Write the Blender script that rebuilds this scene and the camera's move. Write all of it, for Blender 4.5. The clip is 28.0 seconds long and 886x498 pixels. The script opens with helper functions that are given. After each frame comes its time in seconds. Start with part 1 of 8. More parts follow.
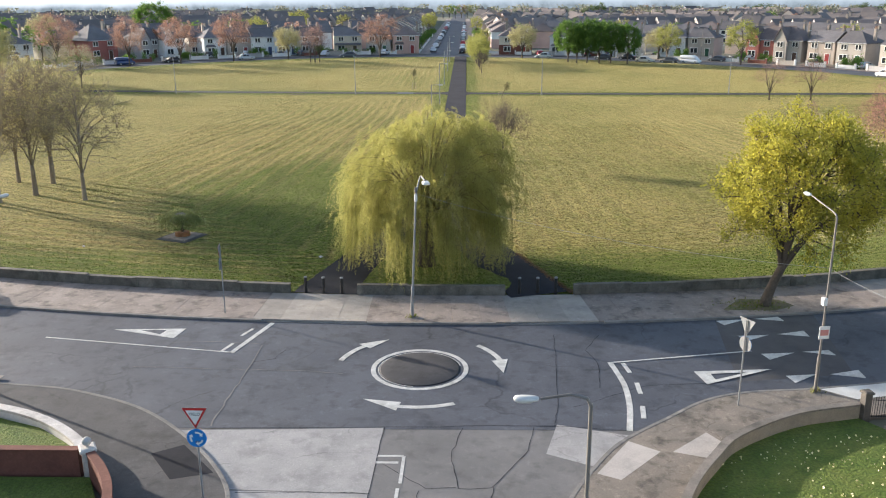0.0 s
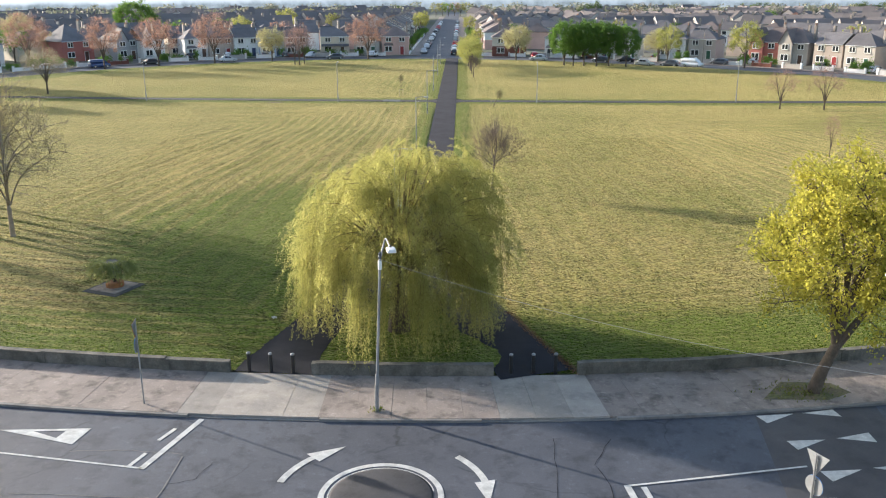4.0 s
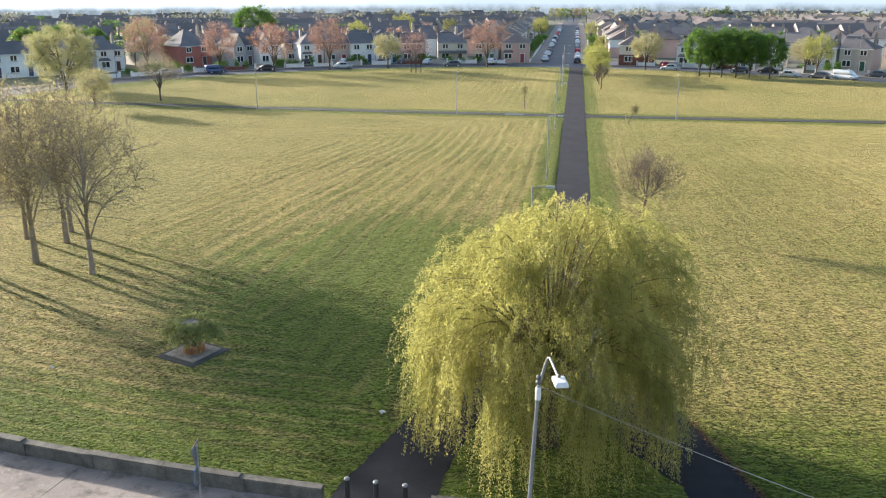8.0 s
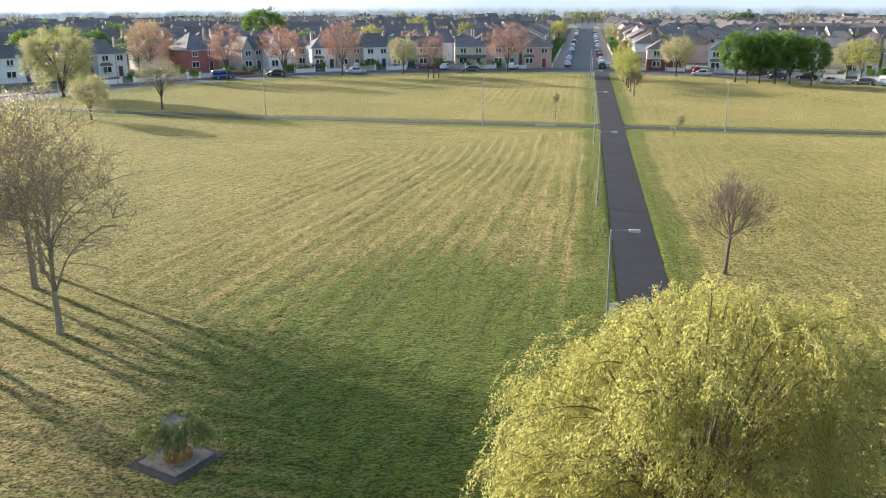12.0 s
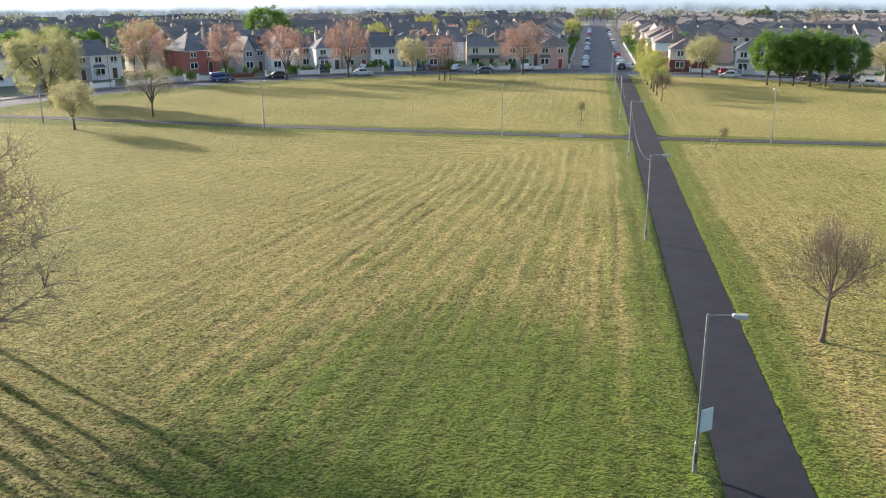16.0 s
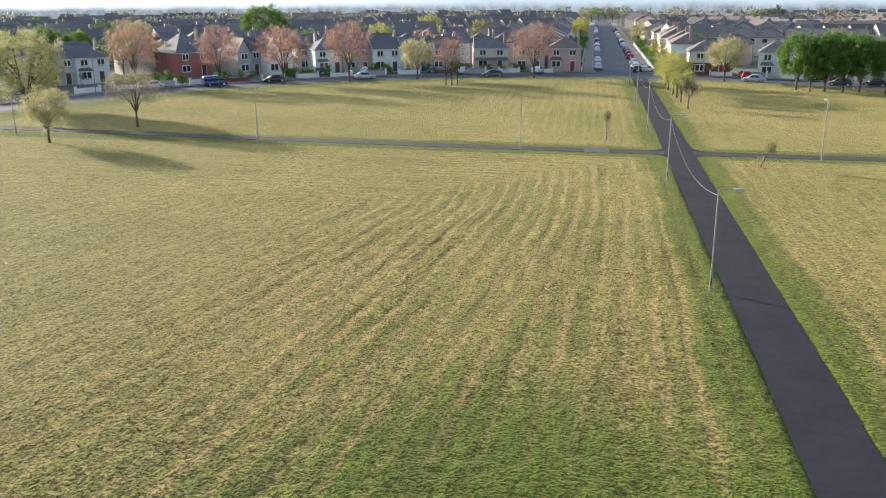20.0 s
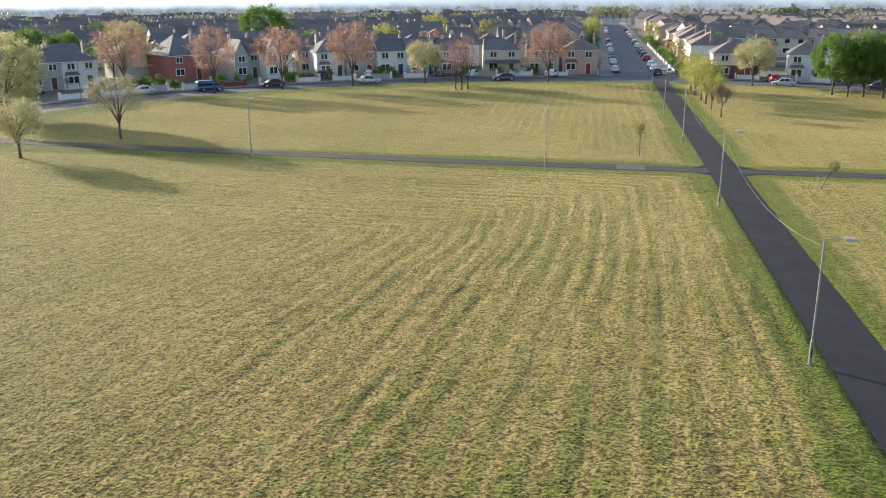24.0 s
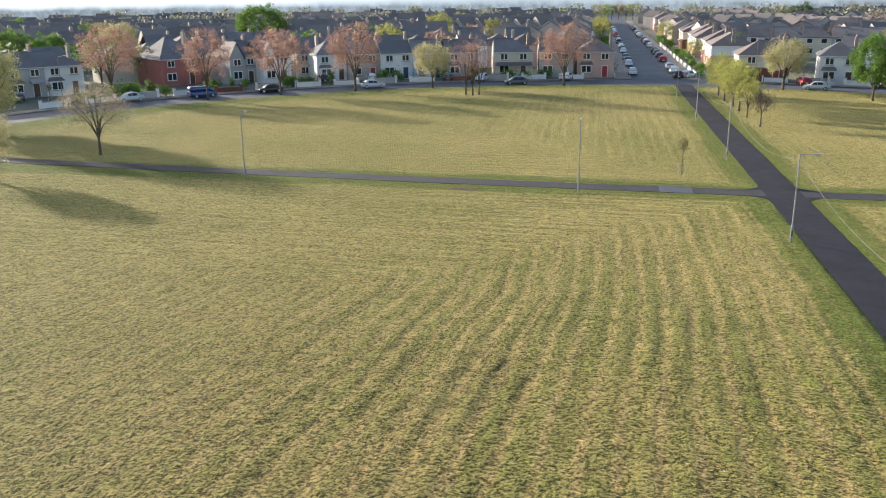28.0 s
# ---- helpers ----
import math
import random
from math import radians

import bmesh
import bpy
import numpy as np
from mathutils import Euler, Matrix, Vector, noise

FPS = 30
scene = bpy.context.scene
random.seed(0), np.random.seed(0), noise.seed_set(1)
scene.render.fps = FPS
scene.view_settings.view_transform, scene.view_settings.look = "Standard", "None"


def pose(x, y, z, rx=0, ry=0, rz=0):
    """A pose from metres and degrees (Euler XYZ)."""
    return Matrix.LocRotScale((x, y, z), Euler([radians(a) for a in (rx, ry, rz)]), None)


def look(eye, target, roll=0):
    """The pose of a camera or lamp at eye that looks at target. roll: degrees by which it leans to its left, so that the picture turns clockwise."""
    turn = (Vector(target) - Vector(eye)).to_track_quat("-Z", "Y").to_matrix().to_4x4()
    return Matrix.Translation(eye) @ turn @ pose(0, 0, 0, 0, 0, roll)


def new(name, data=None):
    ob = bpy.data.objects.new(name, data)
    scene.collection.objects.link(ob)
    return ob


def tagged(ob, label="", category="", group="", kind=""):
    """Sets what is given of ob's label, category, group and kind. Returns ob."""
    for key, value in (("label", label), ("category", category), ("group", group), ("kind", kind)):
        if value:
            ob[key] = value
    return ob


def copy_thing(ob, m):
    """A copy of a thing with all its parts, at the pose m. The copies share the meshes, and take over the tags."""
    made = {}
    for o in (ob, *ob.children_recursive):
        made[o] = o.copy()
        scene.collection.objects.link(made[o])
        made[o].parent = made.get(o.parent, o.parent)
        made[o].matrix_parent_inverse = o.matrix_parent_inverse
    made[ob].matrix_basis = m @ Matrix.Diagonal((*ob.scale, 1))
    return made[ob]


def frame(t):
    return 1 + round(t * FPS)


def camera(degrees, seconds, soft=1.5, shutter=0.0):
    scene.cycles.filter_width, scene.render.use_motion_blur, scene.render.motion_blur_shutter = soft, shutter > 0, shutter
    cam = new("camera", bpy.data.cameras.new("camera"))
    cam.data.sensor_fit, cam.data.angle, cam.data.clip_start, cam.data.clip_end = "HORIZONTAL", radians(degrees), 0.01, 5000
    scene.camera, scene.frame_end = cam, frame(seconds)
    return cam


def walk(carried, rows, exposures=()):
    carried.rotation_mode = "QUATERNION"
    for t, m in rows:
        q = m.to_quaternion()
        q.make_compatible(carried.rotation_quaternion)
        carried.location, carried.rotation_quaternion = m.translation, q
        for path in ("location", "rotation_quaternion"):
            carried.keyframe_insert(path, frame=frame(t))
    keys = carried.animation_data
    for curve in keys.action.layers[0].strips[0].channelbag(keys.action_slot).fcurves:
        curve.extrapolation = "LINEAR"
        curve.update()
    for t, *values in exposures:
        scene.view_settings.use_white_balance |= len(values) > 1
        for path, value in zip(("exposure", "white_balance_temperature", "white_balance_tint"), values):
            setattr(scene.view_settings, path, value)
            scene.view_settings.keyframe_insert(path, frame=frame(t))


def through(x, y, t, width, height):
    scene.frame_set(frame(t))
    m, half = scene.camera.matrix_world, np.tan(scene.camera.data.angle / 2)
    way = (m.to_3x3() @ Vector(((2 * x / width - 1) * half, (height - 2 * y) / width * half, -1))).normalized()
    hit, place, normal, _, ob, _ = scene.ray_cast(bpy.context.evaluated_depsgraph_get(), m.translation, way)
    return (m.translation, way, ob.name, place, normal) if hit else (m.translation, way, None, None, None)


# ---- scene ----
cam = camera(54.2, 28.0, 1.1)
PATH = [
    (0, (2.729, -40.903, 15.744), (2.675, -38.986, 15.177), -0.3),
    (0.5, (2.352, -39.651, 15.891), (2.565, -37.746, 15.322), -0.3),
    (1, (2.243, -38.453, 16.097), (2.694, -36.59, 15.526), -0.2),
    (1.5, (2.367, -37.285, 16.251), (2.967, -35.464, 15.679), -0.2),
    (2, (2.605, -36.217, 16.209), (3.236, -34.404, 15.645), -0.2),
    (2.5, (2.67, -35.113, 16.263), (3.099, -33.244, 15.696), -0.2),
    (3, (3.102, -34.004, 16.288), (3.277, -32.095, 15.716), -0.3),
    (3.5, (3.218, -32.826, 16.248), (3.34, -30.912, 15.679), -0.1),
    (4, (3.373, -31.585, 16.341), (3.332, -29.669, 15.767), -0.2),
    (4.5, (3.374, -30.292, 16.358), (3.222, -28.382, 15.783), -0.2),
    (6.5, (2.211, -24.778, 16.291), (1.94, -22.88, 15.723), -0.2),
    (7, (1.815, -23.412, 16.275), (1.537, -21.514, 15.709), -0.3),
    (7.5, (1.329, -22.128, 16.302), (1.047, -20.23, 15.737), -0.2),
    (8, (0.897, -20.904, 16.28), (0.612, -19.006, 15.717), -0.2),
    (8.5, (0.451, -19.681, 16.276), (0.159, -17.783, 15.715), -0.2),
    (9, (0.03, -18.444, 16.245), (-0.266, -16.547, 15.685), -0.2),
    (9.5, (-0.346, -17.268, 16.217), (-0.645, -15.371, 15.658), -0.4),
    (10, (-0.92, -15.929, 16.123), (-1.22, -14.032, 15.565), -0.1),
    (10.5, (-1.296, -14.766, 16.128), (-1.6, -12.87, 15.57), -0.2),
    (11, (-1.78, -13.485, 16.066), (-2.084, -11.588, 15.508), -0.2),
    (11.5, (-2.31, -12.056, 15.815), (-2.615, -10.159, 15.26), -0.2),
    (12, (-2.681, -10.821, 15.805), (-2.986, -8.924, 15.25), -0.2),
    (12.5, (-2.65, -9.521, 15.971), (-2.962, -7.626, 15.412), -0.2),
    (14.5, (-4.28, -4.614, 15.967), (-4.594, -2.72, 15.406), -0.2),
    (15, (-4.579, -3.095, 15.918), (-4.896, -1.202, 15.358), -0.2),
    (15.5, (-4.937, -1.825, 15.931), (-5.256, 0.068, 15.37), -0.2),
    (16, (-5.3, -0.605, 15.976), (-5.62, 1.288, 15.414), -0.3),
    (16.5, (-5.745, 0.578, 16.052), (-6.064, 2.47, 15.489), -0.3),
    (17, (-6.155, 1.774, 16.055), (-6.474, 3.667, 15.492), -0.3),
    (17.5, (-6.521, 3.061, 16.102), (-6.84, 4.953, 15.538), -0.3),
    (18, (-6.929, 4.289, 16.197), (-7.247, 6.181, 15.632), -0.3),
    (18.5, (-7.203, 5.515, 16.189), (-7.522, 7.407, 15.624), -0.3),
    (19, (-7.614, 6.838, 16.16), (-7.933, 8.73, 15.595), -0.3),
    (19.5, (-8.061, 8.057, 16.185), (-8.378, 9.948, 15.62), -0.3),
    (20, (-8.324, 9.282, 16.099), (-8.643, 11.174, 15.534), -0.3),
    (20.5, (-8.672, 10.493, 16.161), (-8.991, 12.384, 15.595), -0.3),
    (21, (-9.045, 11.762, 16.118), (-9.365, 13.653, 15.552), -0.3),
    (21.5, (-9.406, 12.971, 16.086), (-9.727, 14.863, 15.521), -0.4),
    (23.5, (-10.856, 18.026, 16.041), (-11.179, 19.916, 15.475), -0.4),
    (24, (-11.223, 19.262, 16.042), (-11.548, 21.153, 15.475), -0.4),
    (24.5, (-11.717, 20.655, 15.98), (-12.042, 22.546, 15.414), -0.4),
    (25, (-12.169, 21.853, 15.992), (-12.494, 23.743, 15.425), -0.4),
    (25.5, (-12.6, 23.073, 16.05), (-12.924, 24.963, 15.482), -0.4),
    (26, (-12.889, 24.237, 16.091), (-13.216, 26.127, 15.524), -0.5),
    (26.5, (-13.211, 25.528, 16.117), (-13.54, 27.417, 15.548), -0.5),
    (27, (-13.715, 26.727, 16.205), (-14.041, 28.616, 15.634), -0.5),
    (27.5, (-14.121, 28.009, 16.17), (-14.448, 29.898, 15.599), -0.6),
    (28, (-14.518, 29.16, 16.11), (-14.843, 31.049, 15.54), -0.6),
]
walk(cam, [(t, look(eye, target, roll)) for t, eye, target, roll in PATH], [(0.0, 0.97, 6250, 10), (4.0, 1.15, 6200, 9), (9.0, 1.20, 6200, 9), (14.0, 1.13, 6250, 10), (20.0, 1.03, 6250, 10), (28.0, 0.94, 6250, 10)])

# ---- world, sun, exposure ----
SUN_AZ, SUN_EL = radians(150.0), radians(13.0)      # towards the sun, from +x
SUN = Vector((math.cos(SUN_AZ) * math.cos(SUN_EL), math.sin(SUN_AZ) * math.cos(SUN_EL), math.sin(SUN_EL)))
world = bpy.data.worlds.new("world")
scene.world = world
world.use_nodes = True
wn = world.node_tree.nodes
sky = wn.new("ShaderNodeTexSky")
sky.sky_type, sky.sun_disc = "NISHITA", False
sky.sun_elevation, sky.sun_rotation = SUN_EL, math.pi / 2 - SUN_AZ
sky.air_density, sky.dust_density, sky.ozone_density = 1.0, 2.0, 1.0
world.node_tree.links.new(sky.outputs[0], wn["Background"].inputs[0])
wn["Background"].inputs[1].default_value = 0.15
sun_data = bpy.data.lights.new("sun", "SUN")
sun_data.energy, sun_data.angle, sun_data.color = 5.0, radians(0.8), (1.0, 0.88, 0.74)
sun = new("sun", sun_data)
sun.matrix_world = look((0, 0, 60), Vector((0, 0, 60)) - SUN)

# ---- materials ----
MATS = {}


def nodes_of(name, rough, metal=0.0):
    m = bpy.data.materials.new(name)
    m.use_nodes = True
    t = m.node_tree
    b = t.nodes["Principled BSDF"]
    b.inputs["Roughness"].default_value, b.inputs["Metallic"].default_value = rough, metal
    return m, t, b


def math_node(t, op, a, b=None, c=None):
    n = t.nodes.new("ShaderNodeMath")
    n.operation = op
    for k, v in enumerate((a, b, c)):
        if v is None:
            continue
        if isinstance(v, (int, float)):
            n.inputs[k].default_value = v
        else:
            t.links.new(v, n.inputs[k])
    return n.outputs[0]


def noise_node(t, vec, scale, detail=4.0, rough=0.55):
    n = t.nodes.new("ShaderNodeTexNoise")
    n.inputs["Scale"].default_value, n.inputs["Detail"].default_value, n.inputs["Roughness"].default_value = scale, detail, rough
    t.links.new(vec, n.inputs["Vector"])
    return n.outputs["Fac"]


def ramp(t, fac, lo, hi):
    n = t.nodes.new("ShaderNodeMapRange")
    n.inputs[1].default_value, n.inputs[2].default_value = lo, hi
    t.links.new(fac, n.inputs[0])
    return n.outputs[0]


def blend(t, fac, a, b, kind="MIX"):
    n = t.nodes.new("ShaderNodeMix")
    n.data_type, n.blend_type = "RGBA", kind
    for sock, v in ((n.inputs[0], fac), (n.inputs[6], a), (n.inputs[7], b)):
        if isinstance(v, tuple):
            sock.default_value = (*v, 1)
        elif isinstance(v, (int, float)):
            sock.default_value = v
        else:
            t.links.new(v, sock)
    return n.outputs[2]


def position(t):
    return t.nodes.new("ShaderNodeNewGeometry").outputs["Position"]


def bump(t, b, height, strength, distance=0.02):
    n = t.nodes.new("ShaderNodeBump")
    n.inputs["Strength"].default_value, n.inputs["Distance"].default_value = strength, distance
    t.links.new(height, n.inputs["Height"])
    t.links.new(n.outputs[0], b.inputs["Normal"])


def mat(name, c1, c2=None, big=0.6, fine=25.0, rough=0.8, metal=0.0, relief=0.3, grain=0.35, depth=0.01, vary=0.0, island=0.0, wear=0.0, cracks=0.0, spec=0.5):
    """A weathered surface: two colours in patches, fine grain and relief; vary: difference from object to object."""
    if name in MATS:
        return MATS[name]
    m, t, b = nodes_of(name, rough, metal)
    b.inputs["Specular IOR Level"].default_value = spec
    c2 = c2 or tuple(0.75 * v for v in c1)
    p = position(t)
    patches = ramp(t, noise_node(t, p, big, 5.0, 0.6), 0.35, 0.68)
    grit = noise_node(t, p, fine, 3.0, 0.6)
    col = blend(t, patches, c1, c2)
    dark = math_node(t, "MULTIPLY_ADD", grit, 2 * grain, 1.0 - grain)
    if vary:
        r = t.nodes.new("ShaderNodeObjectInfo").outputs["Random"]
        dark = math_node(t, "MULTIPLY", dark, math_node(t, "MULTIPLY_ADD", r, 2 * vary, 1 - vary))
    if wear:                     # stains, oil and dust at the size of a footprint to a stride
        stain = ramp(t, noise_node(t, p, 1.1, 6.0, 0.68), 0.50, 0.68)
        dust = ramp(t, noise_node(t, p, 2.7, 6.0, 0.72), 0.56, 0.70)
        dark = math_node(t, "MULTIPLY", dark, math_node(t, "MULTIPLY_ADD", stain, -wear, math_node(t, "MULTIPLY_ADD", dust, 0.8 * wear, 1.0)))
        speck = ramp(t, noise_node(t, p, 9.0, 3.0, 0.7), 0.62, 0.70)
        dark = math_node(t, "MULTIPLY", dark, math_node(t, "MULTIPLY_ADD", speck, 0.7 * wear, 1.0))
    if cracks:
        vor = t.nodes.new("ShaderNodeTexVoronoi")
        vor.feature = "DISTANCE_TO_EDGE"
        vor.inputs["Scale"].default_value = cracks
        wv = t.nodes.new("ShaderNodeVectorMath")
        wv.operation = "MULTIPLY_ADD"
        nz = t.nodes.new("ShaderNodeTexNoise")
        nz.inputs["Scale"].default_value, nz.inputs["Detail"].default_value = 0.7, 5.0
        t.links.new(p, nz.inputs["Vector"])
        t.links.new(nz.outputs["Color"], wv.inputs[0])
        wv.inputs[1].default_value = (1.6, 1.6, 1.6)
        t.links.new(p, wv.inputs[2])
        t.links.new(wv.outputs[0], vor.inputs["Vector"])
        line = ramp(t, vor.outputs["Distance"], 0.010, 0.002)
        line = math_node(t, "MULTIPLY", line, ramp(t, noise_node(t, p, 0.3, 3.0), 0.46, 0.58))
        dark = math_node(t, "MULTIPLY", dark, math_node(t, "MULTIPLY_ADD", line, -0.42, 1.0))
    if island:
        r = t.nodes.new("ShaderNodeNewGeometry").outputs["Random Per Island"]
        dark = math_node(t, "MULTIPLY", dark, math_node(t, "MULTIPLY_ADD", r, 2 * island, 1 - island))
    comb = t.nodes.new("ShaderNodeCombineColor")
    for k in range(3):
        t.links.new(dark, comb.inputs[k])
    col = blend(t, 1.0, col, comb.outputs[0], "MULTIPLY")
    t.links.new(col, b.inputs["Base Color"])
    if relief:
        bump(t, b, grit, relief, depth)
    MATS[name] = m
    return m


def leaf_mat(name, c1, c2, through=0.45, rough=0.6):
    if name in MATS:
        return MATS[name]
    m, t, b = nodes_of(name, rough)
    r = t.nodes.new("ShaderNodeNewGeometry").outputs["Random Per Island"]
    big = ramp(t, noise_node(t, position(t), 0.5, 2.0), 0.35, 0.65)
    fac = math_node(t, "MULTIPLY_ADD", r, 0.55, math_node(t, "MULTIPLY", big, 0.45))
    col = blend(t, fac, c1, c2)
    b.inputs["Specular IOR Level"].default_value = 0.25
    t.links.new(col, b.inputs["Base Color"])
    tr = t.nodes.new("ShaderNodeBsdfTranslucent")
    t.links.new(col, tr.inputs[0])
    mx = t.nodes.new("ShaderNodeMixShader")
    mx.inputs[0].default_value = through
    t.links.new(b.outputs[0], mx.inputs[1])
    t.links.new(tr.outputs[0], mx.inputs[2])
    t.links.new(mx.outputs[0], t.nodes["Material Output"].inputs[0])
    MATS[name] = m
    return m


def plain(name, c, rough=0.5, metal=0.0):
    return mat(name, c, tuple(0.88 * v for v in c), 1.5, 60.0, rough, metal, 0.08, 0.1, 0.002)


def glass_mat(name, c=(0.03, 0.035, 0.04)):
    if name not in MATS:
        m, t, b = nodes_of(name, 0.06)
        b.inputs["Base Color"].default_value = (*c, 1)
        b.inputs["IOR"].default_value = 1.5
        MATS[name] = m
    return MATS[name]


def grass_mat(name="grass", blades=False):
    m, t, b = nodes_of(name, 0.9)
    b.inputs["Specular IOR Level"].default_value = 0.12
    b.inputs["Sheen Roughness"].default_value = 0.32
    b.inputs["Sheen Tint"].default_value = (0.93, 0.82, 0.36, 1)
    p = position(t)
    sep = t.nodes.new("ShaderNodeSeparateXYZ")
    t.links.new(p, sep.inputs[0])
    x, y = sep.outputs[0], sep.outputs[1]
    wob = noise_node(t, p, 0.12, 3.0)
    # how far from the footpaths and from the rim: the mower goes round along them
    u = math_node(t, "SUBTRACT", math_node(t, "ABSOLUTE", math_node(t, "SUBTRACT", x, 1.14)), 1.46)
    v = math_node(t, "SUBTRACT", math_node(t, "ABSOLUTE", math_node(t, "SUBTRACT", math_node(t, "MULTIPLY_ADD", x, 0.055, y), 101.7)), 1.5)
    xx, yy = math_node(t, "ADD", x, 3.0), math_node(t, "SUBTRACT", y, 96.0)
    rr = math_node(t, "SQRT", math_node(t, "ADD", math_node(t, "MULTIPLY", xx, xx), math_node(t, "MULTIPLY", yy, yy)))
    w = math_node(t, "SUBTRACT", 92.0, rr)
    east = math_node(t, "MULTIPLY_ADD", math_node(t, "MULTIPLY", ramp(t, x, -2.0, 10.0), ramp(t, x, 36.0, 22.0)), -0.7, 1.0)
    east = math_node(t, "MULTIPLY", east, math_node(t, "MULTIPLY_ADD", ramp(t, y, 100.0, 106.0), -0.45, 1.0))             # the passes show less on the east side
    east = math_node(t, "MULTIPLY", east, math_node(t, "MULTIPLY_ADD", ramp(t, x, -22.0, -32.0), -0.65, 1.0))              # and far out on the west
    # headlands: passes along the cross path and along the rim; the rest runs beside the main path
    head = math_node(t, "LESS_THAN", v, math_node(t, "MINIMUM", u, 26.0))
    south = math_node(t, "MULTIPLY_ADD", math_node(t, "MAXIMUM", math_node(t, "SUBTRACT", 75.0, y), 0.0), 0.0085, 1.0)       # the passes spread towards the south
    fan = math_node(t, "DIVIDE", u, south)
    d = math_node(t, "MULTIPLY_ADD", head, math_node(t, "SUBTRACT", v, fan), fan)
    edge = math_node(t, "LESS_THAN", w, math_node(t, "MINIMUM", 24.0, math_node(t, "MINIMUM", u, v)))
    d = math_node(t, "MULTIPLY_ADD", edge, math_node(t, "SUBTRACT", w, d), d)
    dd = math_node(t, "MULTIPLY_ADD", wob, 0.9, math_node(t, "MULTIPLY_ADD", noise_node(t, p, 0.9, 2.0), 0.22, d))
    turn = math_node(t, "MULTIPLY", dd, 1 / 1.25)
    swath = math_node(t, "SINE", math_node(t, "MULTIPLY", turn, 2 * math.pi))
    vecp = t.nodes.new("ShaderNodeCombineXYZ")
    for k, src in enumerate((math_node(t, "MULTIPLY", math_node(t, "FLOOR", turn), 7.31), math_node(t, "MULTIPLY", x, 0.03), math_node(t, "MULTIPLY", y, 0.03))):
        t.links.new(src, vecp.inputs[k])
    tone = math_node(t, "SUBTRACT", noise_node(t, vecp.outputs[0], 1.0, 2.0), 0.5)          # one pass drier than the next
    ridge = math_node(t, "MULTIPLY", ramp(t, swath, 0.35, 0.95), ramp(t, noise_node(t, p, 0.8, 5.0, 0.7), 0.32, 0.58))      # clippings left between two passes
    vec = t.nodes.new("ShaderNodeCombineXYZ")
    for k, (src, f) in enumerate(((dd, 1.9), (x, 0.22), (y, 0.22))):
        t.links.new(math_node(t, "MULTIPLY", src, f), vec.inputs[k])
    streak = noise_node(t, vec.outputs[0], 1.0, 5.0, 0.62)
    amount = ramp(t, noise_node(t, p, 0.05, 3.0), 0.3, 0.65)
    lines = math_node(t, "MULTIPLY_ADD", math_node(t, "SUBTRACT", streak, 0.5), math_node(t, "MULTIPLY_ADD", east, 1.2, 1.2), math_node(t, "MULTIPLY", east, math_node(t, "MULTIPLY_ADD", swath, 0.30, math_node(t, "MULTIPLY_ADD", tone, 1.9, math_node(t, "MULTIPLY", ridge, 1.2)))))
    lines = math_node(t, "MULTIPLY", lines, math_node(t, "MULTIPLY_ADD", amount, 0.6, 0.45))
    vec2 = t.nodes.new("ShaderNodeCombineXYZ")
    for k, (src, f) in enumerate(((dd, 4.6), (x, 1.5), (y, 1.5))):
        t.links.new(math_node(t, "MULTIPLY", src, f), vec2.inputs[k])
    ridge = math_node(t, "MULTIPLY", ridge, east)
    row = ramp(t, noise_node(t, vec2.outputs[0], 1.0, 4.0, 0.65), 0.38, 0.62)      # combed along the mower's way
    clump = noise_node(t, p, 3.6, 5.0, 0.7)
    clod = ramp(t, noise_node(t, p, 3.0, 3.0, 0.6), 0.40, 0.60)
    tuft = ramp(t, noise_node(t, p, 6.0, 2.2, 0.55), 0.43, 0.57)
    blade = ramp(t, noise_node(t, p, 13.0, 2.0, 0.6), 0.40, 0.60)
    patch = noise_node(t, p, 0.045, 4.0, 0.6)
    # lush: along the path, along the rim, and where the old trees keep the ground damp
    lush = ramp(t, math_node(t, "MULTIPLY_ADD", wob, 2.5, math_node(t, "MINIMUM", math_node(t, "MINIMUM", u, math_node(t, "MULTIPLY", w, 0.38)), math_node(t, "MULTIPLY", v, 1.3))), 4.2, 1.6)
    ex, ey = math_node(t, "MULTIPLY", math_node(t, "ADD", x, 8.8), 1 / 11.5), math_node(t, "MULTIPLY", math_node(t, "SUBTRACT", y, 26.0), 1 / 17.0)
    er = math_node(t, "SQRT", math_node(t, "ADD", math_node(t, "MULTIPLY", ex, ex), math_node(t, "MULTIPLY", ey, ey)))
    damp = ramp(t, math_node(t, "MULTIPLY_ADD", wob, 0.7, er), 1.55, 0.75)
    straw = math_node(t, "MULTIPLY_ADD", lines, 0.28, math_node(t, "MULTIPLY_ADD", math_node(t, "SUBTRACT", clump, 0.5), 0.25, 0.58))
    straw = math_node(t, "MULTIPLY_ADD", math_node(t, "SUBTRACT", patch, 0.5), 1.1, straw)
    straw = math_node(t, "MULTIPLY_ADD", lush, -0.62, math_node(t, "MULTIPLY_ADD", damp, -0.62, straw))
    straw = math_node(t, "MULTIPLY_ADD", math_node(t, "SUBTRACT", noise_node(t, p, 0.9, 4.0, 0.6), 0.5), 0.55, math_node(t, "MULTIPLY_ADD", math_node(t, "SUBTRACT", tuft, 0.5), 0.06, straw))
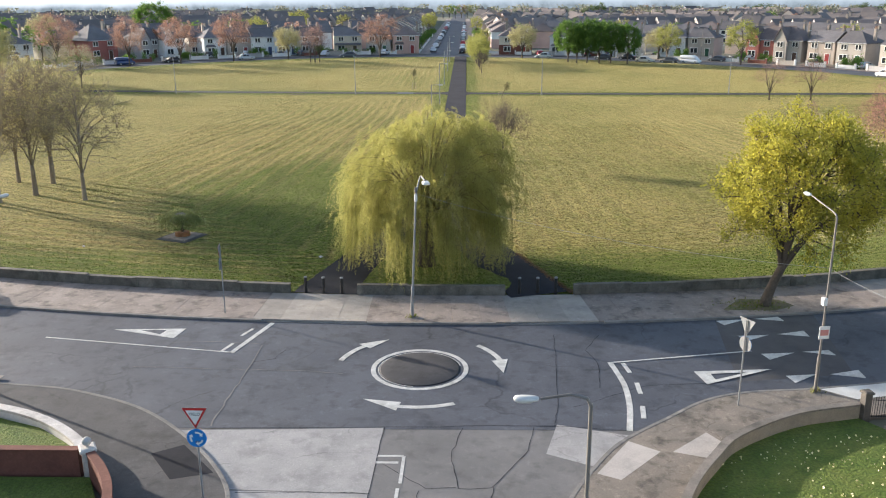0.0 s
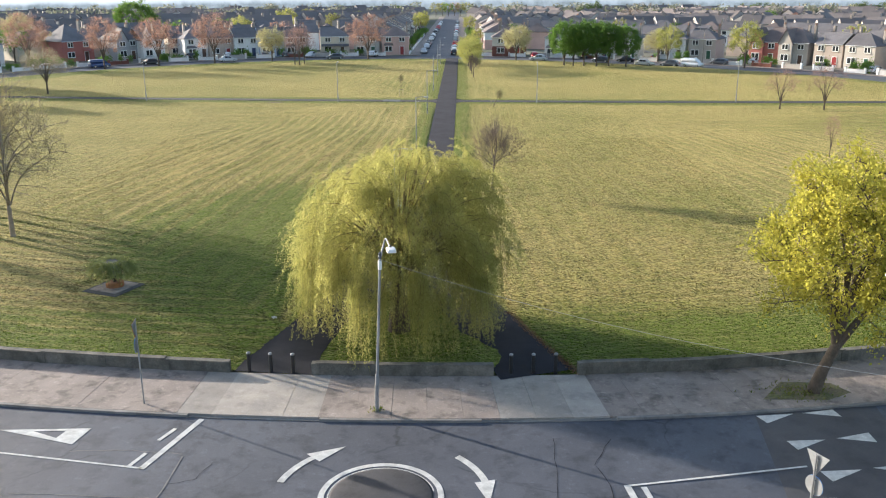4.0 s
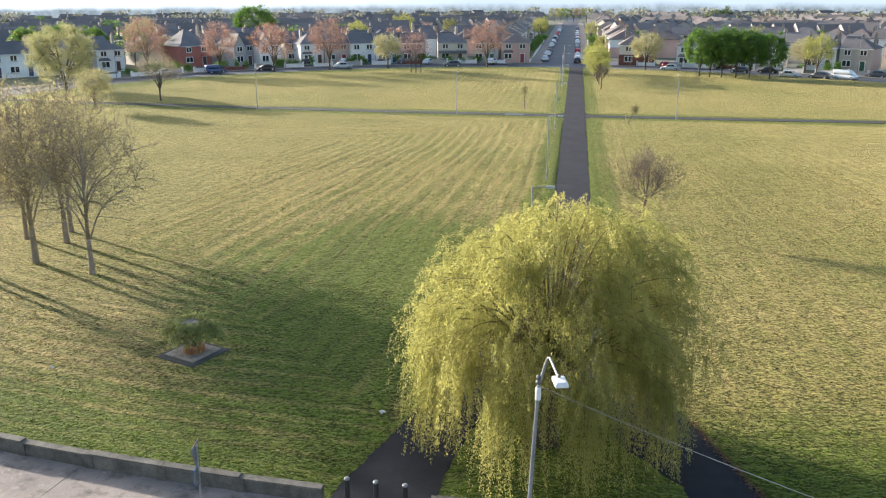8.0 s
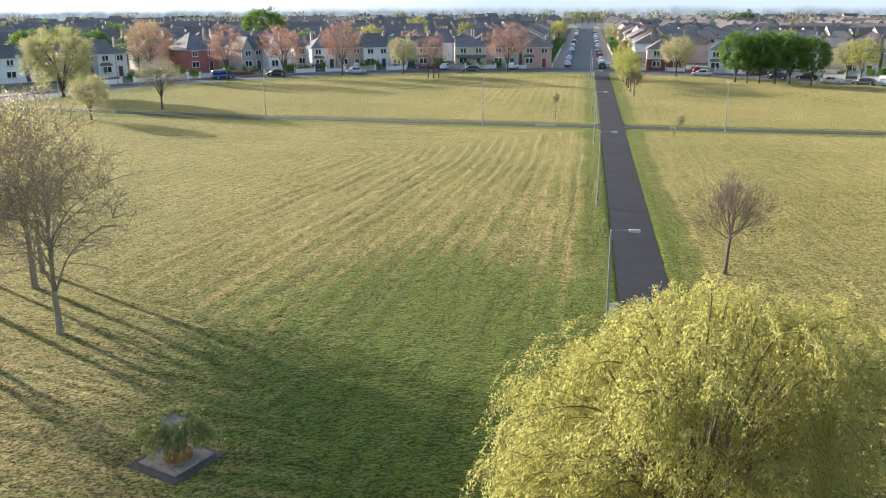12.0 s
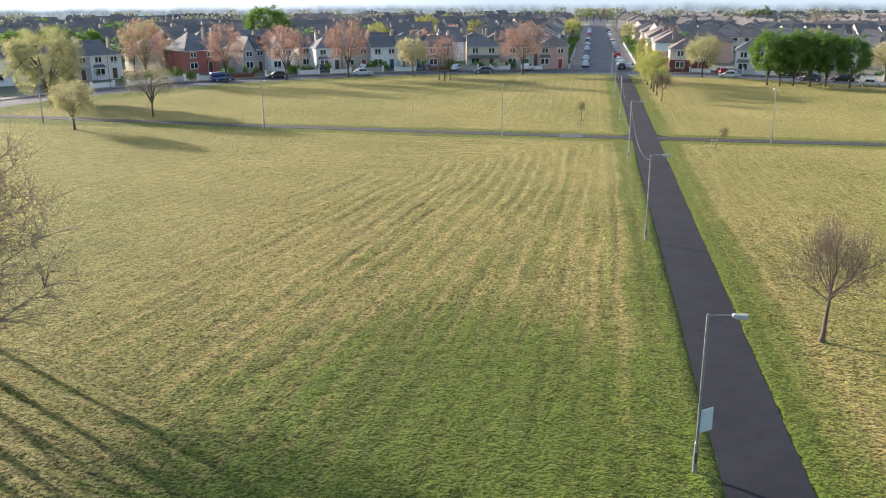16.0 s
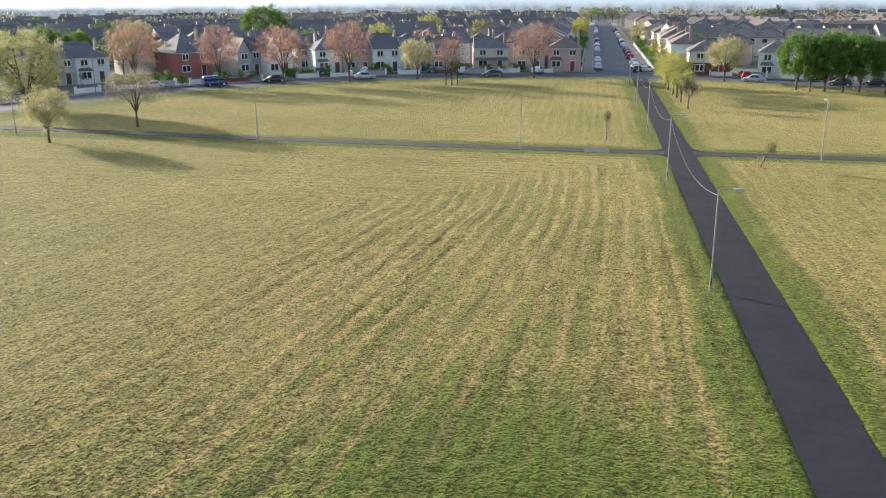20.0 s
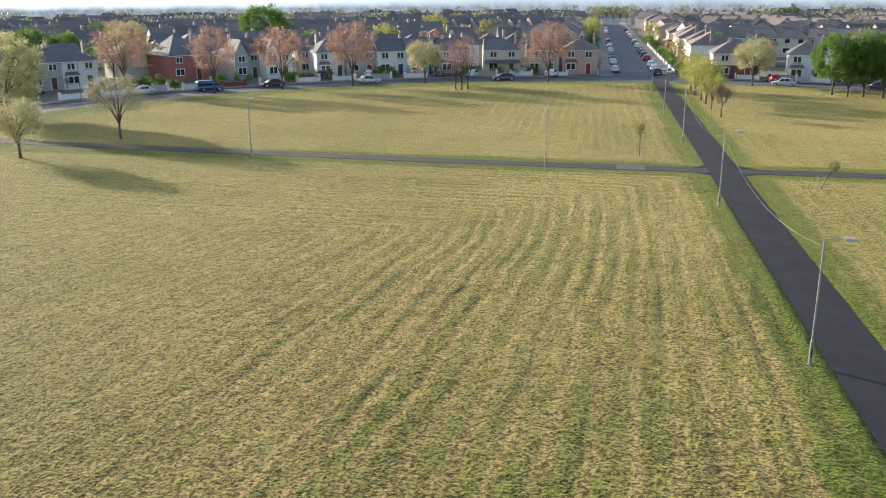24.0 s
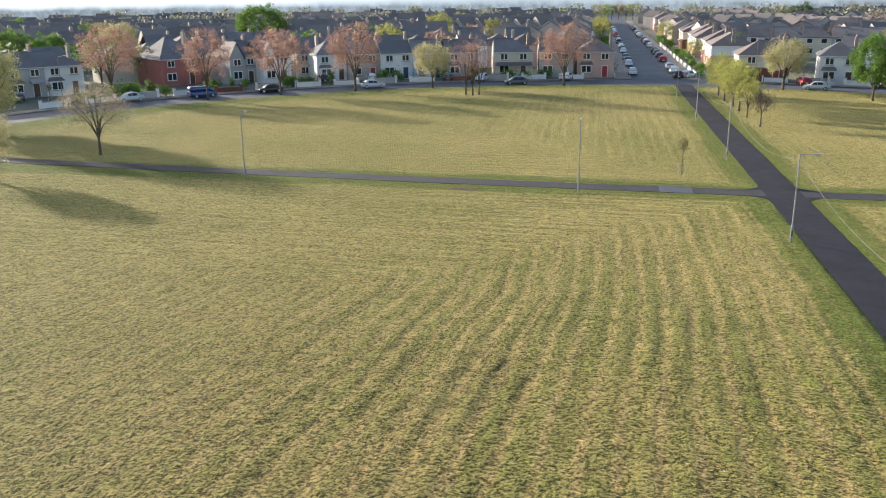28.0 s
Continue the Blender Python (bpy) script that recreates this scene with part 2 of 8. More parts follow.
    straw = math_node(t, "MULTIPLY", ramp(t, straw, 0.12, 0.9), math_node(t, "MULTIPLY_ADD", math_node(t, "MAXIMUM", damp, lush), -0.75, 1.0))
    t.links.new(math_node(t, "MULTIPLY_ADD", straw, 0.34, 0.26), b.inputs["Sheen Weight"])        # dry stalks scatter more than green ones
    col = blend(t, straw, (0.102, 0.158, 0.015), (0.328, 0.242, 0.086))
    rust = math_node(t, "MAXIMUM", ramp(t, math_node(t, "MULTIPLY_ADD", noise_node(t, p, 0.4, 3.0), 0.6, noise_node(t, p, 5.3, 4.0, 0.7)), 0.78, 1.05), ridge)
    col = blend(t, math_node(t, "MULTIPLY", rust, math_node(t, "MULTIPLY", straw, 0.5)), col, (0.40, 0.265, 0.115))
    vec3 = t.nodes.new("ShaderNodeCombineXYZ")
    for k, (src, f) in enumerate(((dd, 2.1), (x, 0.10), (y, 0.10))):
        t.links.new(math_node(t, "MULTIPLY", src, f), vec3.inputs[k])
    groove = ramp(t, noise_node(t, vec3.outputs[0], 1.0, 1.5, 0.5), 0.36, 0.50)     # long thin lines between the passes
    # Shade in the gaps between tufts, clods and rows, put into the colour.
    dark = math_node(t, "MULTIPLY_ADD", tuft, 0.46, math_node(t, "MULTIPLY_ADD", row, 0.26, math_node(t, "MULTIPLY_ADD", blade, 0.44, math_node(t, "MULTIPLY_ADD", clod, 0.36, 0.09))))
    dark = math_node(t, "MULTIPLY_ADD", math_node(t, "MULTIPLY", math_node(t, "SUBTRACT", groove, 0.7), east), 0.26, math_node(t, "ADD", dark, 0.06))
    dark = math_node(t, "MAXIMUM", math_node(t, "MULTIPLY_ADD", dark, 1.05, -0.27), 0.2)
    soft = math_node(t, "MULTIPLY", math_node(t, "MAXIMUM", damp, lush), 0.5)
    dark = math_node(t, "MULTIPLY_ADD", math_node(t, "SUBTRACT", 0.60, dark), soft, dark)       # green grass stands softer, its painted gap shade fainter
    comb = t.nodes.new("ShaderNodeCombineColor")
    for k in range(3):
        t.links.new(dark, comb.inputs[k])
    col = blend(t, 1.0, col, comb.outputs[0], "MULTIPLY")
    t.links.new(col, b.inputs["Base Color"])
    h = math_node(t, "ADD", math_node(t, "MULTIPLY_ADD", row, 0.7, math_node(t, "MULTIPLY_ADD", clod, 0.8, math_node(t, "MULTIPLY", tuft, 0.9))), math_node(t, "MULTIPLY_ADD", groove, 0.8, math_node(t, "MULTIPLY", blade, 0.35)))
    if blades:
        isl = t.nodes.new("ShaderNodeNewGeometry").outputs["Random Per Island"]
        vary = math_node(t, "MULTIPLY_ADD", isl, 0.9, 0.65)
        comb2 = t.nodes.new("ShaderNodeCombineColor")
        for k in range(3):
            t.links.new(vary, comb2.inputs[k])
        col = blend(t, 1.0, col, comb2.outputs[0], "MULTIPLY")
        t.links.new(col, b.inputs["Base Color"])
        tr = t.nodes.new("ShaderNodeBsdfTranslucent")
        t.links.new(col, tr.inputs[0])
        mx = t.nodes.new("ShaderNodeMixShader")
        mx.inputs[0].default_value = 0.35
        t.links.new(b.outputs[0], mx.inputs[1])
        t.links.new(tr.outputs[0], mx.inputs[2])
        t.links.new(mx.outputs[0], t.nodes["Material Output"].inputs[0])
    else:
        bump(t, b, h, 1.0, 0.045)
    MATS[name] = m
    return m


GRASS = grass_mat()
ASPHALT = mat("asphalt", (0.090, 0.098, 0.122), (0.053, 0.059, 0.077), 0.16, 40.0, 0.74, 0, 0.35, 0.4, 0.006, wear=0.42, cracks=0.14)
ASPHALT_OLD = mat("old_asphalt", (0.19, 0.186, 0.186), (0.13, 0.128, 0.13), 0.3, 35.0, 0.85, 0, 0.35, 0.3, 0.006, wear=0.25)
ASPHALT_BLACK = mat("fresh_tarmac", (0.027, 0.028, 0.036), (0.019, 0.020, 0.026), 0.35, 45.0, 0.95, 0, 0.35, 0.3, 0.006, wear=0.2, spec=0.2)
PATH_TAR = mat("path_tarmac", (0.034, 0.034, 0.045), (0.024, 0.024, 0.033), 0.3, 45.0, 0.95, 0, 0.35, 0.3, 0.005, wear=0.2, spec=0.2)
PATH_GREY = mat("worn_path_tarmac", (0.062, 0.060, 0.068), (0.044, 0.043, 0.050), 0.3, 45.0, 0.95, 0, 0.35, 0.3, 0.005, wear=0.3, spec=0.3)
CONCRETE = mat("pavement_concrete", (0.325, 0.27, 0.235), (0.215, 0.18, 0.16), 0.40, 20.0, 0.85, 0, 0.35, 0.35, 0.008, 0.08, wear=0.55)
SLAB_PALE = mat("new_concrete", (0.50, 0.46, 0.43), (0.39, 0.36, 0.335), 0.5, 18.0, 0.8, 0, 0.3, 0.25, 0.006, 0.10, wear=0.2)
CONCRETE_PALE = mat("pale_concrete", (0.375, 0.335, 0.295), (0.265, 0.24, 0.215), 0.5, 18.0, 0.8, 0, 0.3, 0.25, 0.006, 0.10, wear=0.26)
CONCRETE_GREY = mat("road_concrete", (0.37, 0.36, 0.36), (0.29, 0.285, 0.285), 0.7, 18.0, 0.8, 0, 0.3, 0.28, 0.006, wear=0.25, cracks=0.3)
KERB = mat("kerb_stone", (0.25, 0.235, 0.22), (0.15, 0.145, 0.14), 1.2, 30.0, 0.85, 0, 0.4, 0.35, 0.006, 0.12)
WALLSTONE = mat("wall_concrete", (0.165, 0.150, 0.128), (0.08, 0.077, 0.063), 1.6, 14.0, 0.95, 0, 0.6, 0.45, 0.015, 0.18, wear=0.3)
WEED = mat("kerb_grass", (0.13, 0.135, 0.05), (0.17, 0.13, 0.095), 1.6, 9.0, 0.95, 0, 1.0, 0.8, 0.06)
PAINT = mat("road_paint", (0.62, 0.62, 0.60), (0.42, 0.42, 0.41), 2.5, 30.0, 0.65, 0, 0.2, 0.3, 0.004, wear=0.3)
STEEL = mat("galvanised_steel", (0.34, 0.35, 0.36), (0.25, 0.26, 0.27), 2.0, 30.0, 0.5, 0.5, 0.1, 0.15, 0.002)
DARKSTEEL = mat("dark_painted_steel", (0.10, 0.10, 0.105), (0.07, 0.07, 0.072), 2.0, 30.0, 0.5, 0.2, 0.1, 0.15, 0.002)
WHITE = plain("white_paint", (0.8, 0.8, 0.78), 0.45)
BLACK = plain("black_paint", (0.02, 0.02, 0.022), 0.4)
SIGNBLUE = plain("sign_blue", (0.02, 0.22, 0.62), 0.4)
SIGNRED = plain("sign_red", (0.55, 0.03, 0.03), 0.4)
COLUMN = mat("weathered_column", (0.235, 0.22, 0.205), (0.165, 0.155, 0.145), 2.0, 30.0, 0.6, 0.3, 0.1, 0.2, 0.002)
BARK = mat("bark", (0.13, 0.10, 0.075), (0.07, 0.055, 0.042), 2.0, 14.0, 0.95, 0, 0.8, 0.4, 0.03)
BARK_BUD = mat("budding_bark", (0.31, 0.25, 0.18), (0.21, 0.165, 0.12), 2.0, 14.0, 0.95, 0, 0.7, 0.35, 0.03)
BARK_WILLOW = mat("willow_bark", (0.23, 0.19, 0.075), (0.15, 0.125, 0.055), 2.0, 14.0, 0.95, 0, 0.7, 0.35, 0.03)
SOIL = mat("soil", (0.12, 0.085, 0.05), (0.07, 0.05, 0.03), 1.5, 12.0, 0.95, 0, 0.8, 0.45, 0.04)
ROOF = mat("dark_slate", (0.165, 0.155, 0.162), (0.12, 0.113, 0.118), 0.35, 5.0, 0.8, 0, 0.5, 0.3, 0.04, 0.2)
ROOF_BROWN = mat("brown_tiles", (0.19, 0.15, 0.14), (0.14, 0.112, 0.105), 0.35, 5.0, 0.8, 0, 0.5, 0.3, 0.04, 0.2)
BRICK = mat("red_brick", (0.22, 0.085, 0.06), (0.15, 0.058, 0.043), 1.0, 12.0, 0.9, 0, 0.4, 0.3, 0.01, 0.1)
CHIM = mat("chimney_render", (0.36, 0.31, 0.27), (0.24, 0.205, 0.18), 1.0, 12.0, 0.9, 0, 0.4, 0.3, 0.01, 0.2)
POT = plain("clay_pot", (0.33, 0.20, 0.14), 0.8)
GLASS = glass_mat("window_glass")
RENDERS = {n: mat("render_" + n, c, tuple(0.86 * v for v in c), 0.5, 10.0, 0.85, 0, 0.25, 0.15, 0.01, 0.04) for n, c in (
    ("white", (0.80, 0.79, 0.77)), ("cream", (0.70, 0.63, 0.52)), ("grey", (0.42, 0.41, 0.41)), ("blue", (0.48, 0.58, 0.74)),
    ("pink", (0.62, 0.42, 0.36)), ("brown", (0.48, 0.40, 0.34)), ("red", (0.42, 0.15, 0.125)), ("stone", (0.45, 0.41, 0.365)))}


# ---- mesh helpers ----
class MB:
    """Collects corners and faces of one mesh."""

    def __init__(self):
        self.v, self.f = [], []

    def add(self, vs, fs):
        k = len(self.v)
        self.v += [tuple(p) for p in vs]
        self.f += [tuple(i + k for i in f) for f in fs]
        return self

    def box(self, c, s, rz=0.0, taper=1.0):
        """Centre of the base, size, turn in degrees; taper shrinks the top."""
        a, q = radians(rz), []
        for z, k in ((0, 1.0), (s[2], taper)):
            for dx, dy in ((-1, -1), (1, -1), (1, 1), (-1, 1)):
                x, y = dx * s[0] / 2 * k, dy * s[1] / 2 * k
                q.append((c[0] + x * math.cos(a) - y * math.sin(a), c[1] + x * math.sin(a) + y * math.cos(a), c[2] + z))
        return self.add(q, [(3, 2, 1, 0), (4, 5, 6, 7), (0, 1, 5, 4), (1, 2, 6, 5), (2, 3, 7, 6), (3, 0, 4, 7)])

    def bevel_box(self, c, s, e=0.02, rz=0.0):
        """A box with chamfered upper edges."""
        self.box(c, (s[0], s[1], s[2] - e), rz)
        self.f.pop(-5)
        k, a = len(self.v), radians(rz)
        top = []
        for dx, dy in ((-1, -1), (1, -1), (1, 1), (-1, 1)):
            x, y = dx * (s[0] / 2 - e), dy * (s[1] / 2 - e)
            top.append((c[0] + x * math.cos(a) - y * math.sin(a), c[1] + x * math.sin(a) + y * math.cos(a), c[2] + s[2]))
        self.v += top
        self.f += [(k - 4 + i, k - 4 + (i + 1) % 4, k + (i + 1) % 4, k + i) for i in range(4)] + [(k, k + 1, k + 2, k + 3)]
        return self

    def prism(self, poly, z0, z1):
        n = len(poly)
        vs = [(x, y, z0) for x, y in poly] + [(x, y, z1) for x, y in poly]
        fs = [tuple(range(n - 1, -1, -1)), tuple(range(n, 2 * n))] + [(i, (i + 1) % n, n + (i + 1) % n, n + i) for i in range(n)]
        return self.add(vs, fs)

    def tube(self, pts, rad, n=6, caps=True):
        pts = [Vector(p) for p in pts]
        rad = [rad] * len(pts) if isinstance(rad, (int, float)) else rad
        vs, fs = [], []
        ref = None
        for i, p in enumerate(pts):
            d = (pts[min(i + 1, len(pts) - 1)] - pts[max(i - 1, 0)]).normalized()
            if ref is None:
                ref = d.orthogonal().normalized()
            ref = (ref - d * ref.dot(d)).normalized()
            s = d.cross(ref)
            for k in range(n):
                a = 2 * math.pi * k / n
                vs.append(p + rad[i] * (math.cos(a) * ref + math.sin(a) * s))
        for i in range(len(pts) - 1):
            for k in range(n):
                fs.append((i * n + k, i * n + (k + 1) % n, (i + 1) * n + (k + 1) % n, (i + 1) * n + k))
        if caps:
            fs += [tuple(range(n - 1, -1, -1)), tuple((len(pts) - 1) * n + k for k in range(n))]
        return self.add(vs, fs)

    def lathe(self, c, prof, n=12):
        """Rings of (radius, height) round an upright axis at c."""
        vs = [(c[0] + r * math.cos(2 * math.pi * k / n), c[1] + r * math.sin(2 * math.pi * k / n), c[2] + z) for r, z in prof for k in range(n)]
        fs = [(i * n + k, i * n + (k + 1) % n, (i + 1) * n + (k + 1) % n, (i + 1) * n + k) for i in range(len(prof) - 1) for k in range(n)]
        fs += [tuple(range(n - 1, -1, -1)), tuple((len(prof) - 1) * n + k for k in range(n))]
        return self.add(vs, fs)

    def strip(self, left, right, z=None):
        """A band between two lines of points."""
        k = len(left)
        up = (lambda p: (p[0], p[1], z)) if z is not None else tuple
        return self.add([up(p) for p in left] + [up(p) for p in right], [(i, k + i, k + i + 1, i + 1) for i in range(k - 1)])

    def mesh(self, name, material, smooth=False):
        me = bpy.data.meshes.new(name)
        me.from_pydata(self.v, [], self.f)
        if smooth:
            me.polygons.foreach_set("use_smooth", [True] * len(me.polygons))
        if material:
            me.materials.append(material)
        me.update()
        return me


def part(name, mb, material, parent=None, label="", smooth=False):
    """Links a mesh as one object, under a thing or under a part of one."""
    me = mb if isinstance(mb, bpy.types.Mesh) else mb.mesh(name, material, smooth)
    ob = new(name, me)
    ob.parent = parent
    return tagged(ob, label)


def thing(name, label, category, at=(0, 0, 0), rz=0.0, group="", kind=""):
    ob = new(name)
    ob.matrix_basis = pose(*at, 0, 0, rz)
    return tagged(ob, label, category, group, kind)


def facing_up(ob):
    """Turns the faces of a flat sheet upward."""
    bm = bmesh.new()
    bm.from_mesh(ob.data)
    for f in bm.faces:
        if f.normal.z < 0:
            f.normal_flip()
    bm.to_mesh(ob.data)
    bm.free()
    return ob


# ---- the round green ----
CX, CY = -3.0, 96.0
ROAD_Z, TOP_Z = -0.06, 0.05
RIM = (91.3, -1.53, -1.84, -0.14, -1.96, 0.61, 0.29, -0.09, 0.5, 0.18, 0.87)


def rim(a):
    """Radius of the green's edge at an angle from +x."""
    r = RIM[0]
    for k in range(1, 6):
        r += RIM[2 * k - 1] * math.cos(k * a) + RIM[2 * k] * math.sin(k * a)
    return r


def on_ring(a, off):
    r = rim(a) + off
    return (CX + r * math.cos(a), CY + r * math.sin(a))


def footway(a):
    """Width of the pavement between the green and the road: wide along the near side only."""
    c = -math.sin(a)
    return 0.35 + 3.75 * min(1.0, max(0.0, (c - 0.25) / 0.3))


ROAD_W = 7.9


def ring_band(name, lo, hi, z, material, a0=0.0, a1=2 * math.pi, n=288, label="", category="", kind="structure"):
    mb = MB()
    angles = [a0 + (a1 - a0) * i / n for i in range(n + 1)]
    mb.strip([on_ring(a, lo(a)) for a in angles], [on_ring(a, hi(a)) for a in angles], z)
    ob = facing_up(part(name, mb, material))
    return tagged(ob, label, category, "", kind)


ground = MB().box((0, 100, -0.5), (2600, 2600, 0.36))
tagged(part("ground", ground, mat("town_ground", (0.12, 0.13, 0.07), (0.16, 0.15, 0.13), 0.02, 1.5, 0.95, 0, 0.2, 0.3, 0.05)), "grass and garden ground between the houses", "ground", "", "structure")


def gate_clear(x, y):
    """0 in the two gateways, 1 away from them."""
    if y > 30:
        return 1.0
    d = min(abs(x + 5.0), abs(x - 6.8))
    return min(1.0, max(0.0, (d - 1.9) / 2.5))


def lawn_z(x, y):
    a = math.atan2(y - CY, x - CX)
    d = rim(a) - math.hypot(x - CX, y - CY)
    near = min(1.0, max(0.0, (-math.sin(a) - 0.3) / 0.2))
    return TOP_Z + 0.30 * near * gate_clear(x, y) * math.exp(-(d / 3.5) ** 2) + 0.012 * noise.noise(Vector((x * 0.4, y * 0.4, 0)))


lawn = MB()
rings = [0.0] + [0.97 * i / 60 for i in range(1, 61)] + [0.978, 0.984, 0.989, 0.993, 0.9965]
NA = 300
for f in rings:
    for k in range(NA):
        a = 2 * math.pi * k / NA
        r = rim(a) * f
        x, y = CX + r * math.cos(a), CY + r * math.sin(a)
        lawn.v.append((x, y, lawn_z(x, y)))
for i in range(len(rings) - 1):
    for k in range(NA):
        lawn.f.append((i * NA + k, (i + 1) * NA + k, (i + 1) * NA + (k + 1) % NA, i * NA + (k + 1) % NA))
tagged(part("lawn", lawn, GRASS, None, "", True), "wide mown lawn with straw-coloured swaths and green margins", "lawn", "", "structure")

ring_band("road", lambda a: footway(a), lambda a: footway(a) + ROAD_W + 1.8, ROAD_Z, ASPHALT, label="grey asphalt road round the green", category="road")
tagged(facing_up(part("side_road", MB().add([(-7.5, -90, ROAD_Z + 0.004), (9.6, -90, ROAD_Z + 0.004), (9.6, -11.5, ROAD_Z + 0.004), (-8.6, -11.6, ROAD_Z + 0.004)], [(0, 1, 2, 3)]), ASPHALT_OLD)), "worn pale asphalt side road with cracks", "road", "", "structure")
tagged(facing_up(part("junction", MB().add([(-9.5, -11.58, ROAD_Z + 0.003), (9.8, -11.48, ROAD_Z + 0.003), (14, -7.0, ROAD_Z + 0.003), (-14, -7.0, ROAD_Z + 0.003)], [(0, 1, 2, 3)]), ASPHALT)), "grey asphalt of the road junction", "road", "", "structure")
street = MB().add([(-13, 186.5, ROAD_Z + 0.004), (6.0, 186.5, ROAD_Z + 0.004), (2.0, 197, ROAD_Z + 0.004), (1.6, 640, ROAD_Z + 0.004), (-6.8, 640, ROAD_Z + 0.004), (-7.2, 197, ROAD_Z + 0.004)], [(0, 1, 2, 3, 4, 5)])
tagged(facing_up(part("street", street, ASPHALT)), "long straight grey asphalt street between houses", "road", "", "structure")


def lane(name, pts, width, z, material, label, thick=0.03):
    """A footpath along a line of points, with a worn, slightly wavy edge."""
    mb = MB()
    L, R = [], []
    for i, p in enumerate(pts):
        d = Vector(pts[min(i + 1, len(pts) - 1)]) - Vector(pts[max(i - 1, 0)])
        nrm = Vector((-d.y, d.x)).normalized()
        w = width[i] if isinstance(width, list) else width
        L.append(Vector(p) + nrm * (w / 2 + 0.05 * noise.noise(Vector((p[0] * 1.3, p[1] * 1.3, 3)))))
        R.append(Vector(p) - nrm * (w / 2 + 0.05 * noise.noise(Vector((p[0] * 1.3, p[1] * 1.3, 9)))))
    mb.strip([(v.x, v.y, z) for v in L], [(v.x, v.y, z) for v in R])
    mb.strip([(v.x, v.y, z - thick) for v in L], [(v.x, v.y, z) for v in L])
    mb.strip([(v.x, v.y, z) for v in R], [(v.x, v.y, z - thick) for v in R])
    return tagged(facing_up(part(name, mb, material)), label, "path", "", "structure")


def line(a, b, step=1.0):
    n = max(1, int((Vector(b) - Vector(a)).length / step))
    return [tuple(Vector(a).lerp(Vector(b), i / n)) for i in range(n + 1)]


def curve(pts, n=12):
    """A smooth line through points (Catmull-Rom)."""
    p = [Vector(q) for q in pts]
    p = [2 * p[0] - p[1]] + p + [2 * p[-1] - p[-2]]
    out = []
    for i in range(1, len(p) - 2):
        for k in range(n):
            t = k / n
            out.append(tuple(0.5 * (2 * p[i] + (p[i + 1] - p[i - 1]) * t + (2 * p[i - 1] - 5 * p[i] + 4 * p[i + 1] - p[i + 2]) * t * t + (3 * p[i] - p[i - 1] - 3 * p[i + 1] + p[i + 2]) * t ** 3)))
    return out + [tuple(p[-2])]


lane("path_main", line((1.14, 21), (1.14, 187.3)), 2.92, TOP_Z + 0.030, PATH_TAR, "straight dark tarmac footpath across the lawn")
lane("path_cross", [(x, 101.6 - 0.055 * x + 0.0004 * x * x) for x in range(-92, 88, 2)], 2.3, TOP_Z + 0.026, PATH_GREY, "narrow dark tarmac footpath crossing the lawn")
lane("path_west", curve([(-4.95, 3.5), (-4.6, 7), (-3.2, 13), (-0.6, 19), (1.0, 24)]), [3.5 - 0.6 * i / 48 for i in range(49)], TOP_Z + 0.022, ASPHALT_BLACK, "black tarmac path from the gateway with bollards")
lane("path_east", curve([(6.8, 3.5), (5.6, 7), (3.9, 12), (2.0, 18), (1.28, 24)]), [3.5 - 0.6 * i / 48 for i in range(49)], TOP_Z + 0.018, ASPHALT_BLACK, "black tarmac path from the gateway with bollards")
for sx, sy in ((-1, -1), (-1, 1), (1, -1), (1, 1)):      # rounded corners of the crossing
    c = (1.14 + sx * 1.38, 101.55 + sy * 1.15)
    arc = [(c[0] + sx * 2.2 * (1 - math.sin(k * math.pi / 12)), c[1] + sy * 2.2 * (1 - math.cos(k * math.pi / 12))) for k in range(7)]
    mb = MB().add([(*c, TOP_Z + 0.034)] + [(*q, TOP_Z + 0.034) for q in arc], [tuple(range(8))])
    tagged(facing_up(part("path_corner", mb, PATH_TAR)), "flared tarmac corner of the path crossing", "path", "", "structure")

# ---- trees ----
def leaves_mesh(name, pos, axis, size, width, material, droop=0.0, seed=1):
    """One mesh of many small leaves: each a bent diamond of four corners."""
    rng = np.random.default_rng(seed)
    pos, n = np.asarray(pos, float), len(pos)
    a = np.asarray(axis, float) + rng.normal(0, 0.55, (n, 3)) + (0, 0, -droop)
    a /= np.linalg.norm(a, axis=1)[:, None] + 1e-9
    s = np.cross(a, rng.normal(0, 1, (n, 3)))
    s /= np.linalg.norm(s, axis=1)[:, None] + 1e-9
    L = (size * rng.uniform(0.65, 1.25, n))[:, None]
    W = L * width
    nrm = np.cross(a, s)
    v = np.stack([pos, pos + a * L * 0.5 + s * W * 0.5 + nrm * L * 0.12, pos + a * L, pos + a * L * 0.5 - s * W * 0.5 + nrm * L * 0.12], 1).reshape(-1, 3)
    me = bpy.data.meshes.new(name)
    me.vertices.add(4 * n)
    me.vertices.foreach_set("co", v.ravel())
    me.loops.add(4 * n)
    me.loops.foreach_set("vertex_index", np.arange(4 * n, dtype=np.int32))
    me.polygons.add(n)
    me.polygons.foreach_set("loop_start", np.arange(0, 4 * n, 4, dtype=np.int32))
    me.materials.append(material)
    me.update(calc_edges=True)
    return me


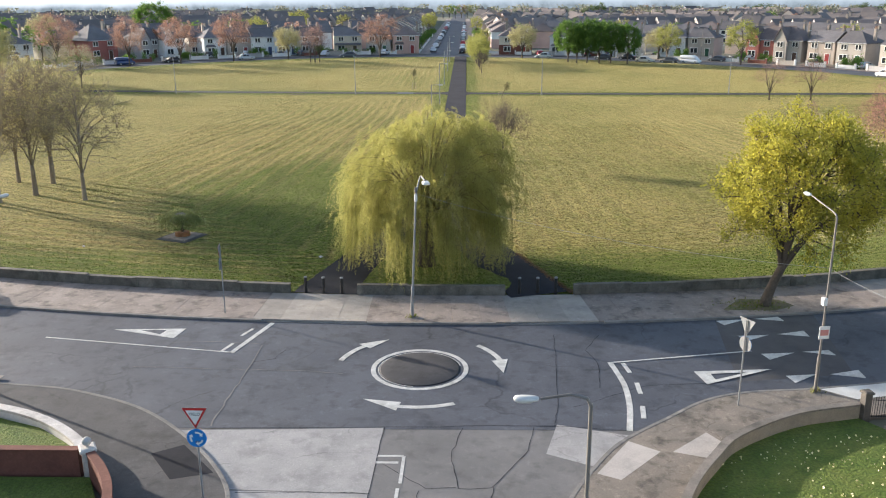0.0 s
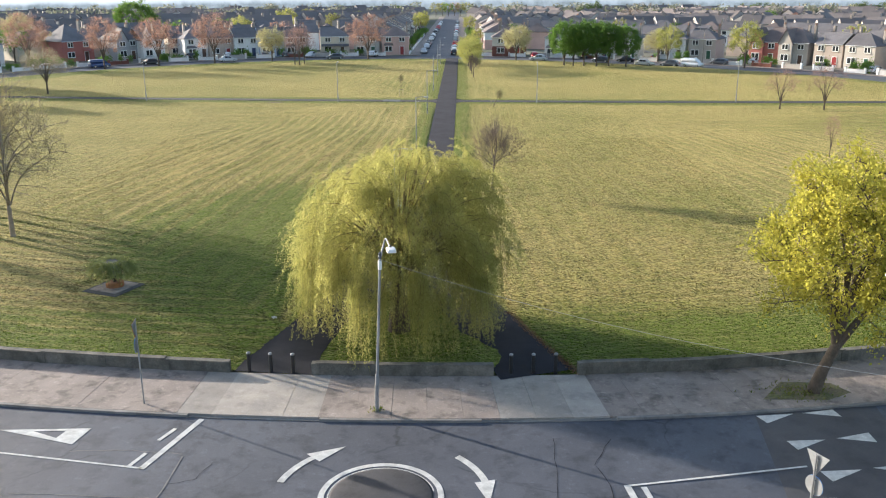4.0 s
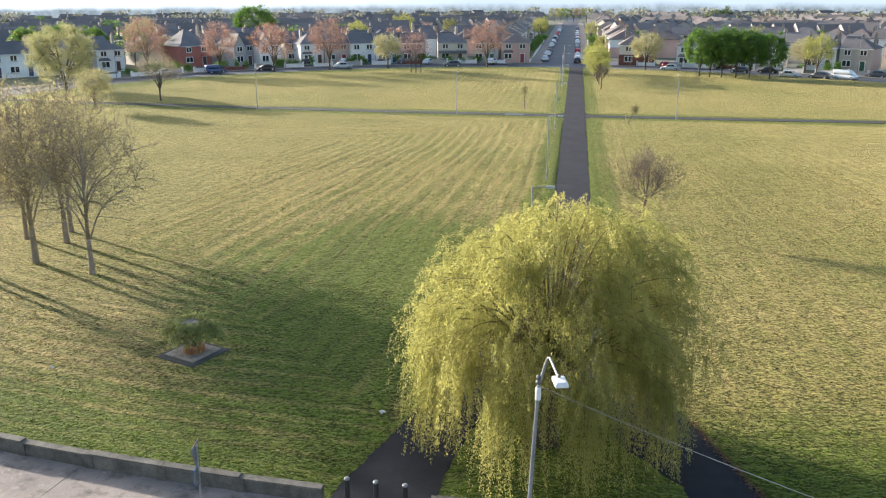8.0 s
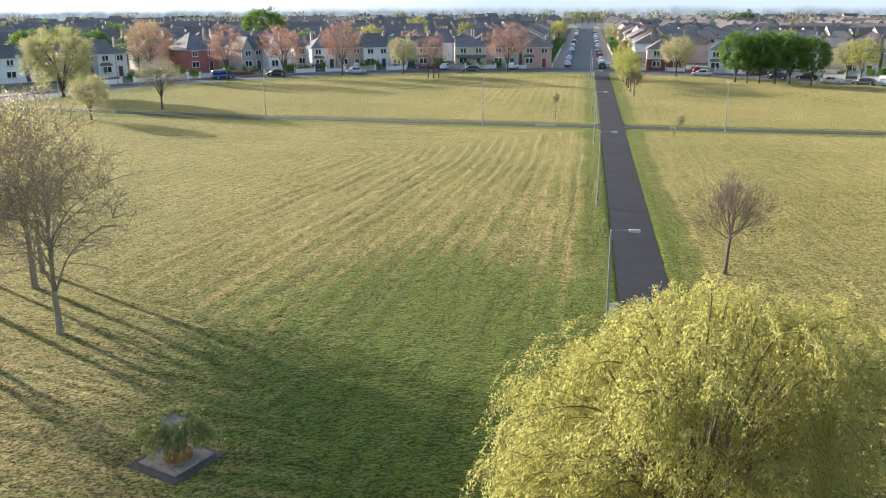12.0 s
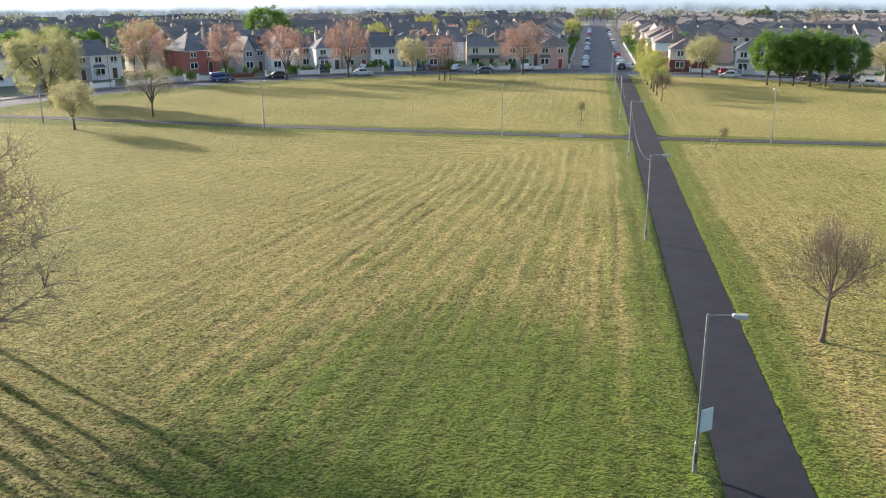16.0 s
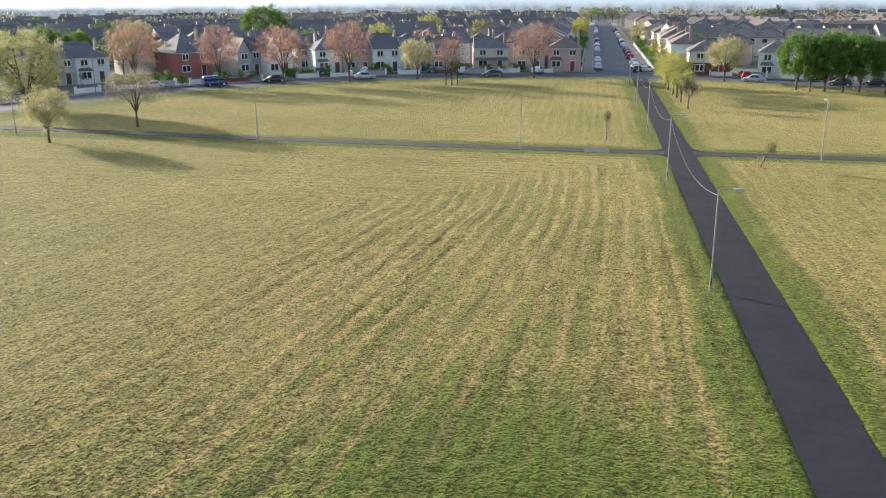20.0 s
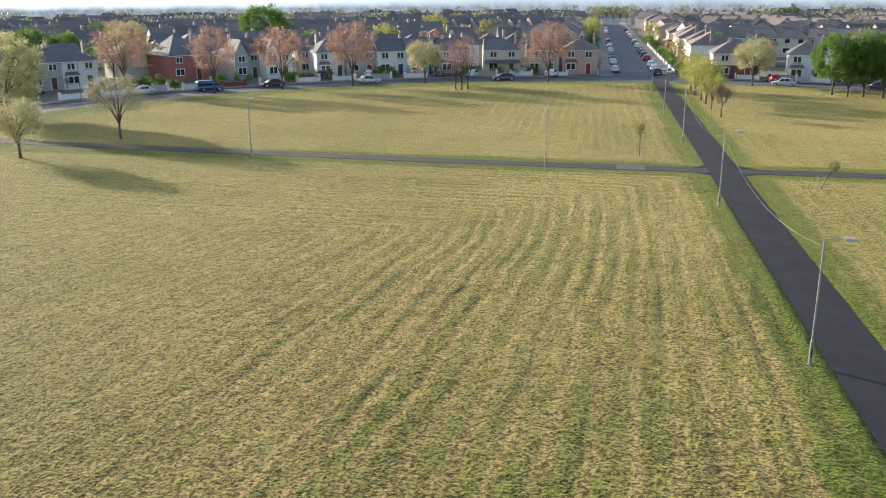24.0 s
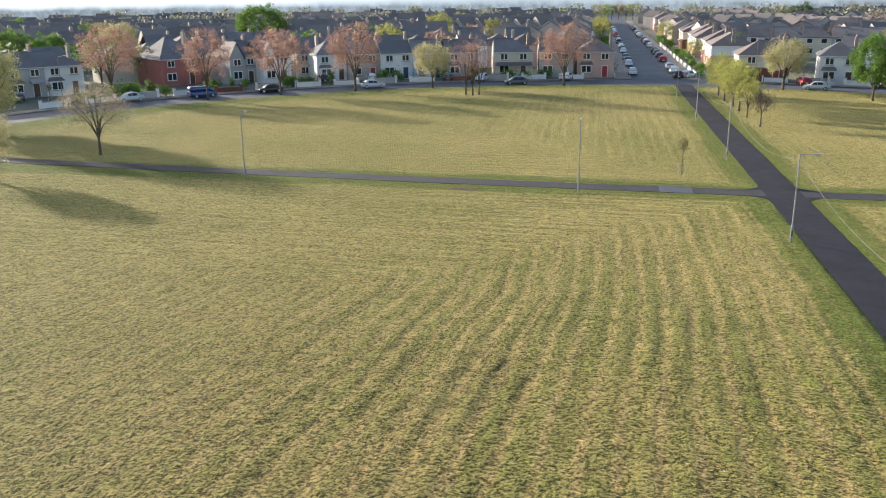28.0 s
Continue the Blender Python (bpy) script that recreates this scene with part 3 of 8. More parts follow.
def grow(rng, p, d, length, radius, level, spec, out, limb=0):
    """A limb with wobble and its side limbs; out gathers (level, points, radii)."""
    n = 5 if level == 0 else 4 if level < 3 else 3
    pts, rad, q, dirn = [Vector(p)], [radius], Vector(p), Vector(d).normalized()
    tip = 0.45 if level == 0 else 0.35
    for i in range(n):
        dirn = (dirn + Vector(rng.normal(0, spec["wobble"] * (0.35 if level == 0 else 1), 3)) + Vector((0, 0, spec["up"])) * (0.4 + 0.2 * level)).normalized()
        q = q + dirn * length / n
        pts.append(q.copy())
        rad.append(radius * (1 - (1 - tip) * (i + 1) / n))
    out.append((level, pts, rad, limb))
    if level >= spec["levels"]:
        return
    kids = spec["kids"][level]
    for k in range(kids):
        f = 1.0 if k == 0 else rng.uniform(spec["from"][level], 1.0)
        i = min(n - 1, int(f * n))
        base = pts[i].lerp(pts[i + 1], f * n - i) if f < 1 else pts[-1]
        here = (pts[i + 1] - pts[i]).normalized()
        side = here.orthogonal().normalized()
        side.rotate(Matrix.Rotation(k * 2.4 + rng.uniform(-0.5, 0.5), 3, here))
        ang = radians(rng.uniform(*spec["angle"])) * (0.35 if k == 0 else 1.0)
        if level == 0 and k:                     # lower limbs reach out, upper ones rise
            g = (f - spec["from"][0]) / (1 - spec["from"][0])
            ang = radians(spec["angle"][1] * 1.25 + (spec["angle"][0] - spec["angle"][1] * 1.25) * g)
        nd = here * math.cos(ang) + side * math.sin(ang)
        ln = length * rng.uniform(*(spec["first"] if level == 0 else spec["ratio"]))
        grow(rng, base, nd, ln, max(0.008, rad[i] * spec["thin"] * (1.0 if k == 0 else 0.72)), level + 1, spec, out, k if level == 0 else limb)


def make_tree(label, bark, leaf=None, height=10.0, trunk=2.4, seed=1, levels=4, kids=(6, 5, 4, 4), angle=(25, 60), ratio=(0.55, 0.8), up=0.12, wobble=0.13,
              thick=0.2, lean=(0, 0), per_twig=14, leaf_size=0.13, leaf_width=0.7, scatter=0.25, stems=1, spread=1.0, name="tree", first=(1.5, 2.0), split=False, low=0.6):
    """A tree at the origin, scaled to its height: trunk, limbs and crown of single leaves."""
    rng = np.random.default_rng(seed)
    spec = dict(levels=levels, kids=kids, angle=angle, ratio=ratio, up=up, wobble=wobble, thin=0.68, first=first)
    spec["from"] = (low, 0.2, 0.2, 0.2, 0.2)
    out = []
    for s in range(stems):
        a = 2.1 * s + seed
        d = Vector((lean[0] + (0.18 * math.cos(a) if stems > 1 else 0), lean[1] + (0.18 * math.sin(a) if stems > 1 else 0), 1))
        grow(rng, Vector((0.25 * math.cos(a), 0.25 * math.sin(a), 0)) * (stems > 1), d, trunk, thick, 0, spec, out)
    top = max(p.z for _, pts, _, _ in out for p in pts)
    k = (height - 0.1) / top
    root = thing(name, label, "tree")
    tr, lims = MB(), {}
    twigs = []
    for level, pts, rad, limb in out:
        pts = [Vector((p.x * k * spread, p.y * k * spread, p.z * k)) for p in pts]
        if level == 0:
            rad = [rad[0] * 1.35] + list(rad[1:])
            tr.tube([pts[0] - Vector((0, 0, 0.15))] + pts, [rad[0] * 1.15] + rad, 9)
        else:
            lims.setdefault(limb if split else 0, MB()).tube(pts, rad, 6 if level == 1 else 4 if level == 2 else 3, False)
        if level >= levels - 1:
            twigs.append(pts)
    part("trunk", tr, bark, root, smooth=True)
    for lim in lims.values():
        part("limb" if split else "branchwork", lim, bark, root, smooth=True)
    if leaf:
        P, A = [], []
        for pts in twigs:
            a = np.array([tuple(p) for p in pts])
            f = rng.uniform(0.15, 1.0, per_twig) * (len(a) - 1)
            i = np.minimum(f.astype(int), len(a) - 2)
            P.append(a[i] + (a[i + 1] - a[i]) * (f - i)[:, None] + rng.normal(0, scatter, (per_twig, 3)))
            A.append(np.repeat((a[-1] - a[0])[None], per_twig, 0))
        part("crown", leaves_mesh("crown", np.concatenate(P), np.concatenate(A), leaf_size, leaf_width, leaf, 0.2, seed), None, root)
    return root


def round_tree(label, bark, leaf, height=9.0, clear=2.6, width=8.0, seed=1, thick=0.2, lean=(0, 0), limbs=8, mounds=70, leaves=60, size=0.14, shape=0.7, clump=0.45, twigs=5,
               low=-0.55, split=False, inner=0.55, fork=None, name="tree", leader=0.0):
    """A tree at the origin: limbs rise from the fork into a rounded crown of leaf clumps on twigs."""
    rng = np.random.default_rng(seed)
    root = thing(name, label, "tree")
    fork = fork or clear * 0.85
    top = Vector((lean[0] * fork, lean[1] * fork, fork))
    mid = Vector((lean[0] * fork * 0.4 + rng.normal(0, 0.04), lean[1] * fork * 0.4, fork * 0.5))
    part("trunk", MB().tube([(0, 0, -0.2), (0, 0, 0.15), mid, top, top + Vector((lean[0], lean[1], 1)) * 0.35], [thick * 1.5, thick * 1.15, thick * 0.95, thick * 0.85, thick * 0.6], 9), bark, root, smooth=True)
    if leader:                                  # the stem runs on through the crown
        tip = Vector((rng.normal(0, 0.2), rng.normal(0, 0.2), height * leader))
        part("leader", MB().tube([top + Vector((0, 0, 0.2)), top.lerp(tip, 0.5) + Vector(rng.normal(0, 0.1, 3)), tip], [thick * 0.72, thick * 0.45, thick * 0.15], 7), bark, root, smooth=True)
    C = Vector((lean[0] * height * 0.45, lean[1] * height * 0.45, (height + clear) / 2))
    R = Vector((width / 2, width / 2, (height - clear) / 2))
    ph = rng.uniform(0, 6, 4)

    def shell(d, f):
        az = math.atan2(d.y, d.x)
        lump = 1 + 0.09 * math.sin(2 * az + ph[0]) + 0.07 * math.sin(3 * az + ph[1] + 2 * d.z) + 0.06 * math.sin(5 * d.z + ph[2])
        return C + Vector((d.x * R.x * lump, d.y * R.y * lump, d.z * R.z)) * f

    stem, lims = [], []
    for k in range(limbs):
        z = low * 0.3 + (0.97 - low * 0.3) * (k + 0.5) / limbs
        az = k * 2.39996 + rng.uniform(-0.3, 0.3)
        d = Vector((math.sqrt(1 - z * z) * math.cos(az), math.sqrt(1 - z * z) * math.sin(az), z))
        end = shell(d, rng.uniform(0.62, 0.8))
        b = top + Vector((0, 0, rng.uniform(-0.25, 0.3)))
        if leader:
            b = top.lerp(tip, 0.75 * k / limbs)
            end.z = max(end.z, b.z + 0.4)
        bend = b.lerp(end, 0.5) + Vector((-d.x, -d.y, 0)) * 0.12 * R.x + Vector((0, 0, 0.06 * R.z)) + Vector(rng.normal(0, 0.12, 3))
        pts = curve([b, bend, end], 4)
        n = len(pts)
        mb = MB().tube(pts, [thick * (0.36 if leader else 0.55) * (1 - 0.78 * i / (n - 1)) for i in range(n)], 6, False)
        lims.append(mb)
        stem += [(Vector(p), len(lims) - 1) for p in pts[2:]]
    P, A = [], []
    for k in range(mounds):
        z = low + (0.98 - low) * (k + 0.5) / mounds
        az = k * 2.39996 + rng.uniform(-0.5, 0.5)
        d = Vector((math.sqrt(1 - z * z) * math.cos(az), math.sqrt(1 - z * z) * math.sin(az), z))
        m = shell(d, rng.uniform(inner, 0.98))
        s, i = min(stem, key=lambda q: (q[0] - m).length + (0.8 if q[0].z > m.z + 0.3 else 0))
        bend = s.lerp(m, 0.5) + Vector(rng.normal(0, 0.08, 3)) + Vector((0, 0, 0.12))
        lims[i].tube([s, bend, m], [thick * 0.16, thick * 0.11, thick * 0.06], 4 if split else 3, False)
        out_ = (m - C).normalized() * shape + Vector((0, 0, 0.45))
        per = max(1, leaves // twigs)
        for q in range(twigs):
            v = (out_ + Vector(rng.normal(0, 0.75, 3))).normalized() * clump * rng.uniform(0.9, 2.0)
            o = bend.lerp(m, rng.uniform(0.3, 1.0))
            if split or q == 0:
                lims[i].tube([o, o + v * 0.55 + Vector((0, 0, 0.04)), o + v], [thick * 0.06, thick * 0.045, thick * 0.02], 3, False)
            f = rng.uniform(0.1, 1.05, per)
            P.append(np.array(o) + np.array(v) * f[:, None] + rng.normal(0, clump * 0.34, (per, 3)))
            A.append(np.tile(np.array(v), (per, 1)))
    if not split:
        whole = MB()
        for mb in lims:
            whole.add(mb.v, mb.f)
        lims = [whole]
    for mb in lims:
        part("limb" if split else "branchwork", mb, bark, root, smooth=True)
    if leaf and leaves:
        part("crown", leaves_mesh("crown", np.concatenate(P), np.concatenate(A), size, 0.75, leaf, 0.2, seed), None, root)
    root["tall"] = height
    return root


L_WILLOW = leaf_mat("willow_leaf", (0.375, 0.375, 0.118), (0.485, 0.455, 0.158), 0.74)
L_MAPLE = leaf_mat("maple_leaf", (0.325, 0.325, 0.055), (0.56, 0.505, 0.088), 0.6)
L_BUD = leaf_mat("bud_leaf", (0.53, 0.47, 0.18), (0.66, 0.58, 0.25), 0.65)
L_COPPER = leaf_mat("copper_leaf", (0.33, 0.19, 0.14), (0.48, 0.30, 0.225), 0.42)
L_DARK = leaf_mat("dark_leaf", (0.095, 0.185, 0.035), (0.19, 0.30, 0.06), 0.45)
L_LIME = leaf_mat("lime_leaf", (0.28, 0.30, 0.08), (0.45, 0.44, 0.14), 0.5)
L_WHITE = leaf_mat("blossom", (0.46, 0.48, 0.30), (0.72, 0.70, 0.55), 0.4)
L_PALE = leaf_mat("pale_leaf", (0.24, 0.24, 0.09), (0.36, 0.34, 0.14), 0.4)
L_PINK = leaf_mat("pink_bud", (0.34, 0.20, 0.16), (0.46, 0.30, 0.24), 0.4)


def willow(at, height, radius, seed=5):
    rng, fine = np.random.default_rng(seed), np.random.default_rng(seed + 1)
    root = thing("willow_tree", "big weeping willow with yellow-green hanging foliage", "tree", at)
    tr = MB()
    tr.tube([(0, 0, -0.2), (0.05, 0, 1.2), (0, 0.1, 2.6), (0.1, 0.05, 3.6)], [0.62, 0.45, 0.4, 0.36], 10)
    part("trunk", tr, BARK, root, smooth=True)
    P, A, shoots = [], [], MB()

    def hang(o, way, length, rise, n, thick):
        """A leafy shoot that leaves a bough along way and droops."""
        pts = [o + way * t ** 0.7 + Vector((0, 0, rise * t - (length + rise) * t * t)) for t in np.linspace(0, 1, 7)]
        if thick:
            shoots.tube(pts, [thick, thick * 0.85, thick * 0.7, thick * 0.6, thick * 0.5, thick * 0.4, thick * 0.3], 3, False)
        a = np.array([tuple(p) for p in pts])
        f = fine.uniform(0, 1, n) ** 0.9 * 6
        i = np.minimum(f.astype(int), 5)
        step = a[i + 1] - a[i]
        P.append(a[i] + step * (f - i)[:, None] + fine.normal(0, 0.045, (n, 3)))
        A.append(step / (np.linalg.norm(step, axis=1)[:, None] + 1e-6))

    count = 124
    for k in range(count):                    # boughs, each with a plume of its own
        f = (k + 0.5) / count
        cz = 1 - 1.02 * f                     # from the top of the dome to below its equator
        zen = math.acos(max(-1, min(1, cz)))
        az = k * 2.39996 + rng.uniform(-0.35, 0.35)
        q = Vector((math.cos(az) * 1.3, math.sin(az) * 1.3, 2.2 * cz))
        lump = 1.0 + 0.30 * noise.noise(q + Vector((3.1, 0.7, 5.0))) + rng.uniform(-0.10, 0.07)
        rr = radius * (0.84 - 0.16 * max(0.0, 0.35 - cz)) * math.sin(zen) ** 0.82 * lump
        z = 2.9 + (height - 3.5) * max(0.0, cz) ** 0.80 * (1 + 0.10 * noise.noise(q * 1.7)) + rng.uniform(-0.35, 0.25)
        m = Vector((rr * math.cos(az) + 0.14 * (z - 4.2), rr * math.sin(az), z))
        base = Vector((0.1, 0.05, rng.uniform(2.4, 3.6)))
        mid = base.lerp(m, 0.6) + Vector((0, 0, 0.5 + 0.7 * rng.random()))
        out_ = Vector((math.cos(az), math.sin(az), 0)) * (0.35 + 0.65 * math.sin(zen))
        spine = [Vector(p) for p in curve([base, mid, m, m + out_ * (0.4 if cz < 0.3 else 0.9) + Vector((0, 0, -0.35))], 4)]
        part("limb", MB().tube(spine, [0.055 * (1 - i / len(spine)) ** 1.8 + 0.007 for i in range(len(spine))], 5, False), BARK_WILLOW, root, smooth=True)
        low = z < 4.6
        for s in range(int(rng.integers(24, 40))):
            g = rng.uniform(0.24, 1.0) ** 0.8 * (len(spine) - 1)
            i = min(int(g), len(spine) - 2)
            o = spine[i].lerp(spine[i + 1], g - i) + Vector(rng.normal(0, 0.24, 3))
            way = out_ * rng.uniform(0.1, 0.4 if low else 0.7) + Vector((rng.normal(0, 0.38), rng.normal(0, 0.38), 0))
            length = rng.uniform(1.6, 4.2) if low else rng.uniform(0.35, 1.0) * (1.0 + 0.9 * max(0.0, 7.0 - z) / 2.4)
            length = min(length, max(0.5, o.z - rng.uniform(0.2, 0.9)))
            hang(o, way, length, rng.uniform(0.1, 0.4), int(50 + 44 * length) if low else int(38 + 37 * length), 0.012 if s % 3 == 0 else 0)
    for k in range(34):                       # inner curtains that close the crown
        az, f = k * 2.39996, rng.uniform(0.15, 0.74)
        m = Vector((radius * f * math.cos(az), radius * f * math.sin(az), rng.uniform(0.36, 0.56) * height))
        for s in range(11):
            o = m + Vector((rng.normal(0, 0.45), rng.normal(0, 0.45), rng.normal(0, 0.35)))
            length = min(o.z - rng.uniform(0.4, 1.2), rng.uniform(2.4, 4.6))
            hang(o, Vector((0.3 * math.cos(az), 0.3 * math.sin(az), 0)), length, 0.2, int(14 + 13 * length), 0)
    part("shoot_mass", shoots, BARK_WILLOW, root)["kind"] = "stuff"
    part("crown", leaves_mesh("crown", np.concatenate(P), np.concatenate(A), 0.076, 0.42, L_WILLOW, 0.3, seed), None, root)
    return root


willow((0.3, 8.5, lawn_z(0.3, 8.5)), 9.7, 5.15)


def plant(proto, x, y, height=None, rz=0.0, squash=1.0, label="", base=None):
    """Puts a copy of a tree, scaled to a height, on the ground."""
    h0 = proto["tall"]
    k = (height or h0) / h0
    z = (lawn_z(x, y) if math.hypot(x - CX, y - CY) < rim(math.atan2(y - CY, x - CX)) else TOP_Z) if base is None else base
    ob = copy_thing(proto, pose(x, y, z, 0, 0, rz) @ Matrix.Diagonal((k * squash, k * squash, k, 1)))
    if label:
        ob["label"] = label
    return ob


def proto(height, **kw):
    ob = make_tree(height=height, **kw)
    ob["tall"] = height
    return ob


def place(ob, x, y, rz=0.0):
    """Stands the first of a kind itself at its place."""
    ob.matrix_basis = pose(x, y, lawn_z(x, y) if math.hypot(x - CX, y - CY) < 90 else TOP_Z, 0, 0, rz)
    return ob


# tall budding trees on the west lawn
budding = round_tree("tall tree just coming into bud on the lawn", BARK_BUD, L_BUD, 10.4, 1.9, 8.9, 11, 0.17, limbs=16, mounds=165, leaves=36, size=0.066, clump=0.74, low=-0.8, split=True, twigs=7, leader=0.86, inner=0.40, fork=2.0)
place(budding, -27.57, 25.4, 40)
for x, y, h, r in ((-32.3, 27.0, 12.0, 70), (-33.0, 31.6, 11.6, 150), (-36.2, 32.0, 10.0, 290), (-36.4, 25.0, 11.0, 20), (-34.2, 34.2, 10.5, 330), (-33.9, 24.4, 10.6, 250)):
    plant(budding, x, y, h, r)
bare = proto(6.6, label="small leafless tree beside the footpath", bark=mat("twig_bark", (0.155, 0.12, 0.095), (0.105, 0.08, 0.065), 2.0, 14.0, 0.95, 0, 0.8, 0.4, 0.03), leaf=None, trunk=2.8, seed=23, low=0.78, kids=(11, 7, 6, 4), angle=(22, 58), ratio=(0.5, 0.72), first=(0.6, 0.85), thick=0.13, up=0.12, spread=0.84, lean=(0.12, 0.0), name="bare_tree", split=True)
place(bare, 6.0, 40.0)
maple = round_tree("leaning roadside tree with fresh yellow-green leaves", BARK, L_MAPLE, 10.3, 1.9, 8.6, 31, 0.25, lean=(0.32, 0.02), limbs=12, mounds=190, leaves=210, size=0.14, clump=0.55, twigs=6, low=-0.66, split=True, fork=2.0, inner=0.5)
place(maple, 18.3, 2.0)

# ---- kerbs, pavements, walls ----
def a_of(x, y):
    return math.atan2(y - CY, x - CX)


def in_gate(x, pad=0.0):
    return -6.95 - pad < x < -3.0 + pad or 4.8 - pad < x < 8.7 + pad


def wedge(a0, a1, lo, hi, z0, z1, gap=0.0):
    """A piece of a ring between two angles."""
    g = gap / 95.0
    poly = [on_ring(a0 + g, lo), on_ring(a1 - g, lo), on_ring(a1 - g, hi), on_ring(a0 + g, hi)]
    return MB().prism(poly[::-1], z0, z1)


A0, A1 = radians(200), radians(346)
pavement = thing("pavement_inner", "broad concrete pavement in cast bays beside the low wall", "pavement", kind="structure")
n = 170
for k in range(n):
    a, b = A0 + (A1 - A0) * k / n, A0 + (A1 - A0) * (k + 1) / n
    x = on_ring((a + b) / 2, 2)[0]
    pale = in_gate(x, 0.6) or 24 < x < 28
    w = footway((a + b) / 2)
    part("slab", wedge(a, b, 0.02, w - 0.14, -0.16, TOP_Z + (0.006 if k % 3 else 0.0), 0.003), CONCRETE_PALE if pale else CONCRETE, pavement)
kerb = thing("kerb_inner", "grey stone kerb along the pavement", "kerb", kind="structure")
n = 230
for k in range(n):
    a, b = A0 + (A1 - A0) * k / n, A0 + (A1 - A0) * (k + 1) / n
    x = on_ring((a + b) / 2, 2)[0]
    w = footway((a + b) / 2)
    drop = 0.075 if in_gate(x, 0.3) else 0.0
    part("kerb_stone", wedge(a, b, w - 0.13, w + 0.02, -0.2, TOP_Z - drop, 0.004), KERB, kerb)
ring_band("verge_far", lambda a: -0.05, lambda a: footway(a) - 0.13, TOP_Z + 0.004, GRASS, radians(-14), radians(200), 200, "narrow grass verge between lawn and kerb", "grass")
ring_band("kerb_far", lambda a: footway(a) - 0.14, lambda a: footway(a) + 0.01, TOP_Z - 0.01, KERB, radians(-14), radians(200), 200, "low stone edging between lawn and road", "kerb")
for i, (s, e) in enumerate(((-66, 84.3), (96.2, 262.2))):
    ring_band("pavement_outer", lambda a: footway(a) + ROAD_W, lambda a: footway(a) + ROAD_W + 2.7, TOP_Z, CONCRETE, radians(s), radians(e), 150, "grey concrete pavement in front of the gardens", "pavement")
    ring_band("kerb_outer", lambda a: footway(a) + ROAD_W - 0.14, lambda a: footway(a) + ROAD_W, TOP_Z + 0.005, KERB, radians(s), radians(e), 150, "stone kerb of the outer pavement", "kerb")

low_wall = thing("wall_green", "low weathered concrete block wall along the lawn", "wall", kind="structure")
k = 0
for s0, s1 in ((A0 + 0.02, a_of(-6.88, 3.5) % (2 * math.pi)), (a_of(-3.02, 3.4) % (2 * math.pi), a_of(4.85, 3.3) % (2 * math.pi)), (a_of(8.72, 3.6) % (2 * math.pi), radians(335.3))):
    many = max(1, round((s1 - s0) * 94 / 3.05))
    for q in range(many):
        aa, b = s0 + (s1 - s0) * q / many, s0 + (s1 - s0) * (q + 1) / many
        h = 0.50 + 0.03 * math.sin(k * 2.3)
        part("panel", wedge(aa, b, -0.20, 0.05, -0.1, TOP_Z + h, 0.012), WALLSTONE, low_wall)
        part("coping", wedge(aa, b, -0.23, 0.08, TOP_Z + h, TOP_Z + h + 0.06, 0.010), WALLSTONE, low_wall)
        part("pier", wedge(aa - 0.0018, aa + 0.0018, -0.22, 0.09, -0.1, TOP_Z + h + 0.035), WALLSTONE, low_wall)
        k += 1


def sheet(name, poly, z, material, label, category, thick=0.2):
    ob = part(name, MB().prism(poly, z - thick, z), material)
    return tagged(ob, label, category, "", "structure")


KL = [(-17.2, -7.95), (-15.4, -8.2), (-13.8, -8.5), (-11.5, -9.4), (-9.8, -10.4), (-8.2, -11.8), (-6.6, -13.6), (-5.3, -15.6), (-4.7, -17.5), (-4.5, -22), (-4.5, -60)]
BL = [(-7.2, -60), (-7.2, -22), (-8.3, -17.8), (-9.9, -15.2), (-11.0, -13.6), (-13.0, -12.1), (-15.4, -11.2), (-18.4, -10.8)]
sheet("pavement_corner_west", (KL + BL)[::-1], TOP_Z - 0.006, mat("dark_pavement", (0.092, 0.090, 0.094), (0.062, 0.060, 0.063), 0.5, 20.0, 0.9, 0, 0.4, 0.4, 0.010, wear=0.35, cracks=0.4), "worn concrete pavement round the corner", "pavement")
KR = [(41, -0.7), (40, -1.2), (28, -5.75), (22, -6.95), (17, -7.95), (14.3, -8.3), (12.3, -9.1), (10.4, -10.7), (8.9, -12), (8, -13), (7, -14.6), (6.2, -16.1), (5.4, -18), (4.9, -22), (4.7, -60)]
BR = [(7.4, -60), (7.6, -22), (9.0, -18.2), (10.0, -16.1), (11.2, -14.3), (12.3, -12.9), (15, -11.2), (18.2, -10.3), (22.5, -9.6), (28, -8.9), (42, -3.4)]
sheet("pavement_corner_east", KR + BR, TOP_Z - 0.006, mat("worn_pavement", (0.25, 0.215, 0.18), (0.17, 0.15, 0.13), 0.5, 20.0, 0.9, 0, 0.4, 0.4, 0.010, wear=0.6, cracks=0.45), "worn brownish concrete pavement round the corner", "pavement")


def kerb_line(name, pts, label):
    root = thing(name, label, "kerb", kind="structure")
    pts = [Vector(p) for p in curve([tuple(p) for p in pts], 6)]
    for p, q in zip(pts, pts[1:]):
        d = q - p
        if d.length < 0.05:
            continue
        m = int(d.length / 0.95) + 1
        for j in range(m if m < 8 else 8):
            c = p + d * (j + 0.5) / m
            part("kerb_stone", MB().bevel_box((c.x, c.y, -0.2), (d.length / m - 0.004, 0.15, 0.2 + TOP_Z + 0.004), 0.008, math.degrees(math.atan2(d.y, d.x))), KERB, root)


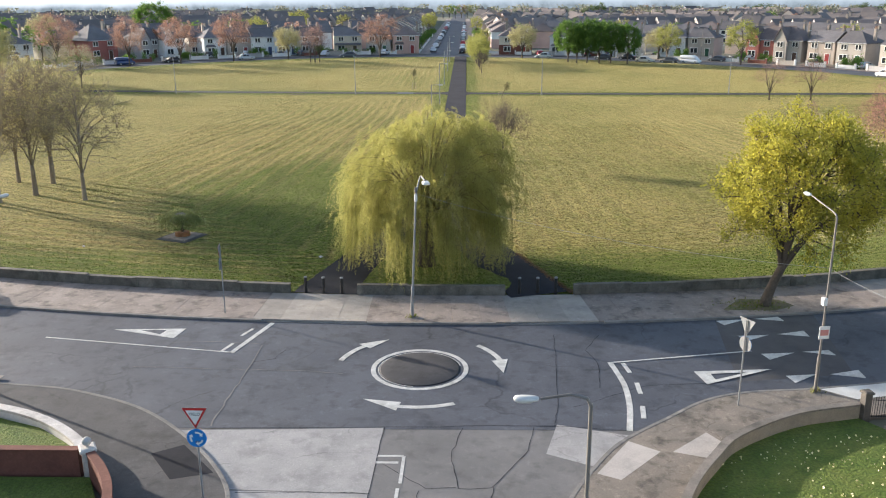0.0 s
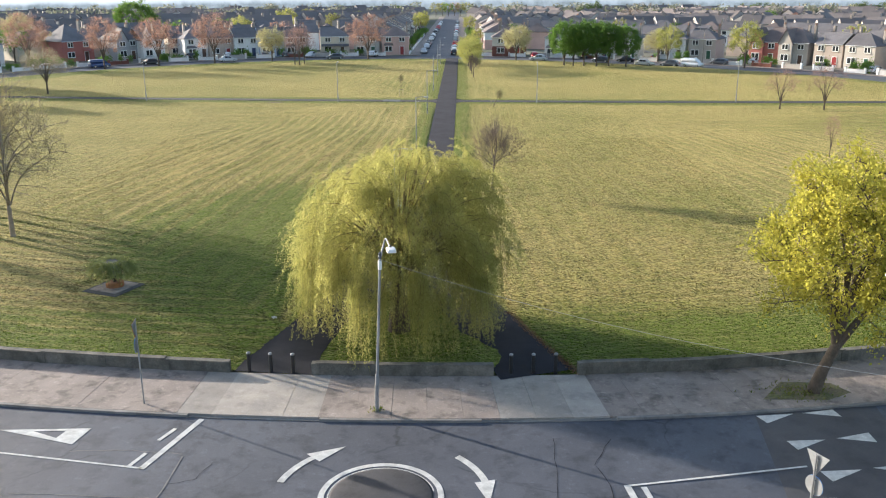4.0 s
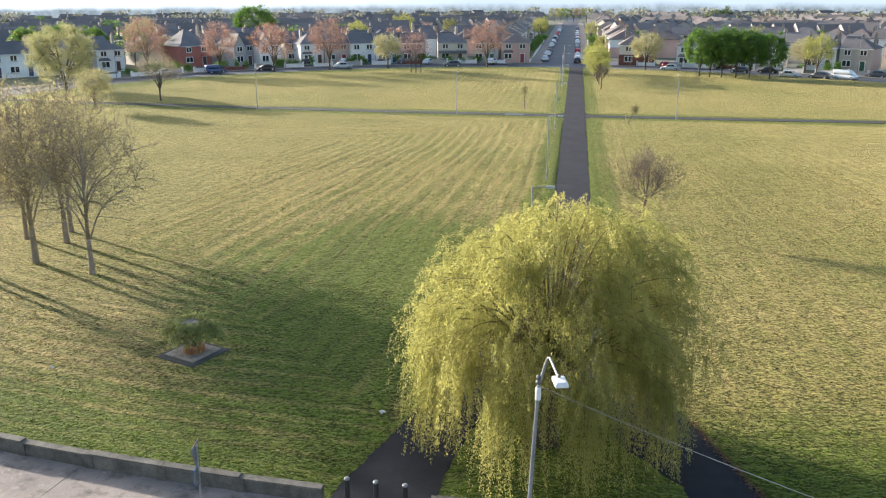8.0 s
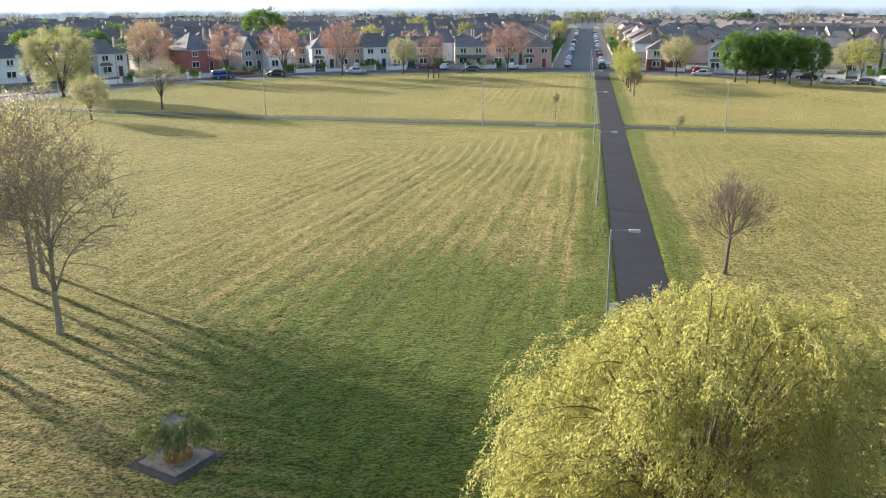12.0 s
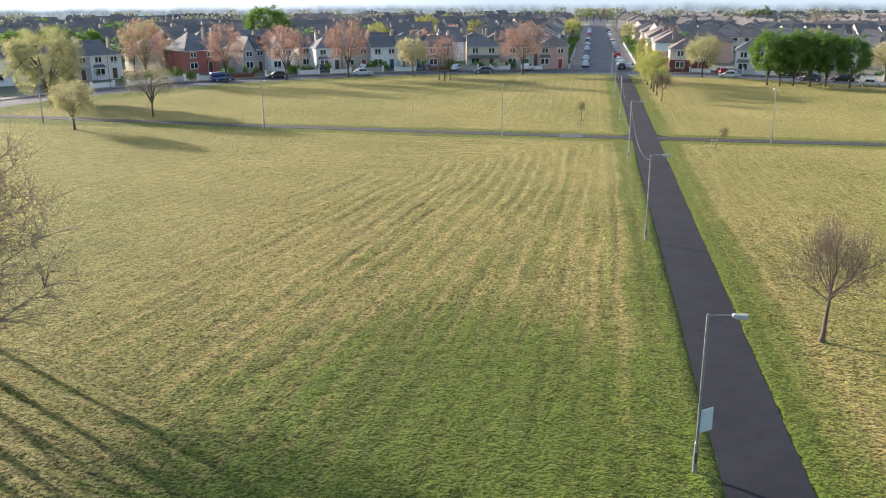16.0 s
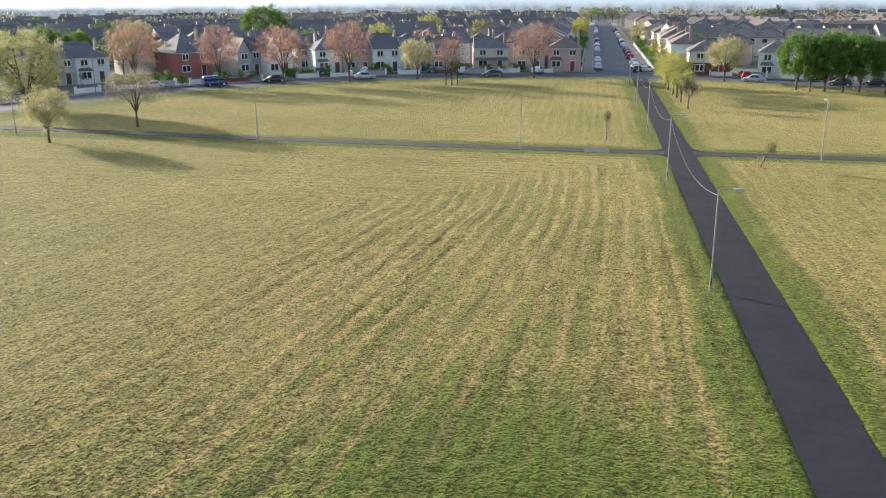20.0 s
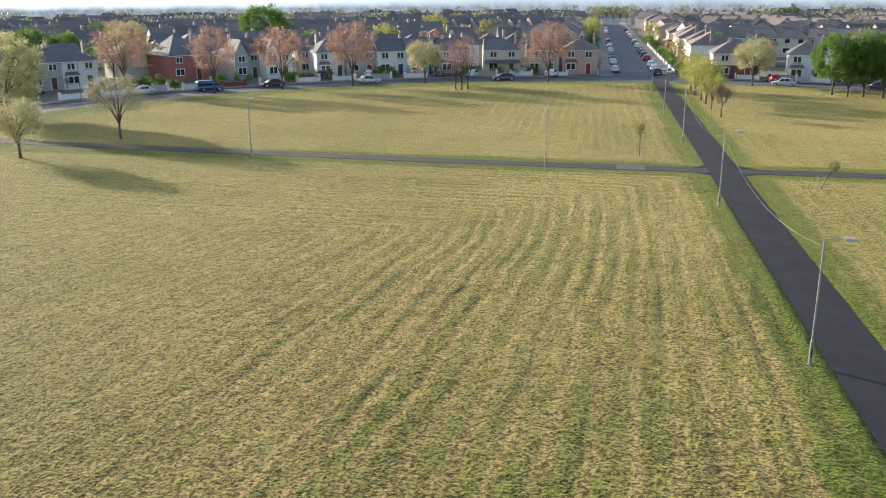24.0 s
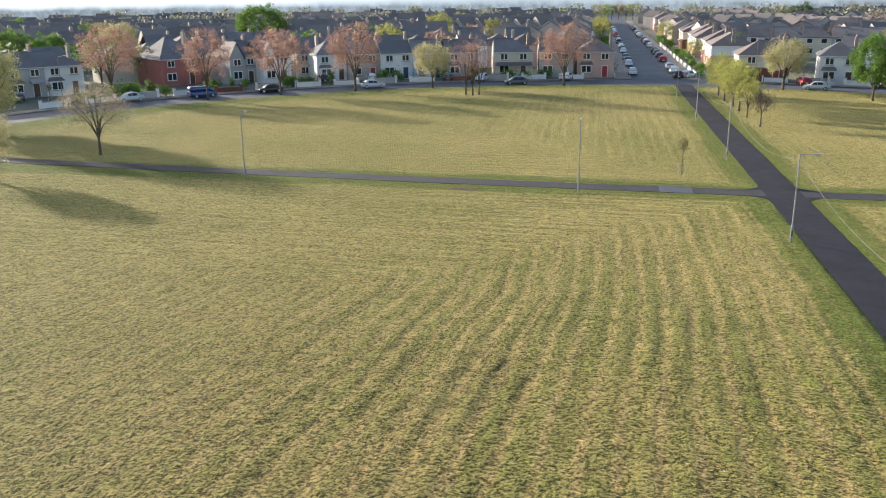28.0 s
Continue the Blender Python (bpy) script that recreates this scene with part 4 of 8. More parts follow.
kerb_line("kerb_west", [p + (0,) for p in KL[:9]], "stone kerb round the west corner")
kerb_line("kerb_east", [p + (0,) for p in KR[1:14]], "stone kerb round the east corner")

# patches in the surfaces
def patch(name, poly, z, material, label):
    ob = facing_up(part(name, MB().add([(x, y, z) for x, y in poly], [tuple(range(len(poly)))]), material))
    return tagged(ob, label, "paving", "", "structure")


RZ = ROAD_Z + 0.008
patch("concrete_bay_1", [(-8.1, -11.75), (-0.4, -11.43), (-0.46, -15.9), (-5.2, -15.75), (-6.7, -13.5)], RZ, CONCRETE_GREY, "pale concrete bay in the side road")
patch("concrete_bay_2", [(-5.2, -15.82), (-0.46, -15.97), (-0.5, -24), (-4.4, -24), (-4.6, -17.5)], RZ, CONCRETE_GREY, "pale concrete bay in the side road")
patch("concrete_bay_3", [(6.2, -11.05), (8.9, -11.9), (7.9, -13.0), (7.2, -14.1), (5.6, -13.25)], RZ, CONCRETE_GREY, "pale triangular concrete repair in the road")
patch("pale_slab_1", [(7.2, -14.7), (8.65, -12.45), (9.66, -13.2), (7.95, -15.1)], TOP_Z - 0.002, SLAB_PALE, "pale new concrete slab in the pavement")
patch("pale_slab_2", [(10.1, -13.2), (11.65, -11.75), (12.2, -12.75), (11.2, -13.6)], TOP_Z - 0.002, SLAB_PALE, "pale new concrete slab in the pavement")
patch("tar_patch", [(-8.5, -13.66), (-7.5, -13.0), (-5.9, -14.9), (-7.25, -15.35)], TOP_Z - 0.002, ASPHALT_BLACK, "dark tarmac patch in the pavement")
patch("drive_apron", [(17.3, -8.0), (19.5, -7.5), (21.75, -7.02), (21.67, -7.8), (19.9, -8.55), (18.4, -8.9)], TOP_Z - 0.001, mat("white_apron", (0.68, 0.67, 0.64), (0.55, 0.54, 0.52), 1.2, 25.0, 0.7, 0, 0.2, 0.15, 0.004), "white-painted dropped crossing at the drive")
patch("tree_pit_1", [(15.9, 1.2), (17.2, 2.9), (19.3, 2.8), (19.8, 1.9), (18.6, 1.2)], TOP_Z + 0.014, WEED, "bare earth round the roadside tree")
patch("bare_patch", [(-26.4, 99.9), (-24.2, 99.4), (-23.3, 100.1), (-25.5, 100.7)], TOP_Z + 0.02, SOIL, "bare earth patch at the path edge")
patch("path_repair", [(-8.7, 101.0), (-6.0, 100.7), (-5.95, 103.2), (-8.6, 103.4)], TOP_Z + 0.033, ASPHALT, "lighter repaired piece of the footpath")


def crack(pts, w=0.024, material=None, z=RZ + 0.003):
    """A tar-filled crack as a thin wavering band."""
    p = [Vector((*q, 0)) for q in pts]
    fine = []
    for i in range(len(p) - 1):
        for s in range(6):
            q = p[i].lerp(p[i + 1], s / 6)
            fine.append(q + Vector((0.09 * noise.noise(q * 2.1), 0.09 * noise.noise(q * 2.1 + Vector((7, 7, 0))), 0)))
    fine.append(p[-1])
    L, R = [], []
    for i, q in enumerate(fine):
        d = (fine[min(i + 1, len(fine) - 1)] - fine[max(i - 1, 0)]).normalized()
        s = Vector((-d.y, d.x, 0)) * w * (0.5 + 0.4 * noise.noise(q * 3))
        L.append((q.x + s.x, q.y + s.y, z))
        R.append((q.x - s.x, q.y - s.y, z))
    ob = facing_up(part("crack", MB().strip(L, R), material or MATS["fresh_tarmac"]))
    return tagged(ob, "dark tar-filled crack across the road", "road crack", "", "structure")


for pts in ([(6.9, -2.0), (6.76, -5.1), (6.4, -9.5), (6.1, -11.2)], [(-8.3, -11.6), (-0.4, -11.35), (6.0, -11.15), (8.9, -11.5)], [(-0.38, -11.4), (-0.42, -14), (-0.46, -16), (-0.5, -24)],
            [(2.6, -11.4), (2.2, -13.4), (2.5, -15.6), (3.6, -15.5), (5.0, -13.0), (5.3, -11.3)], [(3.7, -15.5), (3.3, -17.2), (4.6, -18)], [(1.2, -15.7), (1.0, -17.5), (1.9, -19)],
            [(9.1, -2.0), (8.2, -3.9), (8.6, -5.4), (8.3, -7.8)], [(-6.8, -5.4), (-5.9, -5.0), (-5.6, -3.9)], [(7, -9.6), (10.2, -7.6), (13.5, -7.2)], [(-0.2, -14.0), (1.4, -15.6), (2.4, -15.5)], [(-4.9, -16), (-2.5, -15.85), (-0.5, -15.95)]):
    crack(pts)
# worn pale seams between the strips of tarmac
for pts, w in (([(-7.02, -11.4), (-6.96, -8.88), (-6.86, -6.2), (-6.83, -3.5)], 0.055), ([(-12.0, -6.0), (-9.8, -6.09), (-6.85, -6.25), (-4.1, -6.34), (-2.6, -6.6)], 0.04), ([(-11.2, -3.2), (-9.2, -3.08), (-6.9, -3.35)], 0.035)):
    crack(pts, w, ASPHALT_OLD, RZ + 0.0034)["label"] = "worn pale seam between two strips of tarmac"

# ---- road markings ----
RAMP = [(14.9, 0.0), (15.4, 0.03), (16.6, 0.066), (18.3, 0.066), (19.6, 0.03), (20.1, 0.0)]


def ramp_z(x, y):
    """Height of the speed ramp over the road."""
    f = min(8.0, max(0.0, (0.9 + 0.17 * (x - 17.5) - y) / 0.95))
    return min(1, f / 1.5, (8 - f) / 1.5) * float(np.interp(x - 0.35 + 0.13 * f, [p[0] for p in RAMP], [p[1] for p in RAMP]))


def marking(polys, label, z=RZ + 0.006, name="road_marking"):
    mb = MB()
    for poly in polys:
        mb.add([(x, y, z + ramp_z(x, y)) for x, y in poly], [tuple(range(len(poly)))])
    return tagged(facing_up(part(name, mb, PAINT)), label, "road marking", "", "structure")


def stroke(a, b, w):
    d = (Vector(b) - Vector(a)).normalized()
    s = Vector((-d.y, d.x)) * w / 2
    return [tuple(Vector(a) + s), tuple(Vector(b) + s), tuple(Vector(b) - s), tuple(Vector(a) - s)]


def band(pts, w):
    return [stroke(a, b, w) for a, b in zip(pts, pts[1:])]


def ring_poly(c, r0, r1, a0, a1, n=24):
    out = []
    for k in range(n):
        s, e = a0 + (a1 - a0) * k / n, a0 + (a1 - a0) * (k + 1) / n
        out.append([(c[0] + r * math.cos(a), c[1] + r * math.sin(a)) for r, a in ((r0, s), (r1, s), (r1, e), (r0, e))])
    return out


RC = (0.7, -6.02)
dome = MB().lathe((*RC, ROAD_Z), [(1.78, 0.012), (1.7, 0.03), (1.2, 0.075), (0.6, 0.1), (0.12, 0.105)], 48)
tagged(part("mini_roundabout", dome, mat("dome_tarmac", (0.055, 0.054, 0.060), (0.036, 0.036, 0.041), 0.5, 40.0, 0.85, 0, 0.35, 0.35, 0.006, wear=0.35), None, "", True), "low dark domed centre of a mini roundabout", "roundabout", "", "structure")
marking(ring_poly(RC, 1.93, 2.14, 0, 2 * math.pi, 56), "white painted ring round the roundabout centre")
marking(ring_poly(RC, 1.79, 1.83, 0.2, 4.6, 40), "thin worn white inner ring of the roundabout")


def round_arrow(a0, a1, r=3.68):
    a0, a1 = radians(a0), radians(a1)
    neck = a1 - (a1 - a0) * 0.42
    polys = []
    n = 12
    for k in range(n):
        s, e = a0 + (neck - a0) * k / n, a0 + (neck - a0) * (k + 1) / n
        w0, w1 = 0.13, 0.13
        polys.append([(RC[0] + q * math.cos(a), RC[1] + q * math.sin(a)) for q, a in ((r - w0, s), (r + w0, s), (r + w1, e), (r - w1, e))])
    polys.append([(RC[0] + q * math.cos(a), RC[1] + q * math.sin(a)) for q, a in ((r - 0.38, neck), (r + 0.38, neck), (r, a1))])
    marking(polys, "white curved arrow painted round the roundabout")


round_arrow(167, 116)
round_arrow(46, -6)
round_arrow(-65, -126)
marking([stroke((-17.5, -2.66), (-8.05, -4.35), 0.1), stroke((-8.05, -4.4), (-6.94, -0.64), 0.24), stroke((-8.55, -4.2), (-8.25, -3.3), 0.16), stroke((-8.1, -2.35), (-7.75, -1.42), 0.16)], "white give-way lines on the west arm")
def hollow(o, n):
    """An outlined triangle: three bars between its outer and inner corners."""
    return [[o[i], o[(i + 1) % 3], n[(i + 1) % 3], n[i]] for i in range(3)]


marking(hollow([(-14.6, -1.62), (-11.05, -1.45), (-11.28, -2.7)], [(-13.2, -1.72), (-11.95, -1.64), (-12.1, -2.22)]), "white outlined triangle painted on the road")
marking([stroke((9.1, -5.25), (15.75, -3.95), 0.1), stroke((9.68, -5.3), (9.82, -6.3), 0.2), stroke((9.92, -7.3), (9.88, -8.35), 0.2), stroke((9.75, -9.45), (9.6, -10.5), 0.2)] + band(curve([(9.13, -5.2), (9.36, -7.4), (9.25, -9.4), (8.88, -11.5)], 5), 0.24), "white give-way lines on the east arm")
marking(hollow([(12.59, -6.15), (12.84, -7.42), (16.0, -5.95)], [(13.26, -6.38), (13.33, -6.95), (14.88, -6.24)]), "white outlined triangle painted on the road", ROAD_Z + 0.022)
marking(band([(-0.4, -13.5), (0.53, -13.5), (0.52, -15.3)], 0.12) + band([(-0.43, -13.95), (0.36, -13.95)], 0.14) + band([(0.46, -15.6), (0.42, -17.4)], 0.12), "worn white corner lines on the side road")
for tri in ([(15.2, -0.05), (16.75, 0.1), (15.45, -0.7)], [(17.1, 0.15), (18.46, 0.5), (18.55, -0.17)], [(15.68, -2.12), (17.15, -2.05), (15.86, -2.8)], [(17.6, -1.95), (19.04, -1.44), (19.05, -2.17)],
            [(16.07, -4.3), (17.6, -4.17), (16.25, -4.98)], [(18.0, -4.05), (19.32, -3.75), (19.43, -4.34)], [(16.4, -6.55), (17.78, -6.37), (16.57, -7.22)], [(18.35, -6.35), (19.76, -5.86), (19.75, -6.7)]):
    marking([tri], "white triangle painted on the speed ramp", ROAD_Z + 0.016)
hump = MB()
prof = RAMP
rows_ = []
for f in (0, 0.5, 1, 1.5, 2, 3, 4, 5, 6, 6.5, 7, 7.5, 8):
    rows_.append([(x + 0.13 * (-f) + 0.35, -0.2 + 1.1 - f * 0.95 + 0.17 * (x - 17.5), ROAD_Z + 0.004 + z * min(1, f / 1.5, (8 - f) / 1.5)) for x, z in prof])
for r0, r1 in zip(rows_, rows_[1:]):
    hump.strip(r0, r1)
tagged(facing_up(part("speed_ramp", hump, mat("ramp_tarmac", (0.082, 0.081, 0.088), (0.056, 0.056, 0.063), 0.3, 40.0, 0.78, 0, 0.35, 0.35, 0.006, wear=0.22), None, "", True)), "dark tarmac speed ramp across the road", "speed ramp", "", "structure")

# ---- bollards ----
def bollard(x, y):
    root = thing("bollard", "black steel bollard with a pale cap in the gateway", "bollard", (x, y, TOP_Z), group="bollards in the gateways")
    part("post", MB().lathe((0, 0, -0.05), [(0.086, 0), (0.082, 0.9), (0.088, 0.91)], 14), BLACK, root)
    part("cap", MB().lathe((0, 0, 0.86), [(0.094, 0), (0.094, 0.045), (0.066, 0.075), (0.015, 0.085)], 14), STEEL, root, "pale metal cap")
    return root


b0 = bollard(-6.04, 3.69)
for x, y in ((-5.05, 3.62), (-4.05, 3.56), (5.61, 3.64), (6.6, 3.69), (7.59, 3.75)):
    copy_thing(b0, pose(x, y, TOP_Z))

# ---- street lamps ----
def path_lamp(x, y, rz=0.0, h=5.9, arm=0.75):
    root = thing("park_lamp", "slim grey lamp post with a short arm and pale lantern", "lamp post", (x, y, TOP_Z), rz, "lamps along the footpaths")
    part("base", MB().tube([(0, 0, -0.3), (0, 0, 1.2), (0, 0, 1.24)], [0.08, 0.08, 0.05], 10), STEEL, root)
    part("pole", MB().tube([(0, 0, 1.2), (0, 0, h)], [0.052, 0.042], 10), STEEL, root)
    part("door", MB().bevel_box((0.0, -0.082, 0.45), (0.09, 0.012, 0.4), 0.004), DARKSTEEL, root)
    part("arm", MB().tube([(0, 0, h - 0.06), (0.5 * arm, 0, h - 0.02), (arm, 0, h)], 0.025, 8), STEEL, root)
    lan = part("lantern", MB().bevel_box((arm + 0.27, 0, h - 0.06), (0.50, 0.19, 0.11), 0.04), plain("lantern_grey", (0.46, 0.46, 0.45), 0.5), root, "pale plastic lantern")
    part("bowl", MB().bevel_box((arm + 0.30, 0, h - 0.10), (0.4, 0.17, 0.05), 0.01), mat("lamp_bowl", (0.6, 0.6, 0.58)), lan)
    return root


lamp0 = path_lamp(-1.2, 27.0)
for x, y, r in ((-1.22, 56.85, 0), (-1.24, 86.9, 0), (-1.3, 116.1, 0), (-1.3, 143.4, 0), (-1.4, 169.5, 0), (-45.3, 102.4, 90), (-15.3, 100.4, 90), (14.7, 99.4, 90), (44.3, 99.2, 90), (-76.3, 103.4, 90)):
    copy_thing(lamp0, pose(x, y, TOP_Z, 0, 0, r))
panel = thing("notice_panel", "pale blue notice panel strapped to a lamp post", "sign", (-1.2, 27.0, 0), 38)
part("board", MB().bevel_box((0.30, -0.06, 1.65), (0.55, 0.03, 0.85), 0.008), plain("pale_blue", (0.55, 0.66, 0.72), 0.4), panel)
for z in (1.7, 2.35):
    part("strap", MB().lathe((0, 0, z), [(0.062, 0), (0.062, 0.03)], 10), STEEL, panel)


def cable(a, b, sag, r=0.007, n=14, label="thin pale overhead cable between two posts"):
    a, b = Vector(a), Vector(b)
    pts = [a.lerp(b, i / n) - Vector((0, 0, 4 * sag * (i / n) * (1 - i / n))) for i in range(n + 1)]
    return tagged(part("overhead_cable", MB().tube(pts, r, 5), mat("cable_grey", (0.40, 0.40, 0.40), None, 1, 30, 0.6)), label, "cable")


for y0, y1 in ((56.85, 86.9), (86.9, 116.1), (116.1, 143.4), (143.4, 169.5)):
    cable((-1.25, y0, 5.6), (-1.27, y1, 5.6), 1.35)

# the street lamp at the pavement's edge
lm = thing("street_lamp", "weathered grey street lamp post at the kerb", "lamp post", (0, 0, TOP_Z))
part("base", MB().tube([(0, 0, -0.2), (0.01, 0, 0.6), (0.06, 0, 1.6), (0.062, 0, 1.62)], [0.085, 0.085, 0.08, 0.06], 12), STEEL, lm)
part("pole", MB().tube([(0.06, 0, 1.6), (0.26, 0, 6.0), (0.28, 0, 6.4)], [0.06, 0.05, 0.048], 12), STEEL, lm)
part("collar", MB().lathe((0.272, 0, 6.0), [(0.075, 0), (0.078, 0.02), (0.078, 0.3), (0.06, 0.36)], 12), WHITE, lm)
part("insulator", MB().lathe((0.28, -0.02, 6.45), [(0.05, 0), (0.08, 0.06), (0.05, 0.12), (0.07, 0.2), (0.03, 0.26)], 10), DARKSTEEL, lm)
part("arm", MB().tube([(0.28, 0, 6.4), (0.45, 0, 7.05), (0.50, -0.06, 7.22), (0.55, -0.22, 7.30), (0.78, -1.25, 7.26)], [0.04, 0.036, 0.034, 0.032, 0.03], 10), STEEL, lm)
hd = part("lantern", MB().bevel_box((0.84, -1.48, 7.18), (0.32, 0.50, 0.12), 0.05, 12), WHITE, lm, "pale rounded lantern")
part("photocell", MB().lathe((0.81, -1.40, 7.315), [(0.04, 0), (0.04, 0.05), (0.02, 0.07)], 10), DARKSTEEL, hd)

def pod(c, length, width, height):
    """A rounded, slightly tapered lantern along x."""
    mb = MB().tube([(c[0] + length * (f - 0.5), c[1], c[2]) for f in (0, 0.03, 0.12, 0.35, 0.7, 0.92, 1.0)], [width * k for k in (0.16, 0.27, 0.38, 0.48, 0.50, 0.40, 0.22)], 12)
    mb.v = [(x, y, c[2] + (z - c[2]) * height / width) for x, y, z in mb.v]
    return mb


# tall columns on the outer pavement, with a long bracket over the road
def column_lamp(x, y, rz, label, bracket=2.0, h=7.3, rise=0.45):
    root = thing("street_lamp", label, "lamp post", (x, y, TOP_Z), rz)
    part("base", MB().tube([(0, 0, -0.2), (0, 0, 1.5), (0, 0, 1.55)], [0.075, 0.075, 0.055], 12), COLUMN, root)
    part("pole", MB().tube([(0, 0, 1.5), (0, 0, h)], [0.052, 0.042], 12), COLUMN, root)
    part("arm", MB().tube([(0, 0, h - 0.05), (0.08, 0, h + 0.12), (0.4, 0, h + 0.2), (bracket, 0, h + rise)], [0.04, 0.036, 0.032, 0.028], 10), COLUMN, root)
    hd = part("lantern", pod((bracket + 0.28, 0, h + rise), 0.50, 0.22, 0.14), plain("lantern_white", (0.66, 0.66, 0.64), 0.45), root, "pale rounded lantern", True)
    part("bowl", pod((bracket + 0.31, 0, h + rise - 0.04), 0.36, 0.17, 0.10), mat("lamp_bowl", (0.6, 0.6, 0.58)), hd)
    return root


lr = column_lamp(17.0, -8.2, 98, "grey street lamp column with a raised arm and notices")
part("box", MB().bevel_box((-0.02, 0.10, 3.75), (0.2, 0.16, 0.32), 0.02), WHITE, lr, "small white box")
nt = part("notice", MB().bevel_box((-0.12, 0, 2.35), (0.02, 0.44, 0.54), 0.005), WHITE, lr, "white and red notice")
part("red_field", MB().box((-0.138, 0, 2.5), (0.012, 0.34, 0.24)), plain("faded_red", (0.60, 0.25, 0.22), 0.5), nt)
column_lamp(39.7, -1.5, 120, "grey street lamp column at the road's edge")
column_lamp(5.2, -25.3, 180, "grey street lamp column with a bent arm", 1.0, 7.9, 0.1)
column_lamp(-17.2, -8.6, 70, "dark street lamp column at the west corner")
for a in (150, 128, 112, 99, 80, 66, 50, 34, 18, 2, -16, -34):
    x, y = on_ring(radians(a), footway(radians(a)) + ROAD_W + 0.4)
    column_lamp(x, y, a + 180, "grey street lamp column on the outer pavement")

pole = thing("utility_pole", "leaning brown wooden utility pole", "pole", (24.73, -8.7, TOP_Z))
part("shaft", MB().tube([(0, 0, -0.3), (0.25, 0.05, 2.6), (0.5, 0.1, 5.2)], [0.115, 0.10, 0.085], 12), mat("pole_wood", (0.27, 0.235, 0.205), (0.17, 0.15, 0.13), 2, 20, 0.9, 0, 0.5), pole)
part("cap", MB().lathe((0.5, 0.1, 5.18), [(0.11, 0), (0.1, 0.05), (0.03, 0.08)], 10), DARKSTEEL, pole)
for z in (3.6, 4.2):
    part("bolt", MB().tube([(0.3, -0.05, z), (0.34, -0.2, z)], 0.02, 6), DARKSTEEL, pole)
cable((0.28, 0, 6.45), (16.98, -8.1, 5.3), 0.5)
cable((17.0, -8.3, 5.3), (19.95, -16.2, 5.5), 0.35)

# ---- signs ----
def disc(r, n=28):
    return [(r * math.cos(2 * math.pi * k / n), r * math.sin(2 * math.pi * k / n)) for k in range(n)]


def upright(poly, y, z, x=0.0, t=0.012):
    """A flat plate standing upright, seen from -y."""
    n = len(poly)
    vs = [(x + px, y, z + pz) for px, pz in poly] + [(x + px, y + t, z + pz) for px, pz in poly]
    return MB().add(vs, [tuple(range(n)), tuple(range(2 * n - 1, n - 1, -1))] + [(i, n + i, n + (i + 1) % n, (i + 1) % n) for i in range(n)])


def words(text, size, parent, at, material):
    c = bpy.data.curves.new("lettering", "FONT")
    c.body, c.size, c.align_x, c.align_y, c.extrude = text, size, "CENTER", "CENTER", 0.002
    tmp = bpy.data.objects.new("lettering", c)
    me = bpy.data.meshes.new_from_object(tmp)
    bpy.data.objects.remove(tmp)
    me.materials.append(material)
    ob = new("lettering", me)
    ob.parent = parent
    ob.matrix_basis = pose(*at, 90, 0, 0)
    return ob


def yield_post(x, y, rz, label):
    root = thing("road_sign", label, "road sign", (x, y, TOP_Z), rz)
    part("post", MB().tube([(0, 0, -0.2), (0, 0, 3.6)], 0.033, 10), STEEL, root)
    tri = [(-0.38, 0.33), (0.38, 0.33), (0.0, -0.35)]
    board = part("yield_board", upright(tri, -0.07, 3.28), SIGNRED, root, "red-edged white triangle")
    part("face", upright([(px * 0.72, pz * 0.72 + 0.02) for px, pz in tri], -0.078, 3.28, 0, 0.007), WHITE, board)
    words("YIELD", 0.14, board, (0, -0.082, 3.41), BLACK)
    rd = part("roundabout_board", upright(disc(0.31), -0.07, 2.60), SIGNBLUE, root, "blue disc with white arrows")
    part("backing", upright([(px * 1.04, pz * 1.04) for px, pz in tri], -0.057, 3.28, 0, 0.006), STEEL, board)
    part("backing", upright(disc(0.305), -0.057, 2.60, 0, 0.006), STEEL, rd)
    for a0 in (100, 220, 340):
        arc = [radians(a0 - 75 * k / 8) for k in range(9)]
        mb = MB()
        for s, e in zip(arc, arc[1:-2]):
            q = [(r * math.cos(a), r * math.sin(a)) for r, a in ((0.16, s), (0.22, s), (0.22, e), (0.16, e))]
            mb.add([(px, -0.0765, 2.60 + pz) for px, pz in q], [(0, 1, 2, 3)])
        hx = [(r * math.cos(a), r * math.sin(a)) for r, a in ((0.11, arc[6]), (0.27, arc[6]), (0.19, arc[8] - 0.15))]
        mb.add([(px, -0.0765, 2.60 + pz) for px, pz in hx], [(0, 1, 2)])
        part("arrow", mb, WHITE, rd)
    for z in (2.45, 2.75, 3.1, 3.45):
        part("clamp", MB().box((0, -0.03, z), (0.12, 0.08, 0.04)), STEEL, root)
    return root


yield_post(-5.55, -17.15, 0, "yield triangle and blue roundabout disc on a post")
yield_post(13.5, -9.5, 118, "back of a yield sign and disc on a grey post")
yield_post(-9.65, 0.5, -82, "yield sign and blue disc seen edge-on at the kerb")

# ---- houses ----
DOORS = [plain("door_" + n, c, 0.4) for n, c in (("brown", (0.10, 0.05, 0.035)), ("red", (0.30, 0.03, 0.03)), ("green", (0.03, 0.10, 0.06)), ("navy", (0.03, 0.05, 0.12)))]


LITE = False


